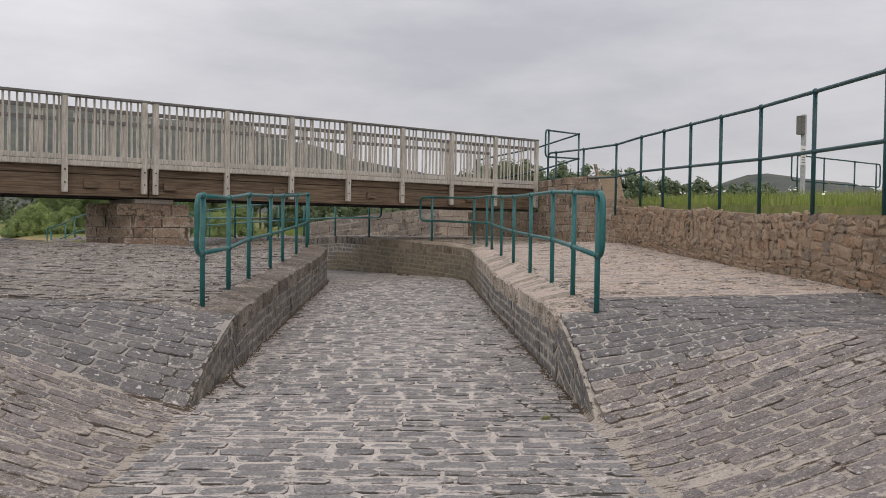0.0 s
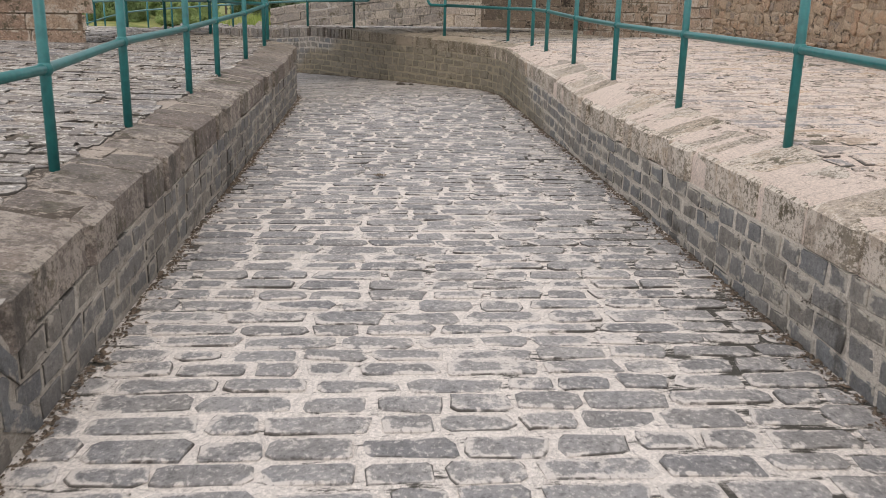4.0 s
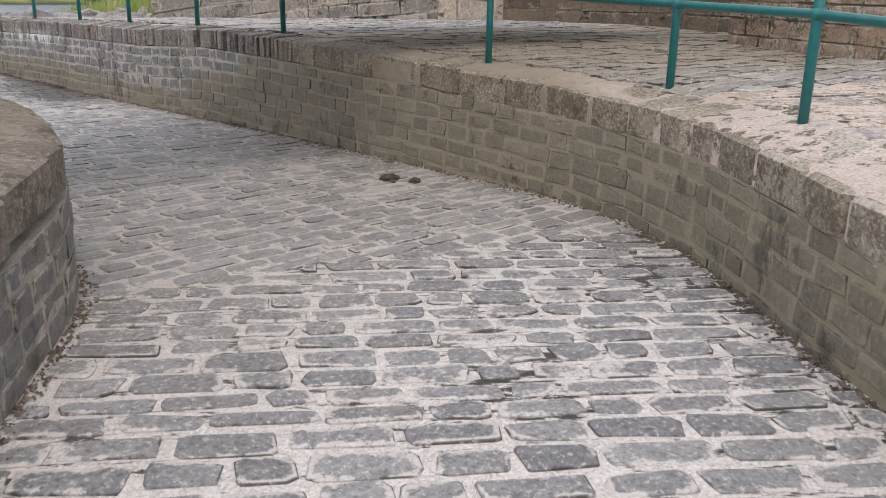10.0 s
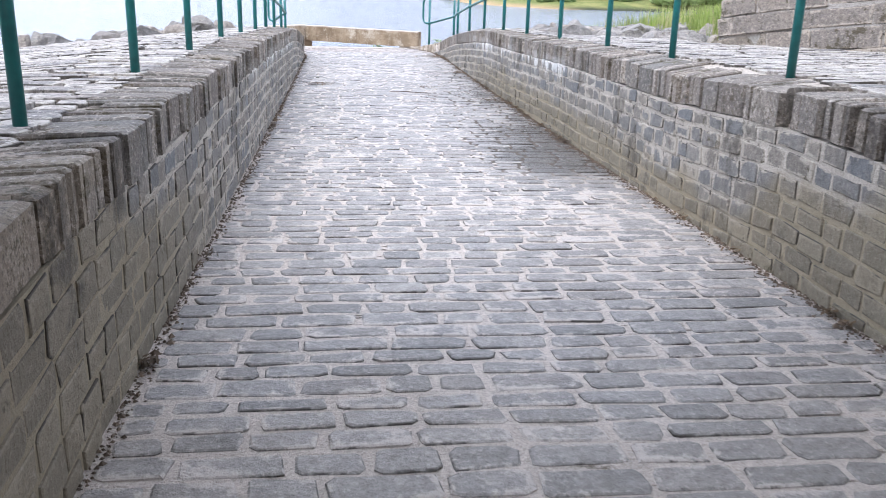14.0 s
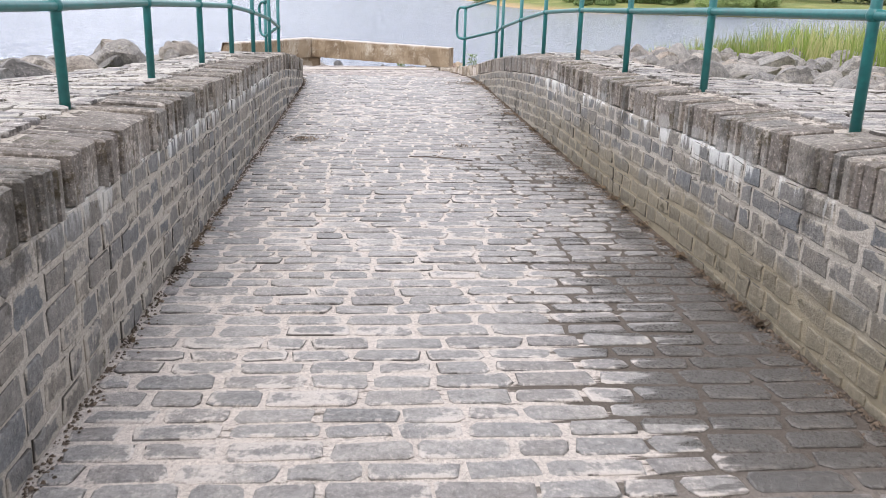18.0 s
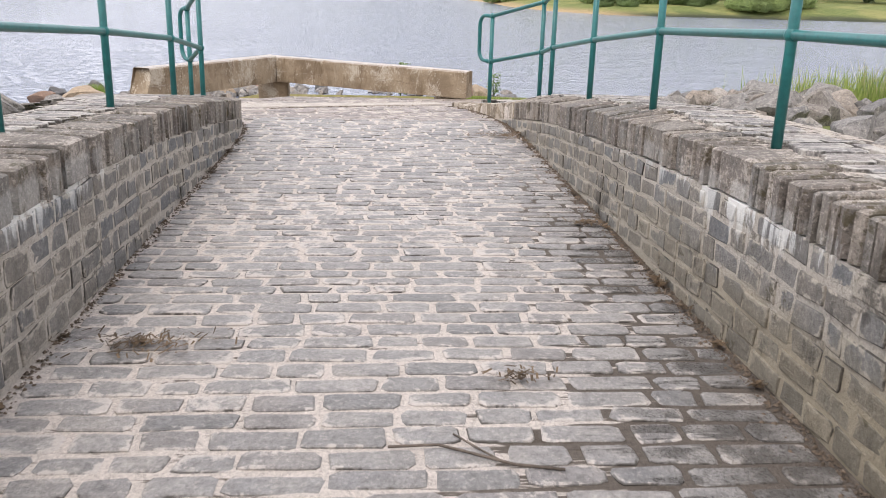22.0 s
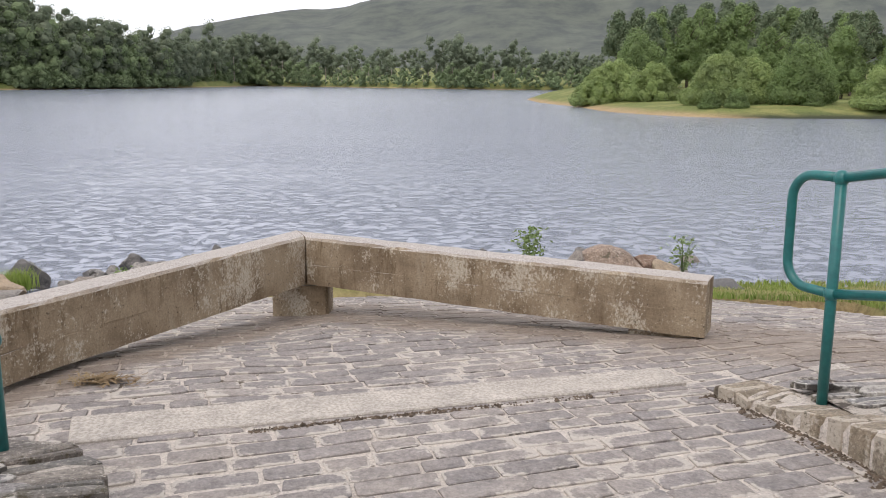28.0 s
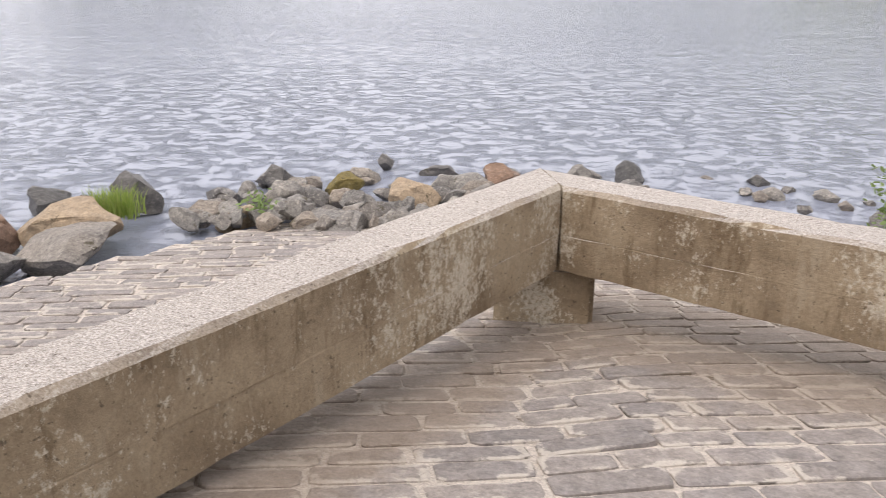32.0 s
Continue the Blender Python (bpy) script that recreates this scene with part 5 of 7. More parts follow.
RETAIN = [on(-12, RET_U), on(0, RET_U), on(7, RET_U), on(13.2, RET_U)]
masonry("wall_retaining", "rubble retaining wall of pink and buff sandstone with grass on top", RETAIN, 1, ret_top, z_right, M_RUBBLE, M_RUBBLE_JOINT, (0.08, 0.32), 0.112, 0.012, (12.0, 8.6), proud=0.022, jitter=0.6, thick=0.5, ragged=0.034, piece="rubble_stone", wave=0.035, bevel=0.02, cut=0.04, cover=0.05)
WING = [on(13.2, RET_U), (16.0, 15.6), (16.92, 17.7)]
masonry("wall_wing", "squared red sandstone wing wall by the footbridge abutment", WING, 1, lambda x, y: np.interp(y, [13, 14.2, 14.3, 17.7], [2.2, 2.2, 2.78, 2.80]), z_right, M_ASHLAR, M_RUBBLE_JOINT, (0.22, 0.5), 0.19, 0.014, (16, 15), proud=0.02, thick=0.6, piece="ashlar_block")
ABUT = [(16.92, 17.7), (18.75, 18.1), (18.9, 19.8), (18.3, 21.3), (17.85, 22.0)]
masonry("wall_abutment", "wet brown ashlar bridge abutment, darkened for the bridge's shade", ABUT, 1, flat(1.98), z_right, M_ASHLAR_WET_SHADE, M_WET_SHADE_JOINT, (0.4, 0.9), 0.32, 0.012, (17.5, 18), proud=0.012, thick=0.6, piece="ashlar_block")
PILLAR = [(17.95, 21.9), (17.30, 22.85)]
masonry("wall_pillar", "pale ashlar end pillar of the bank wall", PILLAR, 1, flat(2.5), z_right, M_ASHLAR_PALE, M_RUBBLE_JOINT, (0.36, 0.56), 0.33, 0.014, (17.6, 22), proud=0.02, thick=0.7, piece="ashlar_block")
BANKWALL = [(17.42, 22.75), (16.2, 24.5), (14.85, 26.45), (14.6, 26.9)]
masonry("wall_bank", "weathered pale stone wall holding the grass bank, falling to its end", BANKWALL, 1, lambda x, y: np.interp(y, [22.7, 24.5, 26.4, 27], [2.15, 1.92, 1.62, 1.5]), z_right, M_BANK, M_TOE_JOINT, (0.3, 0.85), 0.23, 0.014, (16, 25), proud=0.025, thick=0.5, ragged=0.012)


# ---- footbridge ----
BX0, BX1, BY0, BY1 = -2.2, 17.0, 17.9, 20.0
bridge = tagged(empty("footbridge", (6, 18.9, 1.1)), "timber footbridge with silvered balustrade on dark beams", "bridge")
bridge_inv = bridge.matrix_basis.inverted()


def bpart(name, bm, mat, label="", parent=None):
    ob = part(name, bm, mat, parent or bridge, label)
    if parent is None:
        ob.matrix_parent_inverse = bridge_inv
    return ob


SPANS = ((BX0, 6.06), (6.08, BX1))
for x0, x1 in SPANS:
    for y in (BY0 + 0.06, BY1 - 0.16):
        bpart("beam", box_bm(x0, y, 2.0, x1, y + 0.1, 2.42, 0.006), M_BOARD, "dark weathered timber beam")
        bpart("fascia", box_bm(x0, y - 0.02, 2.43, x1, y + 0.12, 2.62, 0.006), M_BOARD)
    for y in (BY0 - 0.06, BY1 + 0.025):
        bpart("edge_board", box_bm(x0, y, 2.58, x1, y + 0.035, 2.685, 0.012), M_TIMBER)
    for y in (BY0 + 0.3, BY1 - 0.45):
        bpart("girder", box_bm(x0, y, 1.97, x1, y + 0.15, 2.5, 0.004), M_STEEL, "dark steel girder")
shared = None
for i in range(int((BX1 - BX0) / 0.15)):
    x = BX0 + 0.15 * i
    if shared is None:
        plank = bpart("deck_plank", box_bm(-0.07, BY0 - 0.02, 2.62, 0.07, BY1 + 0.02, 2.67, 0.004), M_TIMBER)
        shared = plank.data
    else:
        plank = new("deck_plank", shared)
        plank.parent, plank.matrix_parent_inverse = bridge, bridge_inv
    plank.location = (x + 0.07, 0, 0)


def bshare(name, data, loc):
    ob = new(name, data)
    ob.parent, ob.matrix_parent_inverse, ob.location = bridge, bridge_inv, loc
    return ob


post_bm = box_bm(-0.055, -0.045, 2.06, 0.055, 0.045, 3.93, 0.008)
post0 = bpart("bridge_post", post_bm, M_TIMBER)
bolt_bm = bmesh.new()
bmesh.ops.create_cone(bolt_bm, segments=10, radius1=0.018, radius2=0.014, depth=0.02, cap_ends=True)
bmesh.ops.transform(bolt_bm, matrix=pose(0, 0, 0, 90), verts=bolt_bm.verts)
bolt0 = part("bolt", bolt_bm, M_STEEL, post0)
bal0 = bpart("baluster", box_bm(-0.019, -0.012, 2.74, 0.019, 0.012, 3.93, 0.003), M_TIMBER)
POSTX = [-1.85, -0.28, 1.28, 2.84, 4.40, 5.94, 6.17, 7.73, 9.29, 10.80, 12.36, 13.92, 15.42, 16.94]
first = True
for side, y in (("near", BY0), ("far", BY1)):
    face = -1 if side == "near" else 1
    for x in POSTX:
        if first:
            post = post0
            post.location, bolt0.location = (x, y + face * 0.03, 0), (0, face * 0.05, 2.25)
        else:
            post = bshare("bridge_post", post0.data, (x, y + face * 0.03, 0))
        for z in (2.5,) if first else (2.25, 2.5):
            bolt = new("bolt", bolt0.data)
            bolt.parent, bolt.location = post, (0, face * 0.05, z)
        first = False
    for x0, x1 in SPANS:
        bpart("handrail_cap", box_bm(x0, y - 0.075, 3.92, x1, y + 0.075, 3.97, 0.008), M_CAP, "dark grey capping rail")
        bpart("upper_rail", box_bm(x0, y - face * 0.035 - 0.018, 3.66, x1, y - face * 0.035 + 0.018, 3.74, 0.004), M_CAP)
        bpart("lower_rail", box_bm(x0, y + face * 0.0 - 0.02, 2.70, x1, y + 0.02, 2.80, 0.005), M_TIMBER)
    x = BX0 + 0.06
    k = 0
    while x < BX1 - 0.05:
        if min(abs(x - px) for px in POSTX) > 0.06:
            if k == 0 and side == "near":
                bal0.location = (x, y - face * 0.012, 0)
            else:
                ob = bshare("baluster", bal0.data, (x, y - face * 0.012, 0))
                ob.rotation_euler = (0, RNG.normal(0, 0.006), 0)
            k += 1
        x += 0.127
for x in (1.0, 4.9, 5.6, 6.5, 9.0, 11.5, 14.6):
    bpart("cleat", box_bm(x - 0.13, BY0 + 0.0, 2.16, x + 0.13, BY0 + 0.07, 2.30, 0.006), M_BOARD)

masonry("wall_pier", "squared sandstone bridge pier", [(5.36, 19.9), (5.76, 18.2), (7.0, 18.2), (7.0, 19.9)], -1, flat(1.88), z_left, M_ASHLAR, M_RUBBLE_JOINT, (0.3, 0.75), 0.26, 0.014, (6, 18.2), proud=0.02, thick=0.4, piece="ashlar_block")
pad = tagged(part("bearing_pad", box_bm(5.82, 18.12, 1.88, 6.65, 19.85, 1.972, 0.01), M_SLAB), "pale concrete bearing pad on the bridge pier", "bearing pad")


# ---- green tubular rails ----
def rounded_loop(a, b, top, mid, out, r=0.13):
    """End loop from the top rail round to the middle rail, standing out by a vector."""
    ax, bx = Vector(a), Vector(b)
    o = Vector(out)
    pts = []
    far_t, far_m = ax + o, bx + o
    n = o.normalized()
    rr = min(r, o.length * 0.9, (ax.z - bx.z) * 0.45)
    pts.append(ax)
    for k in range(7):
        t = math.radians(90 - 15 * k)
        pts.append(far_t - n * rr - Vector((0, 0, rr)) + n * rr * math.cos(t) + Vector((0, 0, rr * math.sin(t))))
    for k in range(7):
        t = math.radians(0 - 15 * k)
        pts.append(far_m - n * rr + Vector((0, 0, rr)) + n * rr * math.cos(t) + Vector((0, 0, rr * math.sin(t))))
    pts.append(bx)
    return pts


TUBE = 0.025


def guard_rail(label, feet, start_loop=None, end_loop=None, high=1.10, mid=0.52, r=TUBE, paint=None):
    paint = paint or M_PAINT
    root = tagged(empty("guard_rail", feet[0]), label, "railing", group="green tube railings")
    inv = root.matrix_basis.inverted()
    tops = [Vector((x, y, z + high)) for x, y, z in feet]
    mids = [Vector((x, y, z + mid)) for x, y, z in feet]
    for i, (x, y, z) in enumerate(feet):
        bm = tube_bm([(x, y, z - 0.16), (x, y, z + high)], r * 1.08, 12)
        ob = part("post", bm, paint, root)
        ob.matrix_parent_inverse = inv
        for c in (tops[i], mids[i]):
            bm = bmesh.new()
            bmesh.ops.create_uvsphere(bm, u_segments=12, v_segments=8, radius=r * 1.6)
            bmesh.ops.translate(bm, vec=c, verts=bm.verts)
            for f in bm.faces:
                f.smooth = True
            part("ball_joint", bm, paint, ob)
    for name, line in (("top_rail", tops), ("middle_rail", mids)):
        ob = part(name, tube_bm(line, r, 12), paint, root)
        ob.matrix_parent_inverse = inv
    for k, out in ((0, start_loop), (-1, end_loop)):
        if out:
            ob = part("end_loop", tube_bm(rounded_loop(tops[k], mids[k], 0, 0, out), r, 12), paint, root)
            ob.matrix_parent_inverse = inv
    return root


def zl(x, y):
    return float(z_left(np.array([float(x)]), np.array([float(y)]))[0])


def zr(x, y):
    return float(z_right(np.array([float(x)]), np.array([float(y)]))[0])


feet = []
for s, z in ((2.0, 0.672), (3.3, 0.69), (4.6, 0.775), (6.43, 0), (7.75, 0), (9.6, 0), (11.33, 0)):
    x, y = on(s, 0.38)
    feet.append((x, y, z or zl(x, y)))
for y in (16.9, 18.85, 20.75, 22.68, 24.6, 26.53, 28.33, 30.24, 32.04, 33.89, 35.85, 37.21):
    feet.append((9.21, y, zl(9.22, y) - (0.03 if 26 < y < 28 else 0.0)))
feet.append((8.89, 38.18, 0.10))
guard_rail("teal-green tubular railing on posts along the channel edge, looped ends", feet, (-D[0] * 0.26, -D[1] * 0.26, 0), (-0.12, 0.16, 0))
feet = []
for s, z in ((1.65, 0.725), (2.82, 0.78), (4.15, 0.835), (6.0, 0.868), (7.94, 0), (9.77, 0), (11.55, 0), (12.7, 0)):
    x, y = on(s - 0.47, -WIDE - 0.36)
    feet.append((x, y, z or zr(x, y)))
for x, y in ((13.03, 15.83), (12.99, 17.44)):
    feet.append((x, y, zr(x, y)))
guard_rail("teal-green tubular railing with looped ends on the pale berm", feet, (-D[0] * 0.2, -D[1] * 0.2, 0), (0, 0.5, 0))
feet = [(13.05, y, zr(13.06, y) + 0.01) for y in (20.45, 22.3, 24.22, 25.98, 27.95, 29.87, 31.73, 33.72, 35.62, 37.47, 38.15)]
feet.append((12.575, 39.18, 0.06))
guard_rail("teal-green tubular railing running down to the lake end", feet, (0, -0.6, 0), (-0.13, 0.26, 0))
# fence on the retaining wall and round to the bridge
feet = []
for s in (-6.0, -4.4, -2.3, -0.75, 0.85, 2.41, 4.01, 5.62, 7.16, 8.62, 10.2, 11.81):
    x, y = on(s - 0.47, RET_U - 0.06)
    feet.append((x, y, float(ret_top(np.array([x]), np.array([y]))[0])))
for x, y, z in ((15.13, 13.33, 1.96), (15.97, 15.14, 2.02), (16.9, 17.04, 2.11)):
    feet.append((x, y, z))
guard_rail("dark green tubular fence on top of the retaining wall", feet, None, (-0.02, 0.3, 0), 1.45, 0.72, paint=M_FENCE)

guard_rail("dark green tubular railing turning back at the landing of the footbridge", [(17.44, 17.9, 2.72), (19.5, 18.7, 2.83), (19.28, 20.31, 2.5), (18.0, 21.8, 2.1)], (-0.22, -0.1, 0), None, 1.55, 0.8, paint=M_FENCE)
guard_rail("short green railing across the meadow path", [(27.2, 16, 2.8), (28.9, 16.0, 2.8), (31.0, 16, 2.8), (32.6, 16, 2.8)], (-0.35, 0, 0), (0.3, 0, 0), 1.25, 0.4, paint=M_FENCE)
# sign post on the meadow
sign = tagged(empty("sign_post", (24.1, 14.0, 2.3)), "tall grey sign post with a box and a white notice", "sign post")
part("post", box_bm(-0.07, -0.05, -0.3, 0.07, 0.05, 2.65, 0.01), M_GALV, sign)
part("box", box_bm(-0.26, -0.08, 2.05, -0.05, 0.10, 2.6, 0.015), M_CAP, sign, "dark grey weathered box")
notice = part("notice", box_bm(-0.24, -0.075, 1.15, 0.02, -0.055, 1.72, 0.004), M_WHITE, sign, "white notice plate")
for k in range(6):
    part("text_bar", box_bm(-0.21, -0.08, 1.22 + 0.075 * k, -0.03, -0.076, 1.245 + 0.075 * k), M_CAP, notice, "grey line of unreadable print")


# ---- concrete beams at the lake mouth ----
def barrier_beam(name, a, b, z0, z1, high, thick, label, slant=0.0, mitre=(0.0, 0.0)):
    """A long cast beam from a to b, worn on its top edges; one end may be cut on the slant."""
    bm = bmesh.new()
    a, b = Vector(a), Vector(b)
    d = (b - a).normalized()
    n = Vector((-d.y, d.x))
    k = 26
    rings = []
    for i in range(k + 1):
        f = i / k
        p = a + (b - a) * f
        z = z0 + (z1 - z0) * f
        c = 0.02
        prof = [(0, 0), (0, 0.425 * high), (0.001, 0.435 * high), (0, 0.445 * high), (0, high - c), (c, high), (thick - c, high), (thick, high - c), (thick, 0)]
        ring = []
        for o, h in prof:
            cut = slant * max(0.0, h) + mitre[0] * o if i == 0 else (mitre[1] * o if i == k else 0.0)
            w = RNG.normal(0, 0.0016)
            q = p + n * (o + w) + d * cut
            ring.append(bm.verts.new((q.x, q.y, z + h + RNG.normal(0, 0.002))))
        rings.append(ring)
    for i in range(k):
        for j in range(9):
            bm.faces.new((rings[i][j], rings[i + 1][j], rings[i + 1][(j + 1) % 9], rings[i][(j + 1) % 9]))
    bm.faces.new(rings[0])
    bm.faces.new(rings[-1][::-1])
    bmesh.ops.recalc_face_normals(bm, faces=bm.faces[:])
    return tagged(part(name, bm, M_CONC), label, "concrete beam", group="concrete barrier beams")


barrier_beam("barrier_beam", (8.12, 39.05), (9.44, 42.12), 0.0, -0.08, 0.41, 0.26, "stained concrete barrier beam with a slanted end, on the paving", 0.5, (0.0, 1.02))
barrier_beam("barrier_beam", (9.452, 42.124), (12.42, 40.72), -0.08, -0.12, 0.40, 0.26, "stained concrete barrier beam held off the paving on blocks", 0.0, (-1.02, 0.0))
tagged(part("support_block", box_bm(9.14, 42.16, -0.62, 9.62, 42.5, -0.085, 0.02), M_CONC), "square concrete support block under the beam joint", "support block")
bm = box_bm(-0.22, 0, -0.09, 0.22, 0.22, 0.0, 0.01)
bmesh.ops.transform(bm, matrix=pose(12.15, 40.9, -0.122, 0, 0, -25.5), verts=bm.verts)
tagged(part("support_block", bm, M_CONC), "low concrete packing block under the beam end", "support block")
sl = bmesh.new()
for px, py in ((8.93, 38.66), (12.02, 39.66), (11.94, 39.95), (8.82, 38.95)):
    sl.verts.new((px, py, float(z_shore(np.array([px]), np.array([py]))[0]) + 0.022))
top = sl.faces.new(sl.verts[:])
ext = bmesh.ops.extrude_face_region(sl, geom=[top])
bmesh.ops.translate(sl, vec=(0, 0, -0.12), verts=[v for v in ext["geom"] if isinstance(v, bmesh.types.BMVert)])
bmesh.ops.recalc_face_normals(sl, faces=sl.faces[:])
bmesh.ops.bevel(sl, geom=sl.edges[:], offset=0.008, segments=1, affect="EDGES")
tagged(part("sill_slab", sl, M_SLAB), "long pale concrete sill strip set in the paving", "concrete sill")


# ---- boulders ----
def rock_mesh(seed):
    bm = bmesh.new()
    bmesh.ops.create_icosphere(bm, subdivisions=3, radius=0.5)
    rnd = random.Random(seed)
    planes = [(Vector((rnd.uniform(-1, 1), rnd.uniform(-1, 1), rnd.uniform(-0.6, 1))).normalized(), rnd.uniform(0.17, 0.33)) for _ in range(14)]
    for v in bm.verts:
        for n, d in planes:
            e = v.co.dot(n) - d
            if e > 0:
                v.co -= n * e
        v.co += v.co.normalized() * 0.045 * noise.noise(v.co * 5 + Vector((seed, 0, 0)))
    me = bpy.data.meshes.new("boulder")
    bm.to_mesh(me)
    bm.free()
    me.materials.append(M_ROCK)
    return me


ROCKS = [rock_mesh(k) for k in range(9)]


def boulders(count, place, sizes, label, seed, single=999):
    """Strewn boulders; past a number of single ones the rest are one heap."""
    rnd = random.Random(seed)
    heap = []
    for i in range(count):
        x, y, z = place(rnd)
        me = rnd.choice(ROCKS)
        s = rnd.uniform(*sizes) * (1.5 if rnd.random() < 0.12 else 1)
        m = pose(x, y, z + 0.10 * s, rnd.uniform(-20, 20), rnd.uniform(-20, 20), rnd.uniform(0, 360)) @ Matrix.Diagonal((s * rnd.uniform(0.9, 1.4), s * rnd.uniform(0.7, 1.0), s * rnd.uniform(0.55, 0.8), 1))
        if i >= single:
            heap.append((me, m))
            continue
        ob = new("boulder", me)
        ob.matrix_basis = m
        tagged(ob, label, "boulder", group="shore boulders")
    if heap:
        co, tris, base = [], [], 0
        for me, m in heap:
            v = np.empty(3 * len(me.vertices))
            me.vertices.foreach_get("co", v)
            k = np.array(m)
            co.append(v.reshape(-1, 3) @ k[:3, :3].T + k[:3, 3])
            t = np.empty(3 * len(me.polygons), np.int32)
            me.polygons.foreach_get("vertices", t)
            tris.append(t.reshape(-1, 3) + base)
            base += len(me.vertices)
        ob = new("riprap", quads_mesh("riprap", np.concatenate(co), np.concatenate(tris), M_ROCK, False))
        tagged(ob, "heaped grey-brown riprap stones on the bank", "riprap", kind="stuff")


def left_rocks(r):
    y = 41.5 - 14.5 * r.random() ** 1.1
    x = np.interp(y, [21, 25, 28.4, 29.8, 31, 34.5, 36.4, 39, 42], [6.6, 6.8, 6.8, 8.2, 8.5, 8.45, 7.0, 6.5, 5.9]) - 2.9 * r.random() ** 1.2
    return x, y, max(float(land_height(np.array([x]), np.array([y]))[0]), -0.75) + 0.12


def right_rocks(r):
    y = r.uniform(28.0, 38.5)
    x = np.interp(y, [28, 29.4, 35.6, 37, 39], [14.9, 13.75, 13.75, 14.6, 14.6]) + 2.6 * r.random()
    return x, y, float(land_height(np.array([x]), np.array([y]))[0]) + 0.03


def shore_rocks(r):
    x = r.uniform(6.4, 9.6) if r.random() < 0.8 else r.uniform(9.8, 14.0)
    y = np.interp(x, [6, 6.6, 8, 10, 12, 15], [44.0, 44.2, 44.5, 45.2, 45.4, 44.4]) + 1.9 * r.random() ** 1.4
    return x, y, -0.66 - 0.05 * (y - 44)


boulders(150, left_rocks, (0.32, 0.75), "grey-brown riprap boulder on the lake bank", 3, 75)
boulders(230, right_rocks, (0.28, 0.6), "grey-brown riprap boulder beside the paved berm", 4, 100)
boulders(170, shore_rocks, (0.15, 0.38), "small wet stone at the water's edge", 5, 85)
SHORE_BOULDERS = (
    (5.72, 44.72, -0.58, 0.56, 0.50, 30, M_ROCK_DARK, "dark grey mossy boulder standing in the shallows"),
    (5.12, 44.55, -0.66, 0.62, 0.34, 75, M_ROCK_DARK, "low dark boulder in the shallows"),
    (5.72, 43.85, -0.55, 0.72, 0.40, 20, M_ROCK_TAN, "tan sandstone boulder beside a grass tuft"),
    (5.30, 43.50, -0.58, 0.66, 0.36, 110, M_ROCK_RED, "reddish-brown rounded boulder on the shore"),
    (6.02, 43.40, -0.60, 0.85, 0.34, 10, M_ROCK, "flat grey boulder at the edge of the paving"),
    (5.70, 42.90, -0.60, 0.62, 0.34, 40, M_ROCK, "grey-brown boulder at the edge of the paving"),
    (6.42, 44.62, -0.70, 0.42, 0.24, 15, M_ROCK, "brown shore stone at the water's edge"),
    (6.78, 44.55, -0.68, 0.40, 0.26, 80, M_ROCK_TAN, "tan shore stone at the edge of the paving"),
    (7.45, 44.62, -0.70, 0.85, 0.16, 5, M_ROCK, "long flat grey shore slab"),
    (6.60, 45.72, -0.66, 0.42, 0.36, 55, M_ROCK_DARK, "blocky dark boulder in the shallows"),
    (6.40, 45.10, -0.70, 0.46, 0.26, 120, M_ROCK_DARK, "dark wet boulder in the shallows"),
    (7.28, 45.72, -0.66, 0.32, 0.26, 35, M_ROCK_OLIVE, "olive-brown weedy boulder at the water's edge"),
    (7.98, 45.42, -0.64, 0.52, 0.32, 10, M_ROCK_TAN, "blocky tan shore boulder"),
    (8.42, 45.90, -0.66, 0.44, 0.28, 60, M_ROCK, "grey rounded boulder on the shore"),
    (8.70, 46.25, -0.66, 0.48, 0.26, 25, M_ROCK_RED, "reddish shore boulder at the water's edge"),
    (7.45, 46.70, -0.70, 0.30, 0.26, 90, M_ROCK_DARK, "small black stone standing in the water"),
    (8.02, 46.65, -0.74, 0.36, 0.18, 45, M_ROCK_DARK, "low dark stone awash in the water"),
    (9.85, 46.75, -0.68, 0.36, 0.34, 15, M_ROCK_DARK, "black stone standing in the shallows"),
    (11.1, 46.90, -0.74, 0.26, 0.18, 15, M_ROCK_DARK, "small dark stone awash in the water"),
    (13.12, 44.55, -0.50, 0.58, 0.36, 25, M_ROCK_TAN, "pale grey-brown boulder on the grassy shore"),
    (13.55, 44.10, -0.56, 0.60, 0.28, -20, M_ROCK_DARK, "flat dark grey stone in the shore grass"),
    (13.10, 45.40, -0.55, 0.42, 0.28, 50, M_ROCK_RED, "reddish-brown boulder beside a green weed"),
    (11.85, 45.25, -0.62, 0.44, 0.28, 15, M_ROCK_DARK, "dark shore stone beside the leafy weed"),
)
for k, (bx, by, bz, wide, tall, brz, mat, words) in enumerate(SHORE_BOULDERS):
    ob = new("boulder", ROCKS[(4 * k + 1) % 9].copy())
    ob.data.materials[0] = mat
    ob.matrix_basis = pose(bx, by, bz, 6, -5, brz) @ Matrix.Diagonal((wide * 1.35, wide * 1.1, tall * 1.15, 1))
    tagged(ob, words, "boulder", group="shore boulders")
big = new("boulder", ROCKS[6])
big.data = big.data.copy()
big.data.materials[0] = M_PINK_ROCK
big.matrix_basis = pose(12.55, 45.4, -0.50, 3, 4, 20) @ Matrix.Diagonal((1.3, 1.0, 0.55, 1))
tagged(big, "large pinkish boulder standing at the water's edge", "boulder", group="shore boulders")


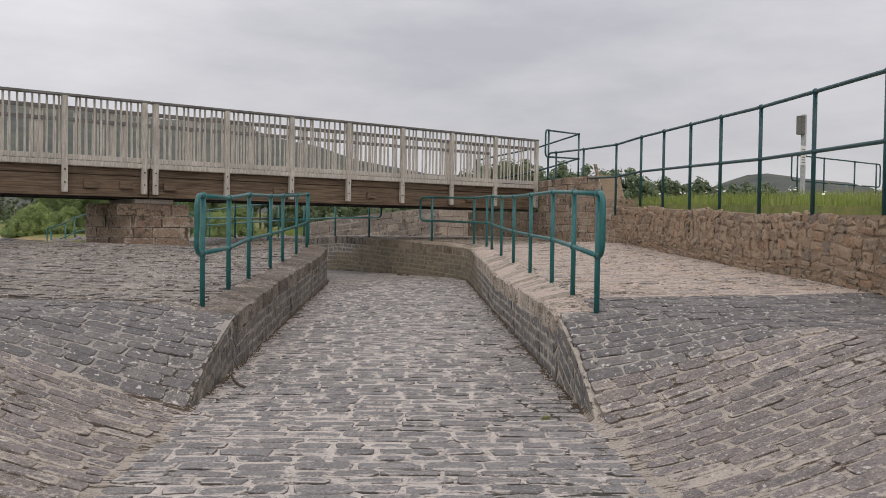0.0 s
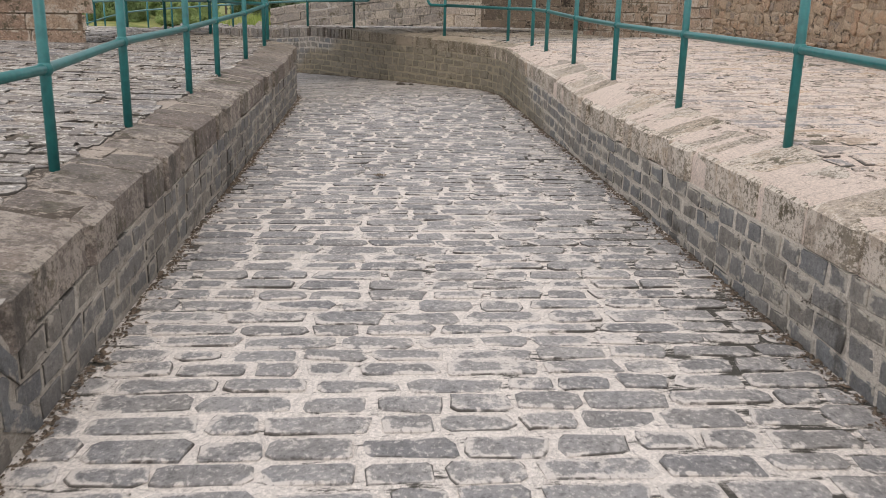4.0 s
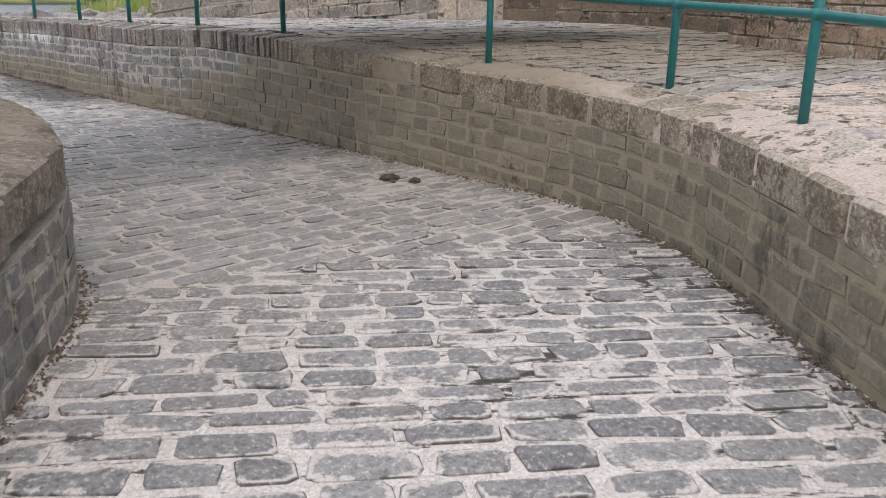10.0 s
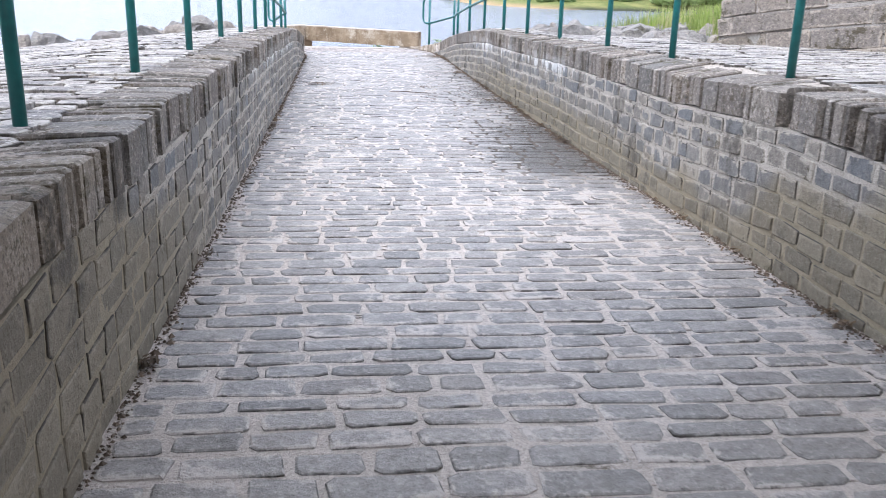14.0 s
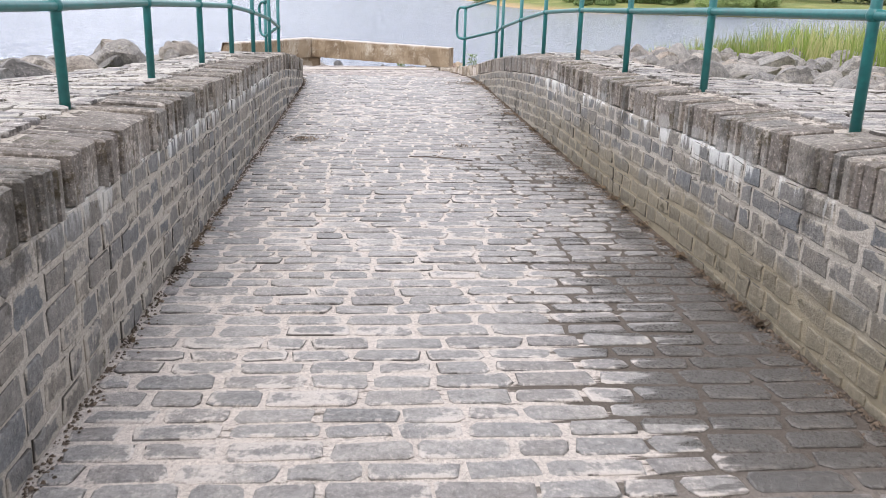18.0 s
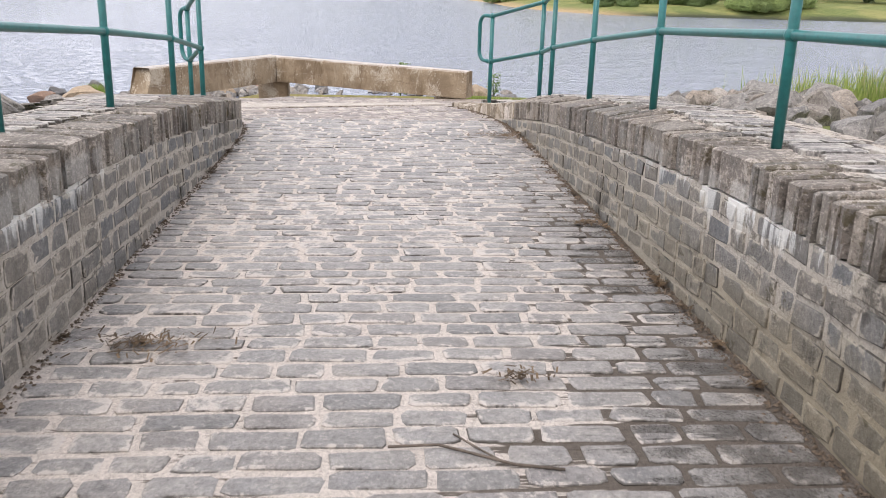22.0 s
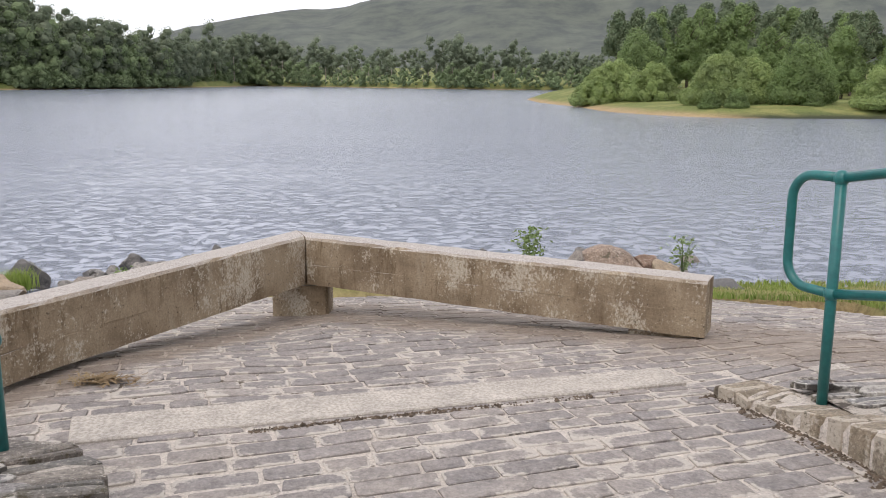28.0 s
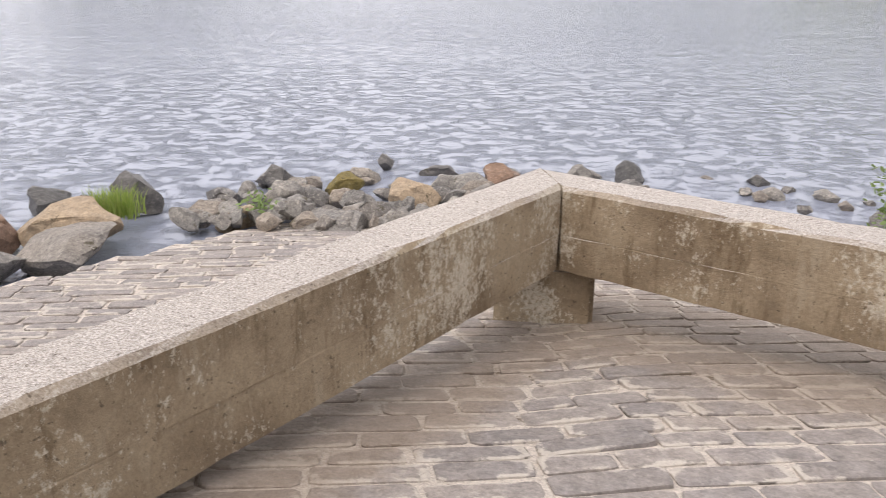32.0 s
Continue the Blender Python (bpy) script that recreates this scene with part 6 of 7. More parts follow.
# ---- grass, flowers and litter ----
def blades(name, label, x, y, z, high, width, mat, lean=0.35):
    n = len(x)
    a = RNG.uniform(0, 2 * np.pi, n)
    h = high * RNG.uniform(0.5, 1.2, n)
    l = h * RNG.uniform(0.05, lean, n)
    b = RNG.uniform(0, 2 * np.pi, n)
    dx, dy = np.cos(a) * width / 2, np.sin(a) * width / 2
    ex, ey = np.cos(b) * l, np.sin(b) * l
    co = np.stack([np.stack([x - dx, y - dy, z - 0.02], 1), np.stack([x + dx, y + dy, z - 0.02], 1),
                   np.stack([x + dx * 0.7 + ex * 0.4, y + dy * 0.7 + ey * 0.4, z + h * 0.6], 1), np.stack([x - dx * 0.7 + ex * 0.4, y - dy * 0.7 + ey * 0.4, z + h * 0.6], 1),
                   np.stack([x + ex, y + ey, z + h], 1)], 1).reshape(-1, 3)
    k = np.arange(n)[:, None] * 5
    loops = np.concatenate([k + 0, k + 1, k + 2, k + 3, k + 3, k + 2, k + 4], 1).ravel()
    starts = np.concatenate([np.arange(n)[:, None] * 7, np.arange(n)[:, None] * 7 + 4], 1).ravel()
    ob = new(name, fast_mesh(name, co, loops, starts, mat))
    return tagged(ob, label, "grass", kind="stuff")


def scatter(n, x0, x1, y0, y1, keep):
    x, y = RNG.uniform(x0, x1, n), RNG.uniform(y0, y1, n)
    k = keep(x, y)
    return x[k], y[k]


def on_bank(x, y):
    edge = np.interp(y, [24, 26.6, 27, 30, 33, 36, 40, 43], [19, 15.1, 14.8, 15.6, 16.0, 16.2, 15.8, 14.4])
    return (x > edge) & (land_height(x, y) > -0.5) & (land_height(x, y) < 6) & (y < 38.5 + RNG.normal(0, 0.6, len(x)))


x, y = scatter(64000, 14, 25, 24, 43, on_bank)
blades("meadow_grass", "tall yellow-green grass on the lake bank", x, y, land_height(x, y), 0.5 + 0 * x, 0.016, M_GRASS)


def on_meadow(x, y):
    s, u = su(x, y)
    return (u < RET_U - 0.35) & (u > -22) & (s > -6) & (s < 19) & (land_height(x, y) > 0.5)


x, y = scatter(90000, 3, 34, -6, 24, on_meadow)
blades("meadow_grass", "meadow grass behind the retaining wall", x, y, land_height(x, y), 0.22 + 0 * x, 0.014, M_GRASS)


def on_shore_grass(x, y):
    return (x > np.interp(y, [40, 42, 42.5, 45], [15.2, 14.0, 12.6, 12.6])) & (y > 41.5) & (y < 44.6)


x, y = scatter(30000, 12.4, 17.5, 41.2, 45, on_shore_grass)
blades("shore_grass", "short yellow-green grass at the lake edge", x, y, np.maximum(land_height(x, y), -0.62), 0.045 + 0 * x, 0.014, M_GRASS, 1.0)


# ---- weeds and litter ----
def weed(label, at, high, leaves, seed):
    """A small leafy weed: a stem with broad leaves."""
    rnd = random.Random(seed)
    root = tagged(empty("weed", at), label, "plant", group="shore weeds")
    for k in range(4):
        a, l = rnd.uniform(0, 6.28), rnd.uniform(0.05, 0.14)
        part("stem", tube_bm([(0, 0, -0.05), (math.cos(a) * l * 0.4, math.sin(a) * l * 0.4, high * 0.5), (math.cos(a) * l, math.sin(a) * l, high * rnd.uniform(0.8, 1.0))], 0.006, 6), M_LEAF, root)
    bm = bmesh.new()
    for k in range(leaves * 4):
        c = Vector((rnd.gauss(0, 0.075), rnd.gauss(0, 0.075), rnd.uniform(0.1, 1.0) * high))
        a = Vector((rnd.gauss(0, 1), rnd.gauss(0, 1), rnd.gauss(0.2, 0.5))).normalized() * rnd.uniform(0.018, 0.036)
        b = a.cross(Vector((rnd.gauss(0, 1), rnd.gauss(0, 1), rnd.gauss(0, 1)))).normalized() * a.length * 0.55
        bm.faces.new([bm.verts.new(c + v) for v in (-a, b * 0.8 - a * 0.2, a * 0.4 + b * 0.7, a, a * 0.4 - b * 0.7, -b * 0.8 - a * 0.2)])
    part("leaves", bm, M_LEAF, root)
    return root


weed("bright green leafy weed behind the concrete beam", (11.52, 44.15, -0.55), 0.62, 90, 1)
weed("small green weed beside the boulder", (13.43, 45.1, -0.62), 0.42, 40, 2)
weed("tuft of green weed on the shore stones", (6.95, 44.5, -0.64), 0.16, 14, 4)


def litter(name, label, cx, cy, r, n, zf, mat, seed):
    rng = np.random.default_rng(seed)
    d = np.abs(rng.normal(0, r, n))
    a = rng.uniform(0, 6.28, n)
    x, y = cx + d * np.cos(a) * 1.6, cy + d * np.sin(a) * 0.8
    z = zf(x, y) + 0.012 + rng.uniform(0, 0.02, n)
    t = rng.uniform(0, 6.28, n)
    l = rng.uniform(0.008, 0.03, n)
    w = rng.uniform(0.002, 0.006, n)
    ca, sa = np.cos(t), np.sin(t)
    co = np.stack([np.stack([x - ca * l - sa * w, y - sa * l + ca * w, z], 1), np.stack([x - ca * l + sa * w, y - sa * l - ca * w, z], 1),
                   np.stack([x + ca * l + sa * w, y + sa * l - ca * w, z + 0.01], 1), np.stack([x + ca * l - sa * w, y + sa * l + ca * w, z + 0.012], 1)], 1).reshape(-1, 3)
    return tagged(new(name, quads_mesh(name, co, np.arange(4 * n).reshape(n, 4), mat, False)), label, "plant litter", kind="stuff")


for i, (cx, cy, r, n) in enumerate(((10.03, 31.28, 0.12, 200), (11.68, 30.9, 0.06, 60), (12.55, 33.4, 0.07, 90), (12.5, 37.1, 0.2, 320), (12.5, 29.3, 0.10, 120), (7.1, 11.0, 0.04, 30))):
    litter("dry_litter", "dry brown plant litter caught on the setts", cx, cy, r, n, z_bed, M_DEAD, 40 + i)
litter("straw_heap", "small heap of pale dry straw beside the concrete beam", 8.73, 39.55, 0.075, 420, z_shore, M_STRAW, 48)
drift = random.Random(12)
for i in range(30):
    litter("foot_litter", "dry litter along the foot of the channel wall", 9.67, drift.uniform(17.5, 37.0), drift.uniform(0.01, 0.03), drift.randint(8, 34), z_bed, M_DEAD, 80 + i)
    litter("foot_litter", "dry litter along the foot of the channel wall", 12.66, drift.uniform(20.0, 37.5), drift.uniform(0.012, 0.035), drift.randint(8, 44), z_bed, M_DEAD, 120 + i)

# two lumps of wet mud by the bend wall
for k, (mx, my, ms) in enumerate(((12.18, 17.64, 0.07), (12.27, 17.45, 0.052), (12.12, 17.53, 0.028))):
    bm = bmesh.new()
    bmesh.ops.create_icosphere(bm, subdivisions=3, radius=1)
    for v in bm.verts:
        v.co *= 1 + 0.35 * noise.noise(v.co * 2.5 + Vector((k * 3, 0, 0))) + 0.12 * noise.noise(v.co * 7)
    bmesh.ops.transform(bm, matrix=pose(mx, my, float(z_bed(np.array([mx]), np.array([my]))[0]) + 0.015, 0, 0, 40 * k) @ Matrix.Diagonal((ms * 1.15, ms * 0.85, ms * 0.4, 1)), verts=bm.verts)
    tagged(part("mud_lump", bm, M_MUD), "dark wet lump of mud on the setts", "mud", group="mud lumps")


# crumbs of soil and grit swept against the wall feet
def grit(name, label, line, sign, a, b, count, spread, seed):
    rng = np.random.default_rng(seed)
    st, lx, ly, nx, ny = wall_line(line, None, None, sign)
    t = rng.uniform(a, b, count)
    d = np.abs(rng.normal(0, spread, count)) + 0.012
    x, y = np.interp(t, st, lx) + np.interp(t, st, nx) * d, np.interp(t, st, ly) + np.interp(t, st, ny) * d
    z = z_bed(x, y) + 0.002
    r = rng.uniform(0.003, 0.012, count) * np.where(rng.random(count) < 0.05, 1.8, 1.0)
    base = np.array([(1, 0, 0), (0, 1, 0), (-1, 0, 0), (0, -1, 0), (0, 0, 0.8)])
    v = base[None] * r[:, None, None] * rng.uniform(0.6, 1.4, (count, 5, 1))
    ang = rng.uniform(0, 6.28, count)[:, None]
    vx = v[..., 0] * np.cos(ang) - v[..., 1] * np.sin(ang) + x[:, None]
    vy = v[..., 0] * np.sin(ang) + v[..., 1] * np.cos(ang) + y[:, None]
    co = np.stack([vx, vy, v[..., 2] + z[:, None]], 2).reshape(-1, 3)
    k = np.arange(count)[:, None, None] * 5
    tris = (np.array([(0, 1, 4), (1, 2, 4), (2, 3, 4), (3, 0, 4)])[None] + k).reshape(-1, 3)
    return tagged(new(name, quads_mesh(name, co, tris, M_SOIL, False)), label, "grit", kind="stuff")


grit("foot_grit", "brown grit and soil along the foot of the channel wall", LEFT_LINE, -1, 0.5, 12.5, 2600, 0.035, 5)
grit("foot_grit", "brown grit and soil along the foot of the channel wall", LEFT_LINE, -1, 12.5, 34.5, 3000, 0.03, 6)
grit("foot_grit", "brown grit and soil along the foot of the channel wall", RIGHT_LINE, 1, 0.5, 14.0, 3600, 0.05, 7)
grit("foot_grit", "dark damp grit along the foot of the channel wall", RIGHT_LINE, 1, 14.0, 36.3, 5200, 0.05, 8)
grit("foot_grit", "brown soil washed against the foot of the wall end", RIGHT_LINE, 1, 35.4, 38.7, 1500, 0.045, 10)
# crumbs added to draw the dark gap below the sill's near edge
grit("sill_grit", "dark crumbs added for the gap line along the edge of the concrete sill", [(9.7, 38.89), (10.7, 39.22), (11.6, 39.51)], -1, 0.0, 2.0, 700, 0.02, 9)


def twig(label, pts, r):
    tagged(part("twig", tube_bm(pts, r, 6), M_BARK), label, "twig", group="twigs on the setts")


def bed_at(x, y):
    return float(z_bed(np.array([float(x)]), np.array([float(y)]))[0])


twig("curved dry stick lying at the wall foot", [(x, y, bed_at(x, y) + 0.018) for x, y in ((3.34, 7.58), (3.29, 7.42), (3.25, 7.26), (3.22, 7.13), (3.22, 7.02))], 0.011)
twig("bent dry brown twig lying on the setts", [(x, y, bed_at(x, y) + 0.016) for x, y in ((11.12, 30.33), (11.3, 30.34), (11.41, 30.28), (11.55, 30.2), (11.72, 30.16))], 0.0055)
twig("short dry twig lying on the setts", [(x, y, bed_at(x, y) + 0.014) for x, y in ((11.36, 30.42), (11.45, 30.3), (11.50, 30.24))], 0.004)

# grass tuft between the shore boulders
tx, ty = 5.85 + RNG.normal(0, 0.09, 500), 44.25 + RNG.normal(0, 0.08, 500)
blades("grass_tuft", "yellow-green grass tuft between the shore boulders", tx, ty, np.full(500, -0.64), 0.20 + 0 * tx, 0.009, M_GRASS, 0.6)


tx, ty = 4.62 + RNG.normal(0, 0.022, 70), 4.72 + RNG.normal(0, 0.012, 70)
blades("grass_tuft", "tiny yellow-green grass tuft in a joint of the setts", tx, ty, np.full(70, 0.04), 0.035 + 0 * tx, 0.006, M_GRASS, 0.8)

# white daisies in the meadow grass
fx, fy = scatter(5200, 6, 30, -2, 22, on_meadow)
keep = np.sin(fx * 0.9 + 1.0) * np.sin(fy * 0.7) + RNG.normal(0, 0.35, len(fx)) > 0.45
fx, fy = fx[keep], fy[keep]
fz = land_height(fx, fy) + RNG.uniform(0.14, 0.30, len(fx))
fa = np.linspace(0, 2 * np.pi, 7)[:-1]
fr = RNG.uniform(0.016, 0.03, len(fx))
tip = RNG.normal(0, 0.35, (len(fx), 2))
px_, py_ = np.cos(fa)[None] * fr[:, None], np.sin(fa)[None] * fr[:, None]
co = np.stack([fx[:, None] + px_, fy[:, None] + py_, fz[:, None] + px_ * tip[:, :1] + py_ * tip[:, 1:]], 2).reshape(-1, 3)
daisies = new("daisies", quads_mesh("daisies", co, np.arange(6 * len(fx)).reshape(-1, 6), M_PETAL, False))
tagged(daisies, "white daisy heads scattered in the meadow grass", "flowers", kind="stuff")


# ---- trees ----
ball = bmesh.new()
bmesh.ops.create_icosphere(ball, subdivisions=2, radius=1.0)
BALL_CO = np.array([v.co[:] for v in ball.verts])
BALL_TRI = np.array([[v.index for v in f.verts] for f in ball.faces])
ball.free()


def crown_mesh(name, blobs, leaf, per, mat, seed, core=0.5, stray=0.55):
    """Leaves over the uneven skins of many rounded clumps, each with a dense leafy heart."""
    rng = np.random.default_rng(seed)
    cs, ns, hearts = [], [], []
    for bx, by, bz, r, sq in blobs:
        n = int(per * r * r)
        d = rng.normal(0, 1, (n, 3))
        d /= np.linalg.norm(d, axis=1)[:, None]
        skin, bumps = np.ones(n), np.ones(len(BALL_CO))
        for octave in range(3):
            k = rng.normal(0, 1.6 * 2.1 ** octave, (4, 3))
            turn = rng.uniform(0, 6.28, 4)
            skin += 0.16 / 1.6 ** octave * np.sin(d @ k.T + turn).sum(1) * 0.5
            bumps += 0.16 / 1.6 ** octave * np.sin(BALL_CO @ k.T + turn).sum(1) * 0.5
        rad = r * skin * rng.uniform(0.5, 1.05, n) ** 0.35
        at, squash = np.array([bx, by, bz]), np.array([1, 1, sq])
        cs.append(d * rad[:, None] * squash + at)
        ns.append(d)
        hearts.append(BALL_CO * (core * r * bumps)[:, None] * squash + at)
    c, out = np.concatenate(cs), np.concatenate(ns)
    n = len(c)
    # leaves lie roughly along the skin, as they do towards the light
    up = out + np.array([0, 0, 0.4]) + rng.normal(0, stray, (n, 3))
    a = np.cross(up, rng.normal(0, 1, (n, 3)))
    a /= np.linalg.norm(a, axis=1)[:, None]
    b = np.cross(up, a)
    b /= np.linalg.norm(b, axis=1)[:, None]
    s = leaf * rng.uniform(0.5, 1.3, n)[:, None]
    co = np.stack([c - a * s, c + b * s * 0.6, c + a * s, c - b * s * 0.6], 1).reshape(-1, 3)
    m = len(hearts)
    tris = (BALL_TRI[None] + len(BALL_CO) * np.arange(m)[:, None, None]).reshape(-1, 3) + 4 * n
    loops = np.concatenate([np.arange(4 * n), tris.ravel()])
    starts = np.concatenate([4 * np.arange(n), 4 * n + 3 * np.arange(len(tris))])
    return fast_mesh(name, np.concatenate([co] + hearts), loops, starts, mat, False)


def trunk_bm(h, r, limbs, seed):
    rnd = random.Random(seed)
    bm = bmesh.new()

    def limb(p, q, r0, r1):
        p, q = Vector(p), Vector(q)
        t = (q - p).normalized()
        s = t.cross(Vector((0.3, 0.9, 0.2))).normalized()
        o = t.cross(s)
        mid = (p + q) / 2 + Vector((rnd.uniform(-1, 1), rnd.uniform(-1, 1), 0)) * (q - p).length * 0.06
        rings = []
        for c, rr in ((p, r0), (mid, (r0 + r1) / 2), (q, r1)):
            rings.append([bm.verts.new(c + (s * math.cos(k * math.pi / 4) + o * math.sin(k * math.pi / 4)) * rr) for k in range(8)])
        for i in range(2):
            for k in range(8):
                bm.faces.new((rings[i][k], rings[i][(k + 1) % 8], rings[i + 1][(k + 1) % 8], rings[i + 1][k])).smooth = True
        bm.faces.new(rings[2])

    limb((0, 0, -0.3), (rnd.uniform(-0.2, 0.2), rnd.uniform(-0.2, 0.2), h), r, r * 0.35)
    for k in range(limbs):
        z = h * rnd.uniform(0.4, 0.95)
        a = rnd.uniform(0, 6.28)
        l = h * rnd.uniform(0.2, 0.4)
        limb((0, 0, z), (math.cos(a) * l, math.sin(a) * l, z + l * 0.6), r * 0.4, r * 0.08)
    return bm


def tree(label, height, spread, mat, seed, leaf=0.30, per=60, pine=False):
    rnd = random.Random(seed)
    root = tagged(empty("tree"), label, "tree", group="trees on the wooded point")
    part("trunk", trunk_bm(height * 0.75, height * 0.022, 9, seed), M_BARK, root)
    blobs = []
    count = 44
    for k in range(count):
        f = k / (count - 1)
        if pine:
            z = height * (0.5 + 0.5 * f)
            r = spread * rnd.uniform(0.13, 0.30) * (1.15 - 0.6 * f)
            o = spread * rnd.uniform(0.25, 0.58) * (1 - f * 0.75)
        else:
            z = height * (0.18 + 0.74 * f)
            r = spread * rnd.uniform(0.13, 0.31) * (1.0 - 0.5 * max(0, f - 0.45))
            o = spread * rnd.uniform(0.15, 0.66) * math.sin(math.pi * min(1, 0.25 + 0.72 * f))
        a = k * 2.4 + rnd.uniform(-0.5, 0.5)
        blobs.append((math.cos(a) * o, math.sin(a) * o, z, r, rnd.uniform(0.8, 1.25)))
    crown = new("crown", crown_mesh("crown", blobs, leaf, per, mat, seed))
    crown.parent = root
    return root


def plant_all(root, places, seed):
    rnd = random.Random(seed)
    for k, (x, y, s) in enumerate(places):
        z = float(land_height(np.array([x]), np.array([y]))[0])
        m = pose(x, y, max(z, -0.6) - 0.1, 0, 0, rnd.uniform(0, 360)) @ Matrix.Scale(s, 4)
        if k == 0:
            root.matrix_basis = m
        else:
            ob = copy_thing(root, Matrix.Identity(4))
            ob.matrix_basis = m


def low_bush(label, height, spread, mat, seed, leaf, per):
    """A rounded bush, leafy down to the ground."""
    rnd = random.Random(seed)
    root = tagged(empty("bush"), label, "bush", group="bushes on the grassy point")
    part("trunk", trunk_bm(height * 0.6, height * 0.03, 8, seed), M_BARK, root)
    blobs = [(0, 0, height * 0.4, height * 0.42, 1.0)]
    for k in range(42):
        a = k * 2.4 + rnd.uniform(-0.4, 0.4)
        f = (k + 0.5) / 42
        z = height * (0.16 + 0.66 * f + rnd.uniform(-0.07, 0.07))
        o = spread * 0.60 * math.sqrt(max(0.02, 1 - (1.05 * f) ** 2)) * rnd.uniform(0.75, 1.1)
        blobs.append((math.cos(a) * o, math.sin(a) * o, z, height * rnd.uniform(0.09, 0.20), rnd.uniform(0.85, 1.3)))
    for k in range(10):
        a = k * 0.628
        blobs.append((math.cos(a) * spread * 0.62, math.sin(a) * spread * 0.62, height * 0.16, height * 0.2, 0.8))
    crown = new("crown", crown_mesh("crown", blobs, leaf, per, mat, seed))
    crown.parent = root
    return root


bush = low_bush("rounded light green willow bush on the grassy point", 4.0, 3.6, M_LIGHTLEAF, 1, 0.075, 1250)
plant_all(bush, [(25.3, 119, 1.0), (23.6, 117.5, 0.72), (28.8, 115, 0.9), (31.0, 102, 1.02), (33.6, 103, 0.95), (40.5, 96, 0.8), (27, 122, 1.0), (43.5, 98, 0.9)], 1)
small = low_bush("small dark green bush at the edge of the grass", 1.5, 1.0, M_LEAF, 5, 0.05, 3000)
plant_all(small, [(29.0, 98, 0.9), (30.8, 97.5, 1.0), (36.5, 98, 0.8)], 5)
tall_bush = low_bush("tall pointed willow bush on the grassy point", 5.0, 2.6, M_LEAF, 6, 0.08, 1000)
plant_all(tall_bush, [(36.2, 100, 0.95), (38.0, 103, 0.85), (30.0, 127, 1.3), (46, 104, 1.0)], 6)
broad = tree("tall broadleaf tree with a dense green crown", 8.8, 4.2, M_LEAF, 2, 0.125, 480)
plant_all(broad, [(34, 139, 1.0), (39, 137, 1.05), (43, 136, 1.1), (48, 134, 1.05), (53, 131, 0.98), (58, 129, 0.95), (41.5, 122, 0.8), (47, 118, 0.8), (52, 116, 0.8), (36, 131, 0.9)], 2)
pine = tree("dark pine standing behind the broadleaf trees", 9.0, 3.4, M_PINE, 3, 0.13, 480, True)
plant_all(pine, [(31, 145, 0.98), (33.5, 146, 1.02), (36, 144, 1.02), (38.5, 146, 1.08), (41, 143, 1.08), (44, 144, 1.15), (46.5, 143, 1.1), (49.5, 142, 1.05), (52.5, 140, 1.0), (55, 138, 0.95), (58, 137, 0.95), (61, 136, 0.95), (64, 134, 0.95), (47, 128, 0.9), (43, 127, 0.9), (51, 125, 0.9), (56, 121, 0.9), (33, 136, 0.85)], 3)


def woods(name, label, spots, height, spread, mat, seed, leaf, per, clumps=11, low=0.12):
    """Far woodland as one mass of leaves over many trunks."""
    rng = np.random.default_rng(seed)
    blobs = []
    for x, y, z, k in spots:
        h = height * k * rng.uniform(0.8, 1.2)
        w = spread * k * rng.uniform(0.8, 1.2)
        for j in range(clumps):
            f = (j + 0.5) / clumps
            o = w * 0.5 * math.sqrt(1.02 - (1.9 * abs(f - 0.42)) ** 2 if abs(f - 0.42) < 0.5 else 0.06) * rng.uniform(0.5, 1.1)
            a = 2.4 * j + rng.uniform(-0.5, 0.5)
            blobs.append((x + math.cos(a) * o, y + math.sin(a) * o, z + h * (low + (0.97 - low) * f), w * rng.uniform(0.17, 0.31), rng.uniform(0.8, 1.15)))
    ob = new(name, crown_mesh(name, blobs, leaf, per, mat, seed, 0.6, 0.4))
    return tagged(ob, label, "woodland", kind="stuff")


def trunks(name, label, spots, height, seed):
    rng = np.random.default_rng(seed)
    co, quads = [], []
    for x, y, z, k in spots:
        r = 0.18 * k
        for a in (0.3, 1.9):
            i = len(co)
            ca, sa = math.cos(a) * r, math.sin(a) * r
            h = height * k * rng.uniform(0.7, 0.9)
            co += [(x - ca, y - sa, z - 1), (x + ca, y + sa, z - 1), (x + ca * 0.5, y + sa * 0.5, z + h), (x - ca * 0.5, y - sa * 0.5, z + h)]
            quads.append((i, i + 1, i + 2, i + 3))
    return tagged(new(name, quads_mesh(name, co, quads, M_PALEBARK, False)), label, "tree trunks", kind="stuff")


def strip(n, line, depth, seed, size=(0.8, 1.2)):
    rng = np.random.default_rng(seed)
    p = np.array(line, float)
    t = np.linspace(0, len(p) - 1, n) + rng.uniform(-0.02, 0.02, n)
    x = np.interp(t, np.arange(len(p)), p[:, 0]) + rng.normal(0, 2, n)
    y = np.interp(t, np.arange(len(p)), p[:, 1]) + rng.uniform(0, depth, n)
    z = land_height(x, y)
    return [(a, b, max(c, -0.5), k) for a, b, c, k in zip(x, y, z, rng.uniform(*size, n))]


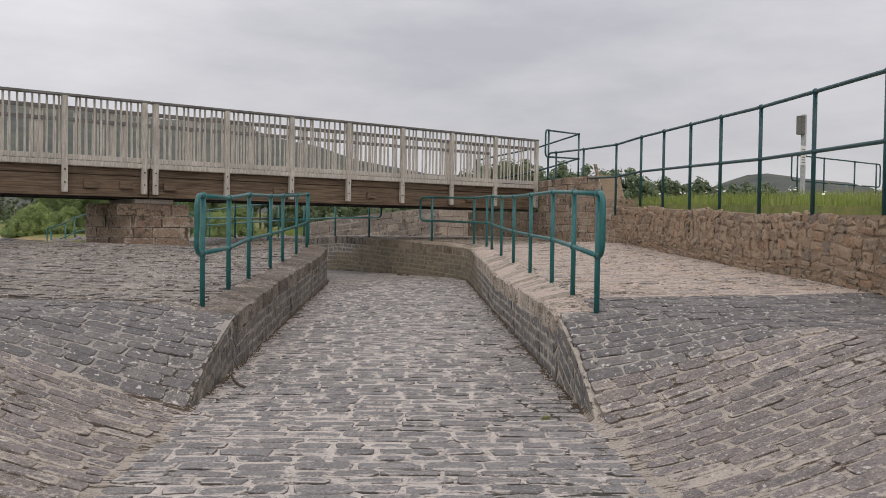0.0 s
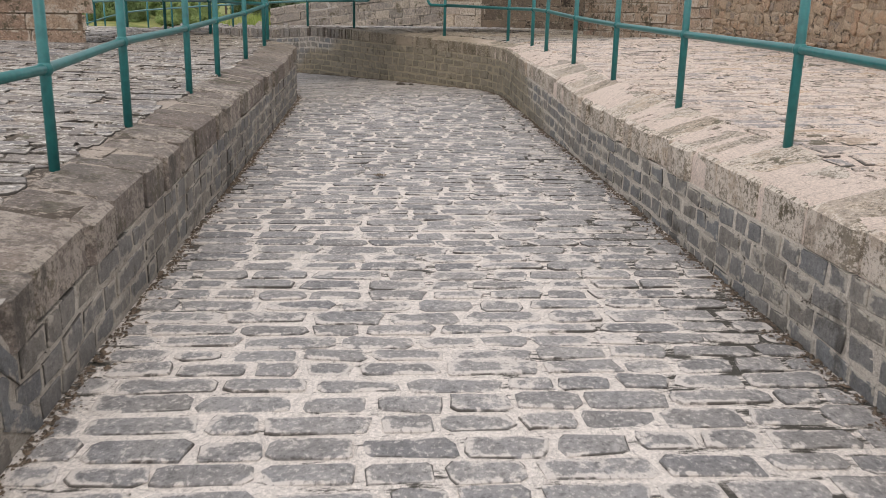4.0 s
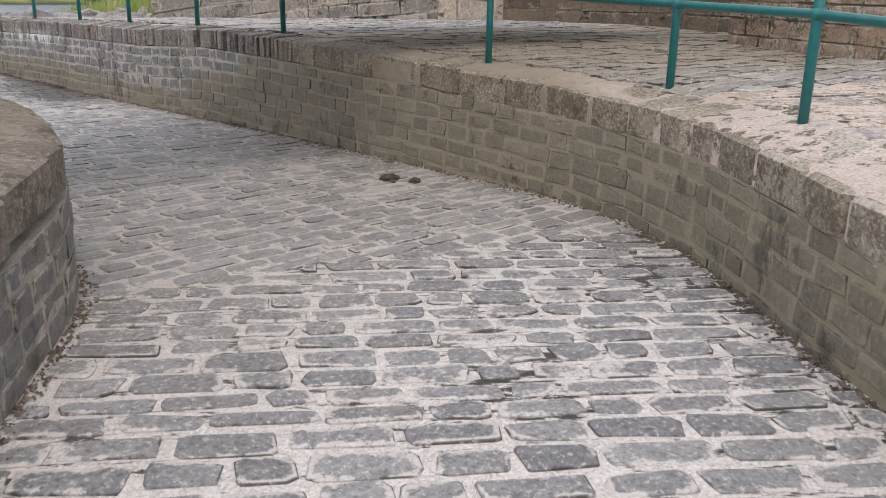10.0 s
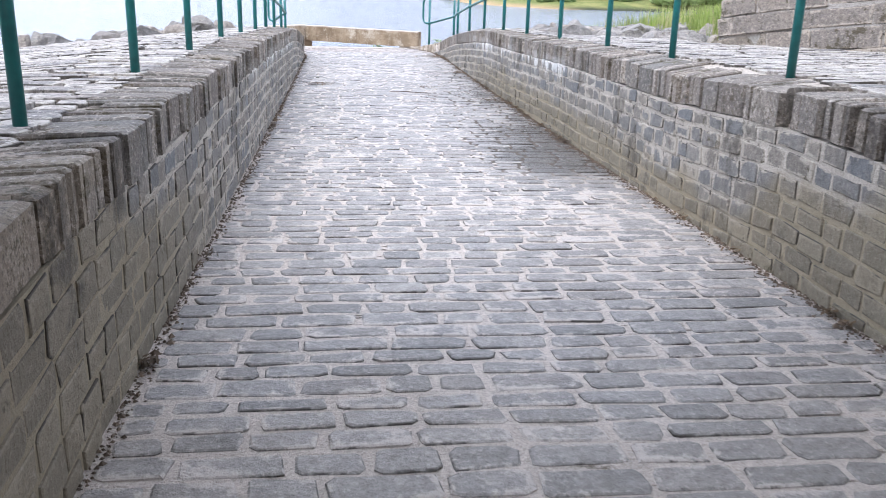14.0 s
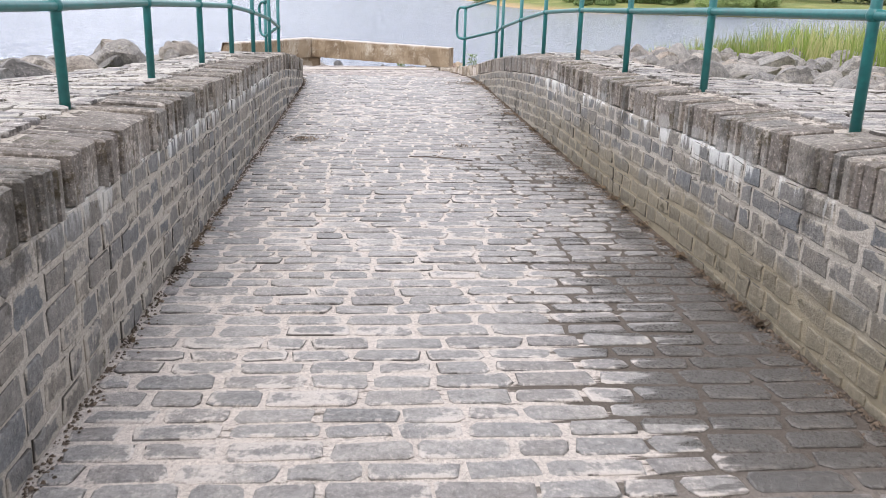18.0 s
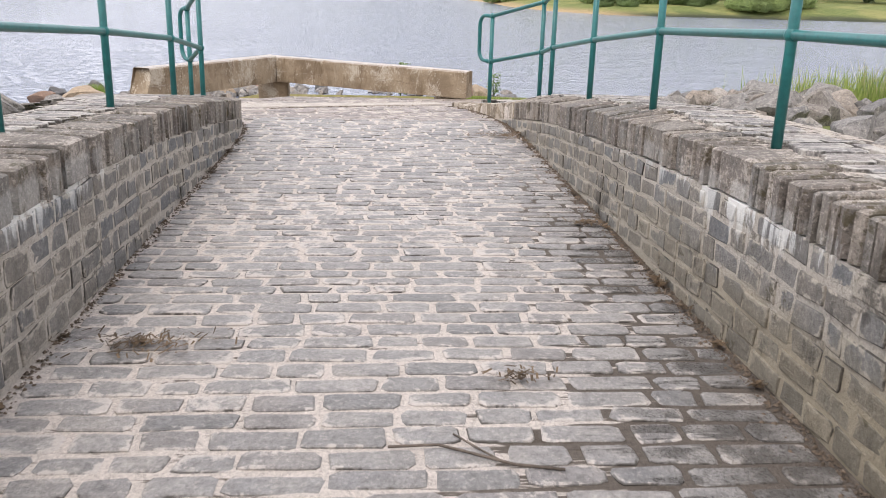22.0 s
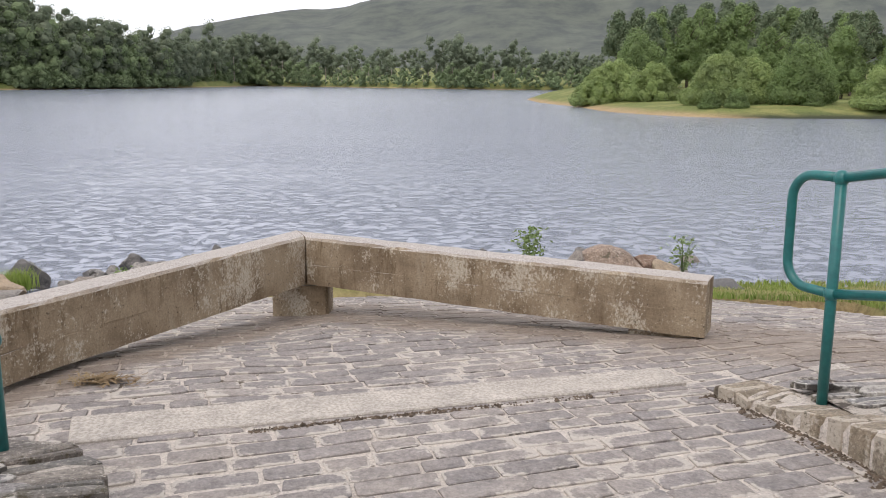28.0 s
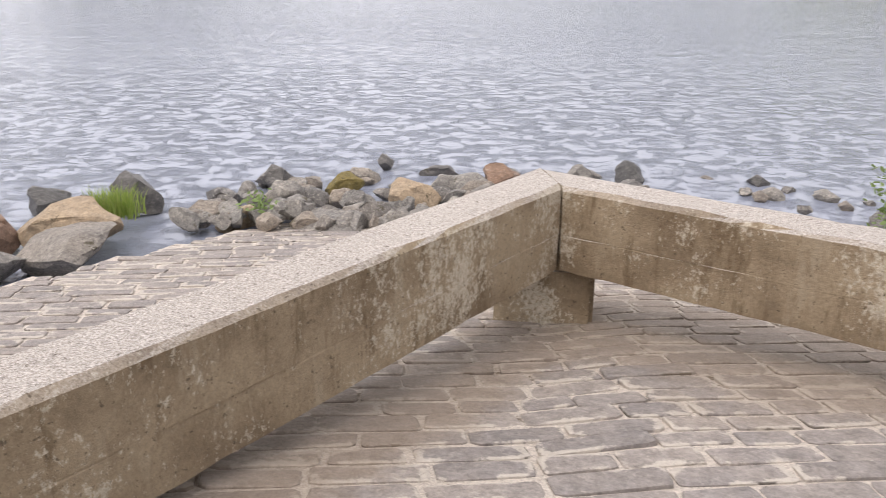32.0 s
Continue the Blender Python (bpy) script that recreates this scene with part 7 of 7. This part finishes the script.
# far shore: plan line with the height of the wood along it
# the first two points are unseen, added to taper the wood's reflection on the water
FAR = [(-165, 185, 4), (-138, 203, 13), (-114, 226, 24), (-106, 238, 23), (-98, 250, 22), (-91, 256, 18.5), (-87, 265, 17.5), (-81, 280, 17), (-77, 296, 14), (-80, 321, 15.5), (-82, 362, 19.5), (-75, 405, 21.5), (-60, 398, 19), (-32, 362, 14.5), (8, 305, 13.5), (19, 290, 12.7), (40, 268, 10.8), (51, 259, 9.5), (90, 236, 12)]


def far_spots(n, depth, seed, size, lo=0.0, hi=1.0, off=2.0):
    """Spots along the far shore, each with its own share of the wood's height."""
    rng = np.random.default_rng(seed)
    p = np.array(FAR, float)
    t = 2 + np.linspace(lo, hi, n) * (len(p) - 3) + rng.uniform(-0.04, 0.04, n)
    i = np.arange(len(p))
    x = np.interp(t, i, p[:, 0]) + rng.normal(0, 1.5, n)
    y = np.interp(t, i, p[:, 1]) + off + rng.uniform(0, depth, n)
    return [(a, b, -0.4, h * k / 10) for a, b, h, k in zip(x, y, np.interp(t, i, p[:, 2]), rng.uniform(*size, n))]


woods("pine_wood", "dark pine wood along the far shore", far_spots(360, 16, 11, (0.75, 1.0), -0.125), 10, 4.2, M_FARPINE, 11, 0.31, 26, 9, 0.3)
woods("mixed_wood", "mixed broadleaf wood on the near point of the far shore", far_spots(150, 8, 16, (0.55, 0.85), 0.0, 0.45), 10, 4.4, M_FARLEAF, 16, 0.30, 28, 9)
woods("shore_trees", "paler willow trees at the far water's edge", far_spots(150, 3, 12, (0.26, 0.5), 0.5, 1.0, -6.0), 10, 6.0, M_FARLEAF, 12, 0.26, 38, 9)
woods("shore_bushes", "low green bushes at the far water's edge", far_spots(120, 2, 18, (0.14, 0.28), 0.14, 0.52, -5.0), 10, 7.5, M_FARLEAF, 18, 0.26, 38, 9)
trunks("pine_trunks", "bare pale pine trunks in the far wood", far_spots(90, 3, 13, (0.7, 0.9), 0.45, 0.95), 7, 13)
woods("pine_wood", "wood on the far right-hand slope", strip(60, [(66, 110), (90, 130), (130, 150)], 30, 14), 5, 5, M_PINE, 14, 0.3, 24)
# trees past the meadow
rim = [(58 + 22 * f + 1.5 * math.sin(k * 2.7), 70 - 24 * f + 2.0 * math.sin(k * 1.9), 1.4, (1.0 - 0.42 * f) * (1 + 0.10 * math.sin(k * 3.1))) for k, f in enumerate(np.linspace(0, 1, 120))]
woods("pine_wood", "dark pine and broadleaf trees past the meadow", rim, 6.0, 3.4, M_PINE, 15, 0.20, 150, 9)


# ---- stones of the paving ----
pave("pavement_bed", "cobbled channel floor of slate-grey setts in pale lime joints", frame1, -3.9, 0.6, -13.0, 17.5, bed1, bed1_base, z_bed, M_SETT, M_JOINT, spot=(6.5, 10.0), **SETT)
pave("pavement_lake_leg", "cobbled channel floor of slate-grey setts, damp along one foot", frame2, 8.9, 13.3, 14.5, 38.3, bed2, bed2_base, z_bed, M_SETT_LAKE, M_JOINT_LAKE, spot=(11.0, 27.5), **SETT_LAKE)
pave("pavement_apron", "cobbled apron sloping up beside the channel mouth", frame1, -0.1, 9.5, -13.0, -0.05, apron_in, apron_base, z_apron, M_APRON, M_APRON_JOINT, (0.22, 0.42), 0.15, 0.024, (2.2, 4.0), proud=0.008, ragged=0.010)
pave("pavement_apron_side", "cobbled apron sloping up beside the channel mouth", frame1, -10.5, -WIDE + 0.2, -13.0, -0.05, apron_right, apron_right_base, z_apron, M_APRON, M_APRON_JOINT, (0.22, 0.42), 0.15, 0.024, (6.0, 4.0), proud=0.008, ragged=0.010)
pave("pavement_toe_left", "grey stone setts ramping up beside the channel mouth", frame1, 0.0, 9.5, -0.1, 1.78, toe_left, toe_left_base, z_left, M_TOE, M_TOE_JOINT, (0.2, 0.36), 0.15, 0.018, (2.5, 8.0), proud=0.008, ragged=0.008, bevel=0.009, piece="pitching_stone")
pave("pavement_toe_right", "grey stone setts ramping up beside the channel mouth", frame1, -6.9, -2.2, -0.1, 1.98, toe_right, toe_right_base, z_right, M_TOE, M_TOE_JOINT, (0.2, 0.36), 0.15, 0.018, (5.8, 5.2), proud=0.008, ragged=0.008, bevel=0.009, piece="pitching_stone")
pave("pavement_berm_left", "stone-pitched berm of grey weathered slabs", frame1, 0.1, 9.5, -0.1, 18.0, left1, left1_base, z_left, M_PITCH_DARK, M_PITCH_DARK_JOINT, (0.18, 0.48), 0.185, 0.018, (5.0, 11.0), proud=0.011, ragged=0.04, jitter=0.45, wave=0.03, cut=0.06, piece="pitching_stone")
pave("pavement_berm_left_lake", "stone-pitched berm beside the lake leg", frame2, 7.2, 9.6, 20.2, 38.0, left2, left2_base, z_left, M_PITCH, M_PITCH_JOINT, (0.22, 0.5), 0.13, 0.022, (9.0, 28.0), proud=0.010, drop=0.012, ragged=0.016, jitter=0.3, piece="pitching_stone")
pave("pavement_berm_right", "pale pinkish mortar-washed berm with worn flat stones", frame1, -6.9, -2.2, -0.3, 17.0, right1, right1_base, z_right, M_BERM, M_BERM_JOINT, (0.15, 0.55), 0.18, 0.03, (9.3, 9.5), proud=0.006, ragged=0.035, jitter=0.5, bevel=0.012, cut=0.05, piece="pitching_stone")
pave("pavement_berm_right_lake", "pale stone-pitched berm beside the lake leg", frame2, 12.6, 19.0, 13.4, 39.6, right2, right2_base, z_right, M_PITCH, M_PITCH_JOINT, (0.22, 0.5), 0.14, 0.024, (13.5, 24.0), proud=0.010, drop=0.012, ragged=0.018, jitter=0.3, piece="pitching_stone")
pave("pavement_shore", "setts sloping under the beams into the lake", frame2, 6.2, 15.3, 37.7, 44.6, shore, shore_base, z_shore, M_SHORE, M_SHORE_JOINT, (0.20, 0.40), 0.134, 0.017, (10.2, 39.6), proud=0.006, bed=1.0, ragged=0.008, cut=0.016, bevel=0.006, rows_map=frame3)
pale = new("sett", quads_mesh("sett", [(x, y, h) for x, y, h in ((-0.11, -0.05, 0.0), (0.11, -0.055, 0.0), (0.115, 0.05, 0.0), (-0.115, 0.055, 0.0), (-0.10, -0.042, 0.014), (0.10, -0.045, 0.013), (0.105, 0.042, 0.014), (-0.105, 0.045, 0.013))], [(4, 5, 6, 7), (0, 1, 5, 4), (1, 2, 6, 5), (2, 3, 7, 6), (3, 0, 4, 7)], M_SLAB, False))
pale.parent = bpy.data.objects["pavement_shore"]
pale.matrix_basis = pose(12.88, 39.78, float(z_shore(np.array([12.88]), np.array([39.78]))[0]), 0, 0, 18)
tagged(pale, "one sett capped with pale mortar")
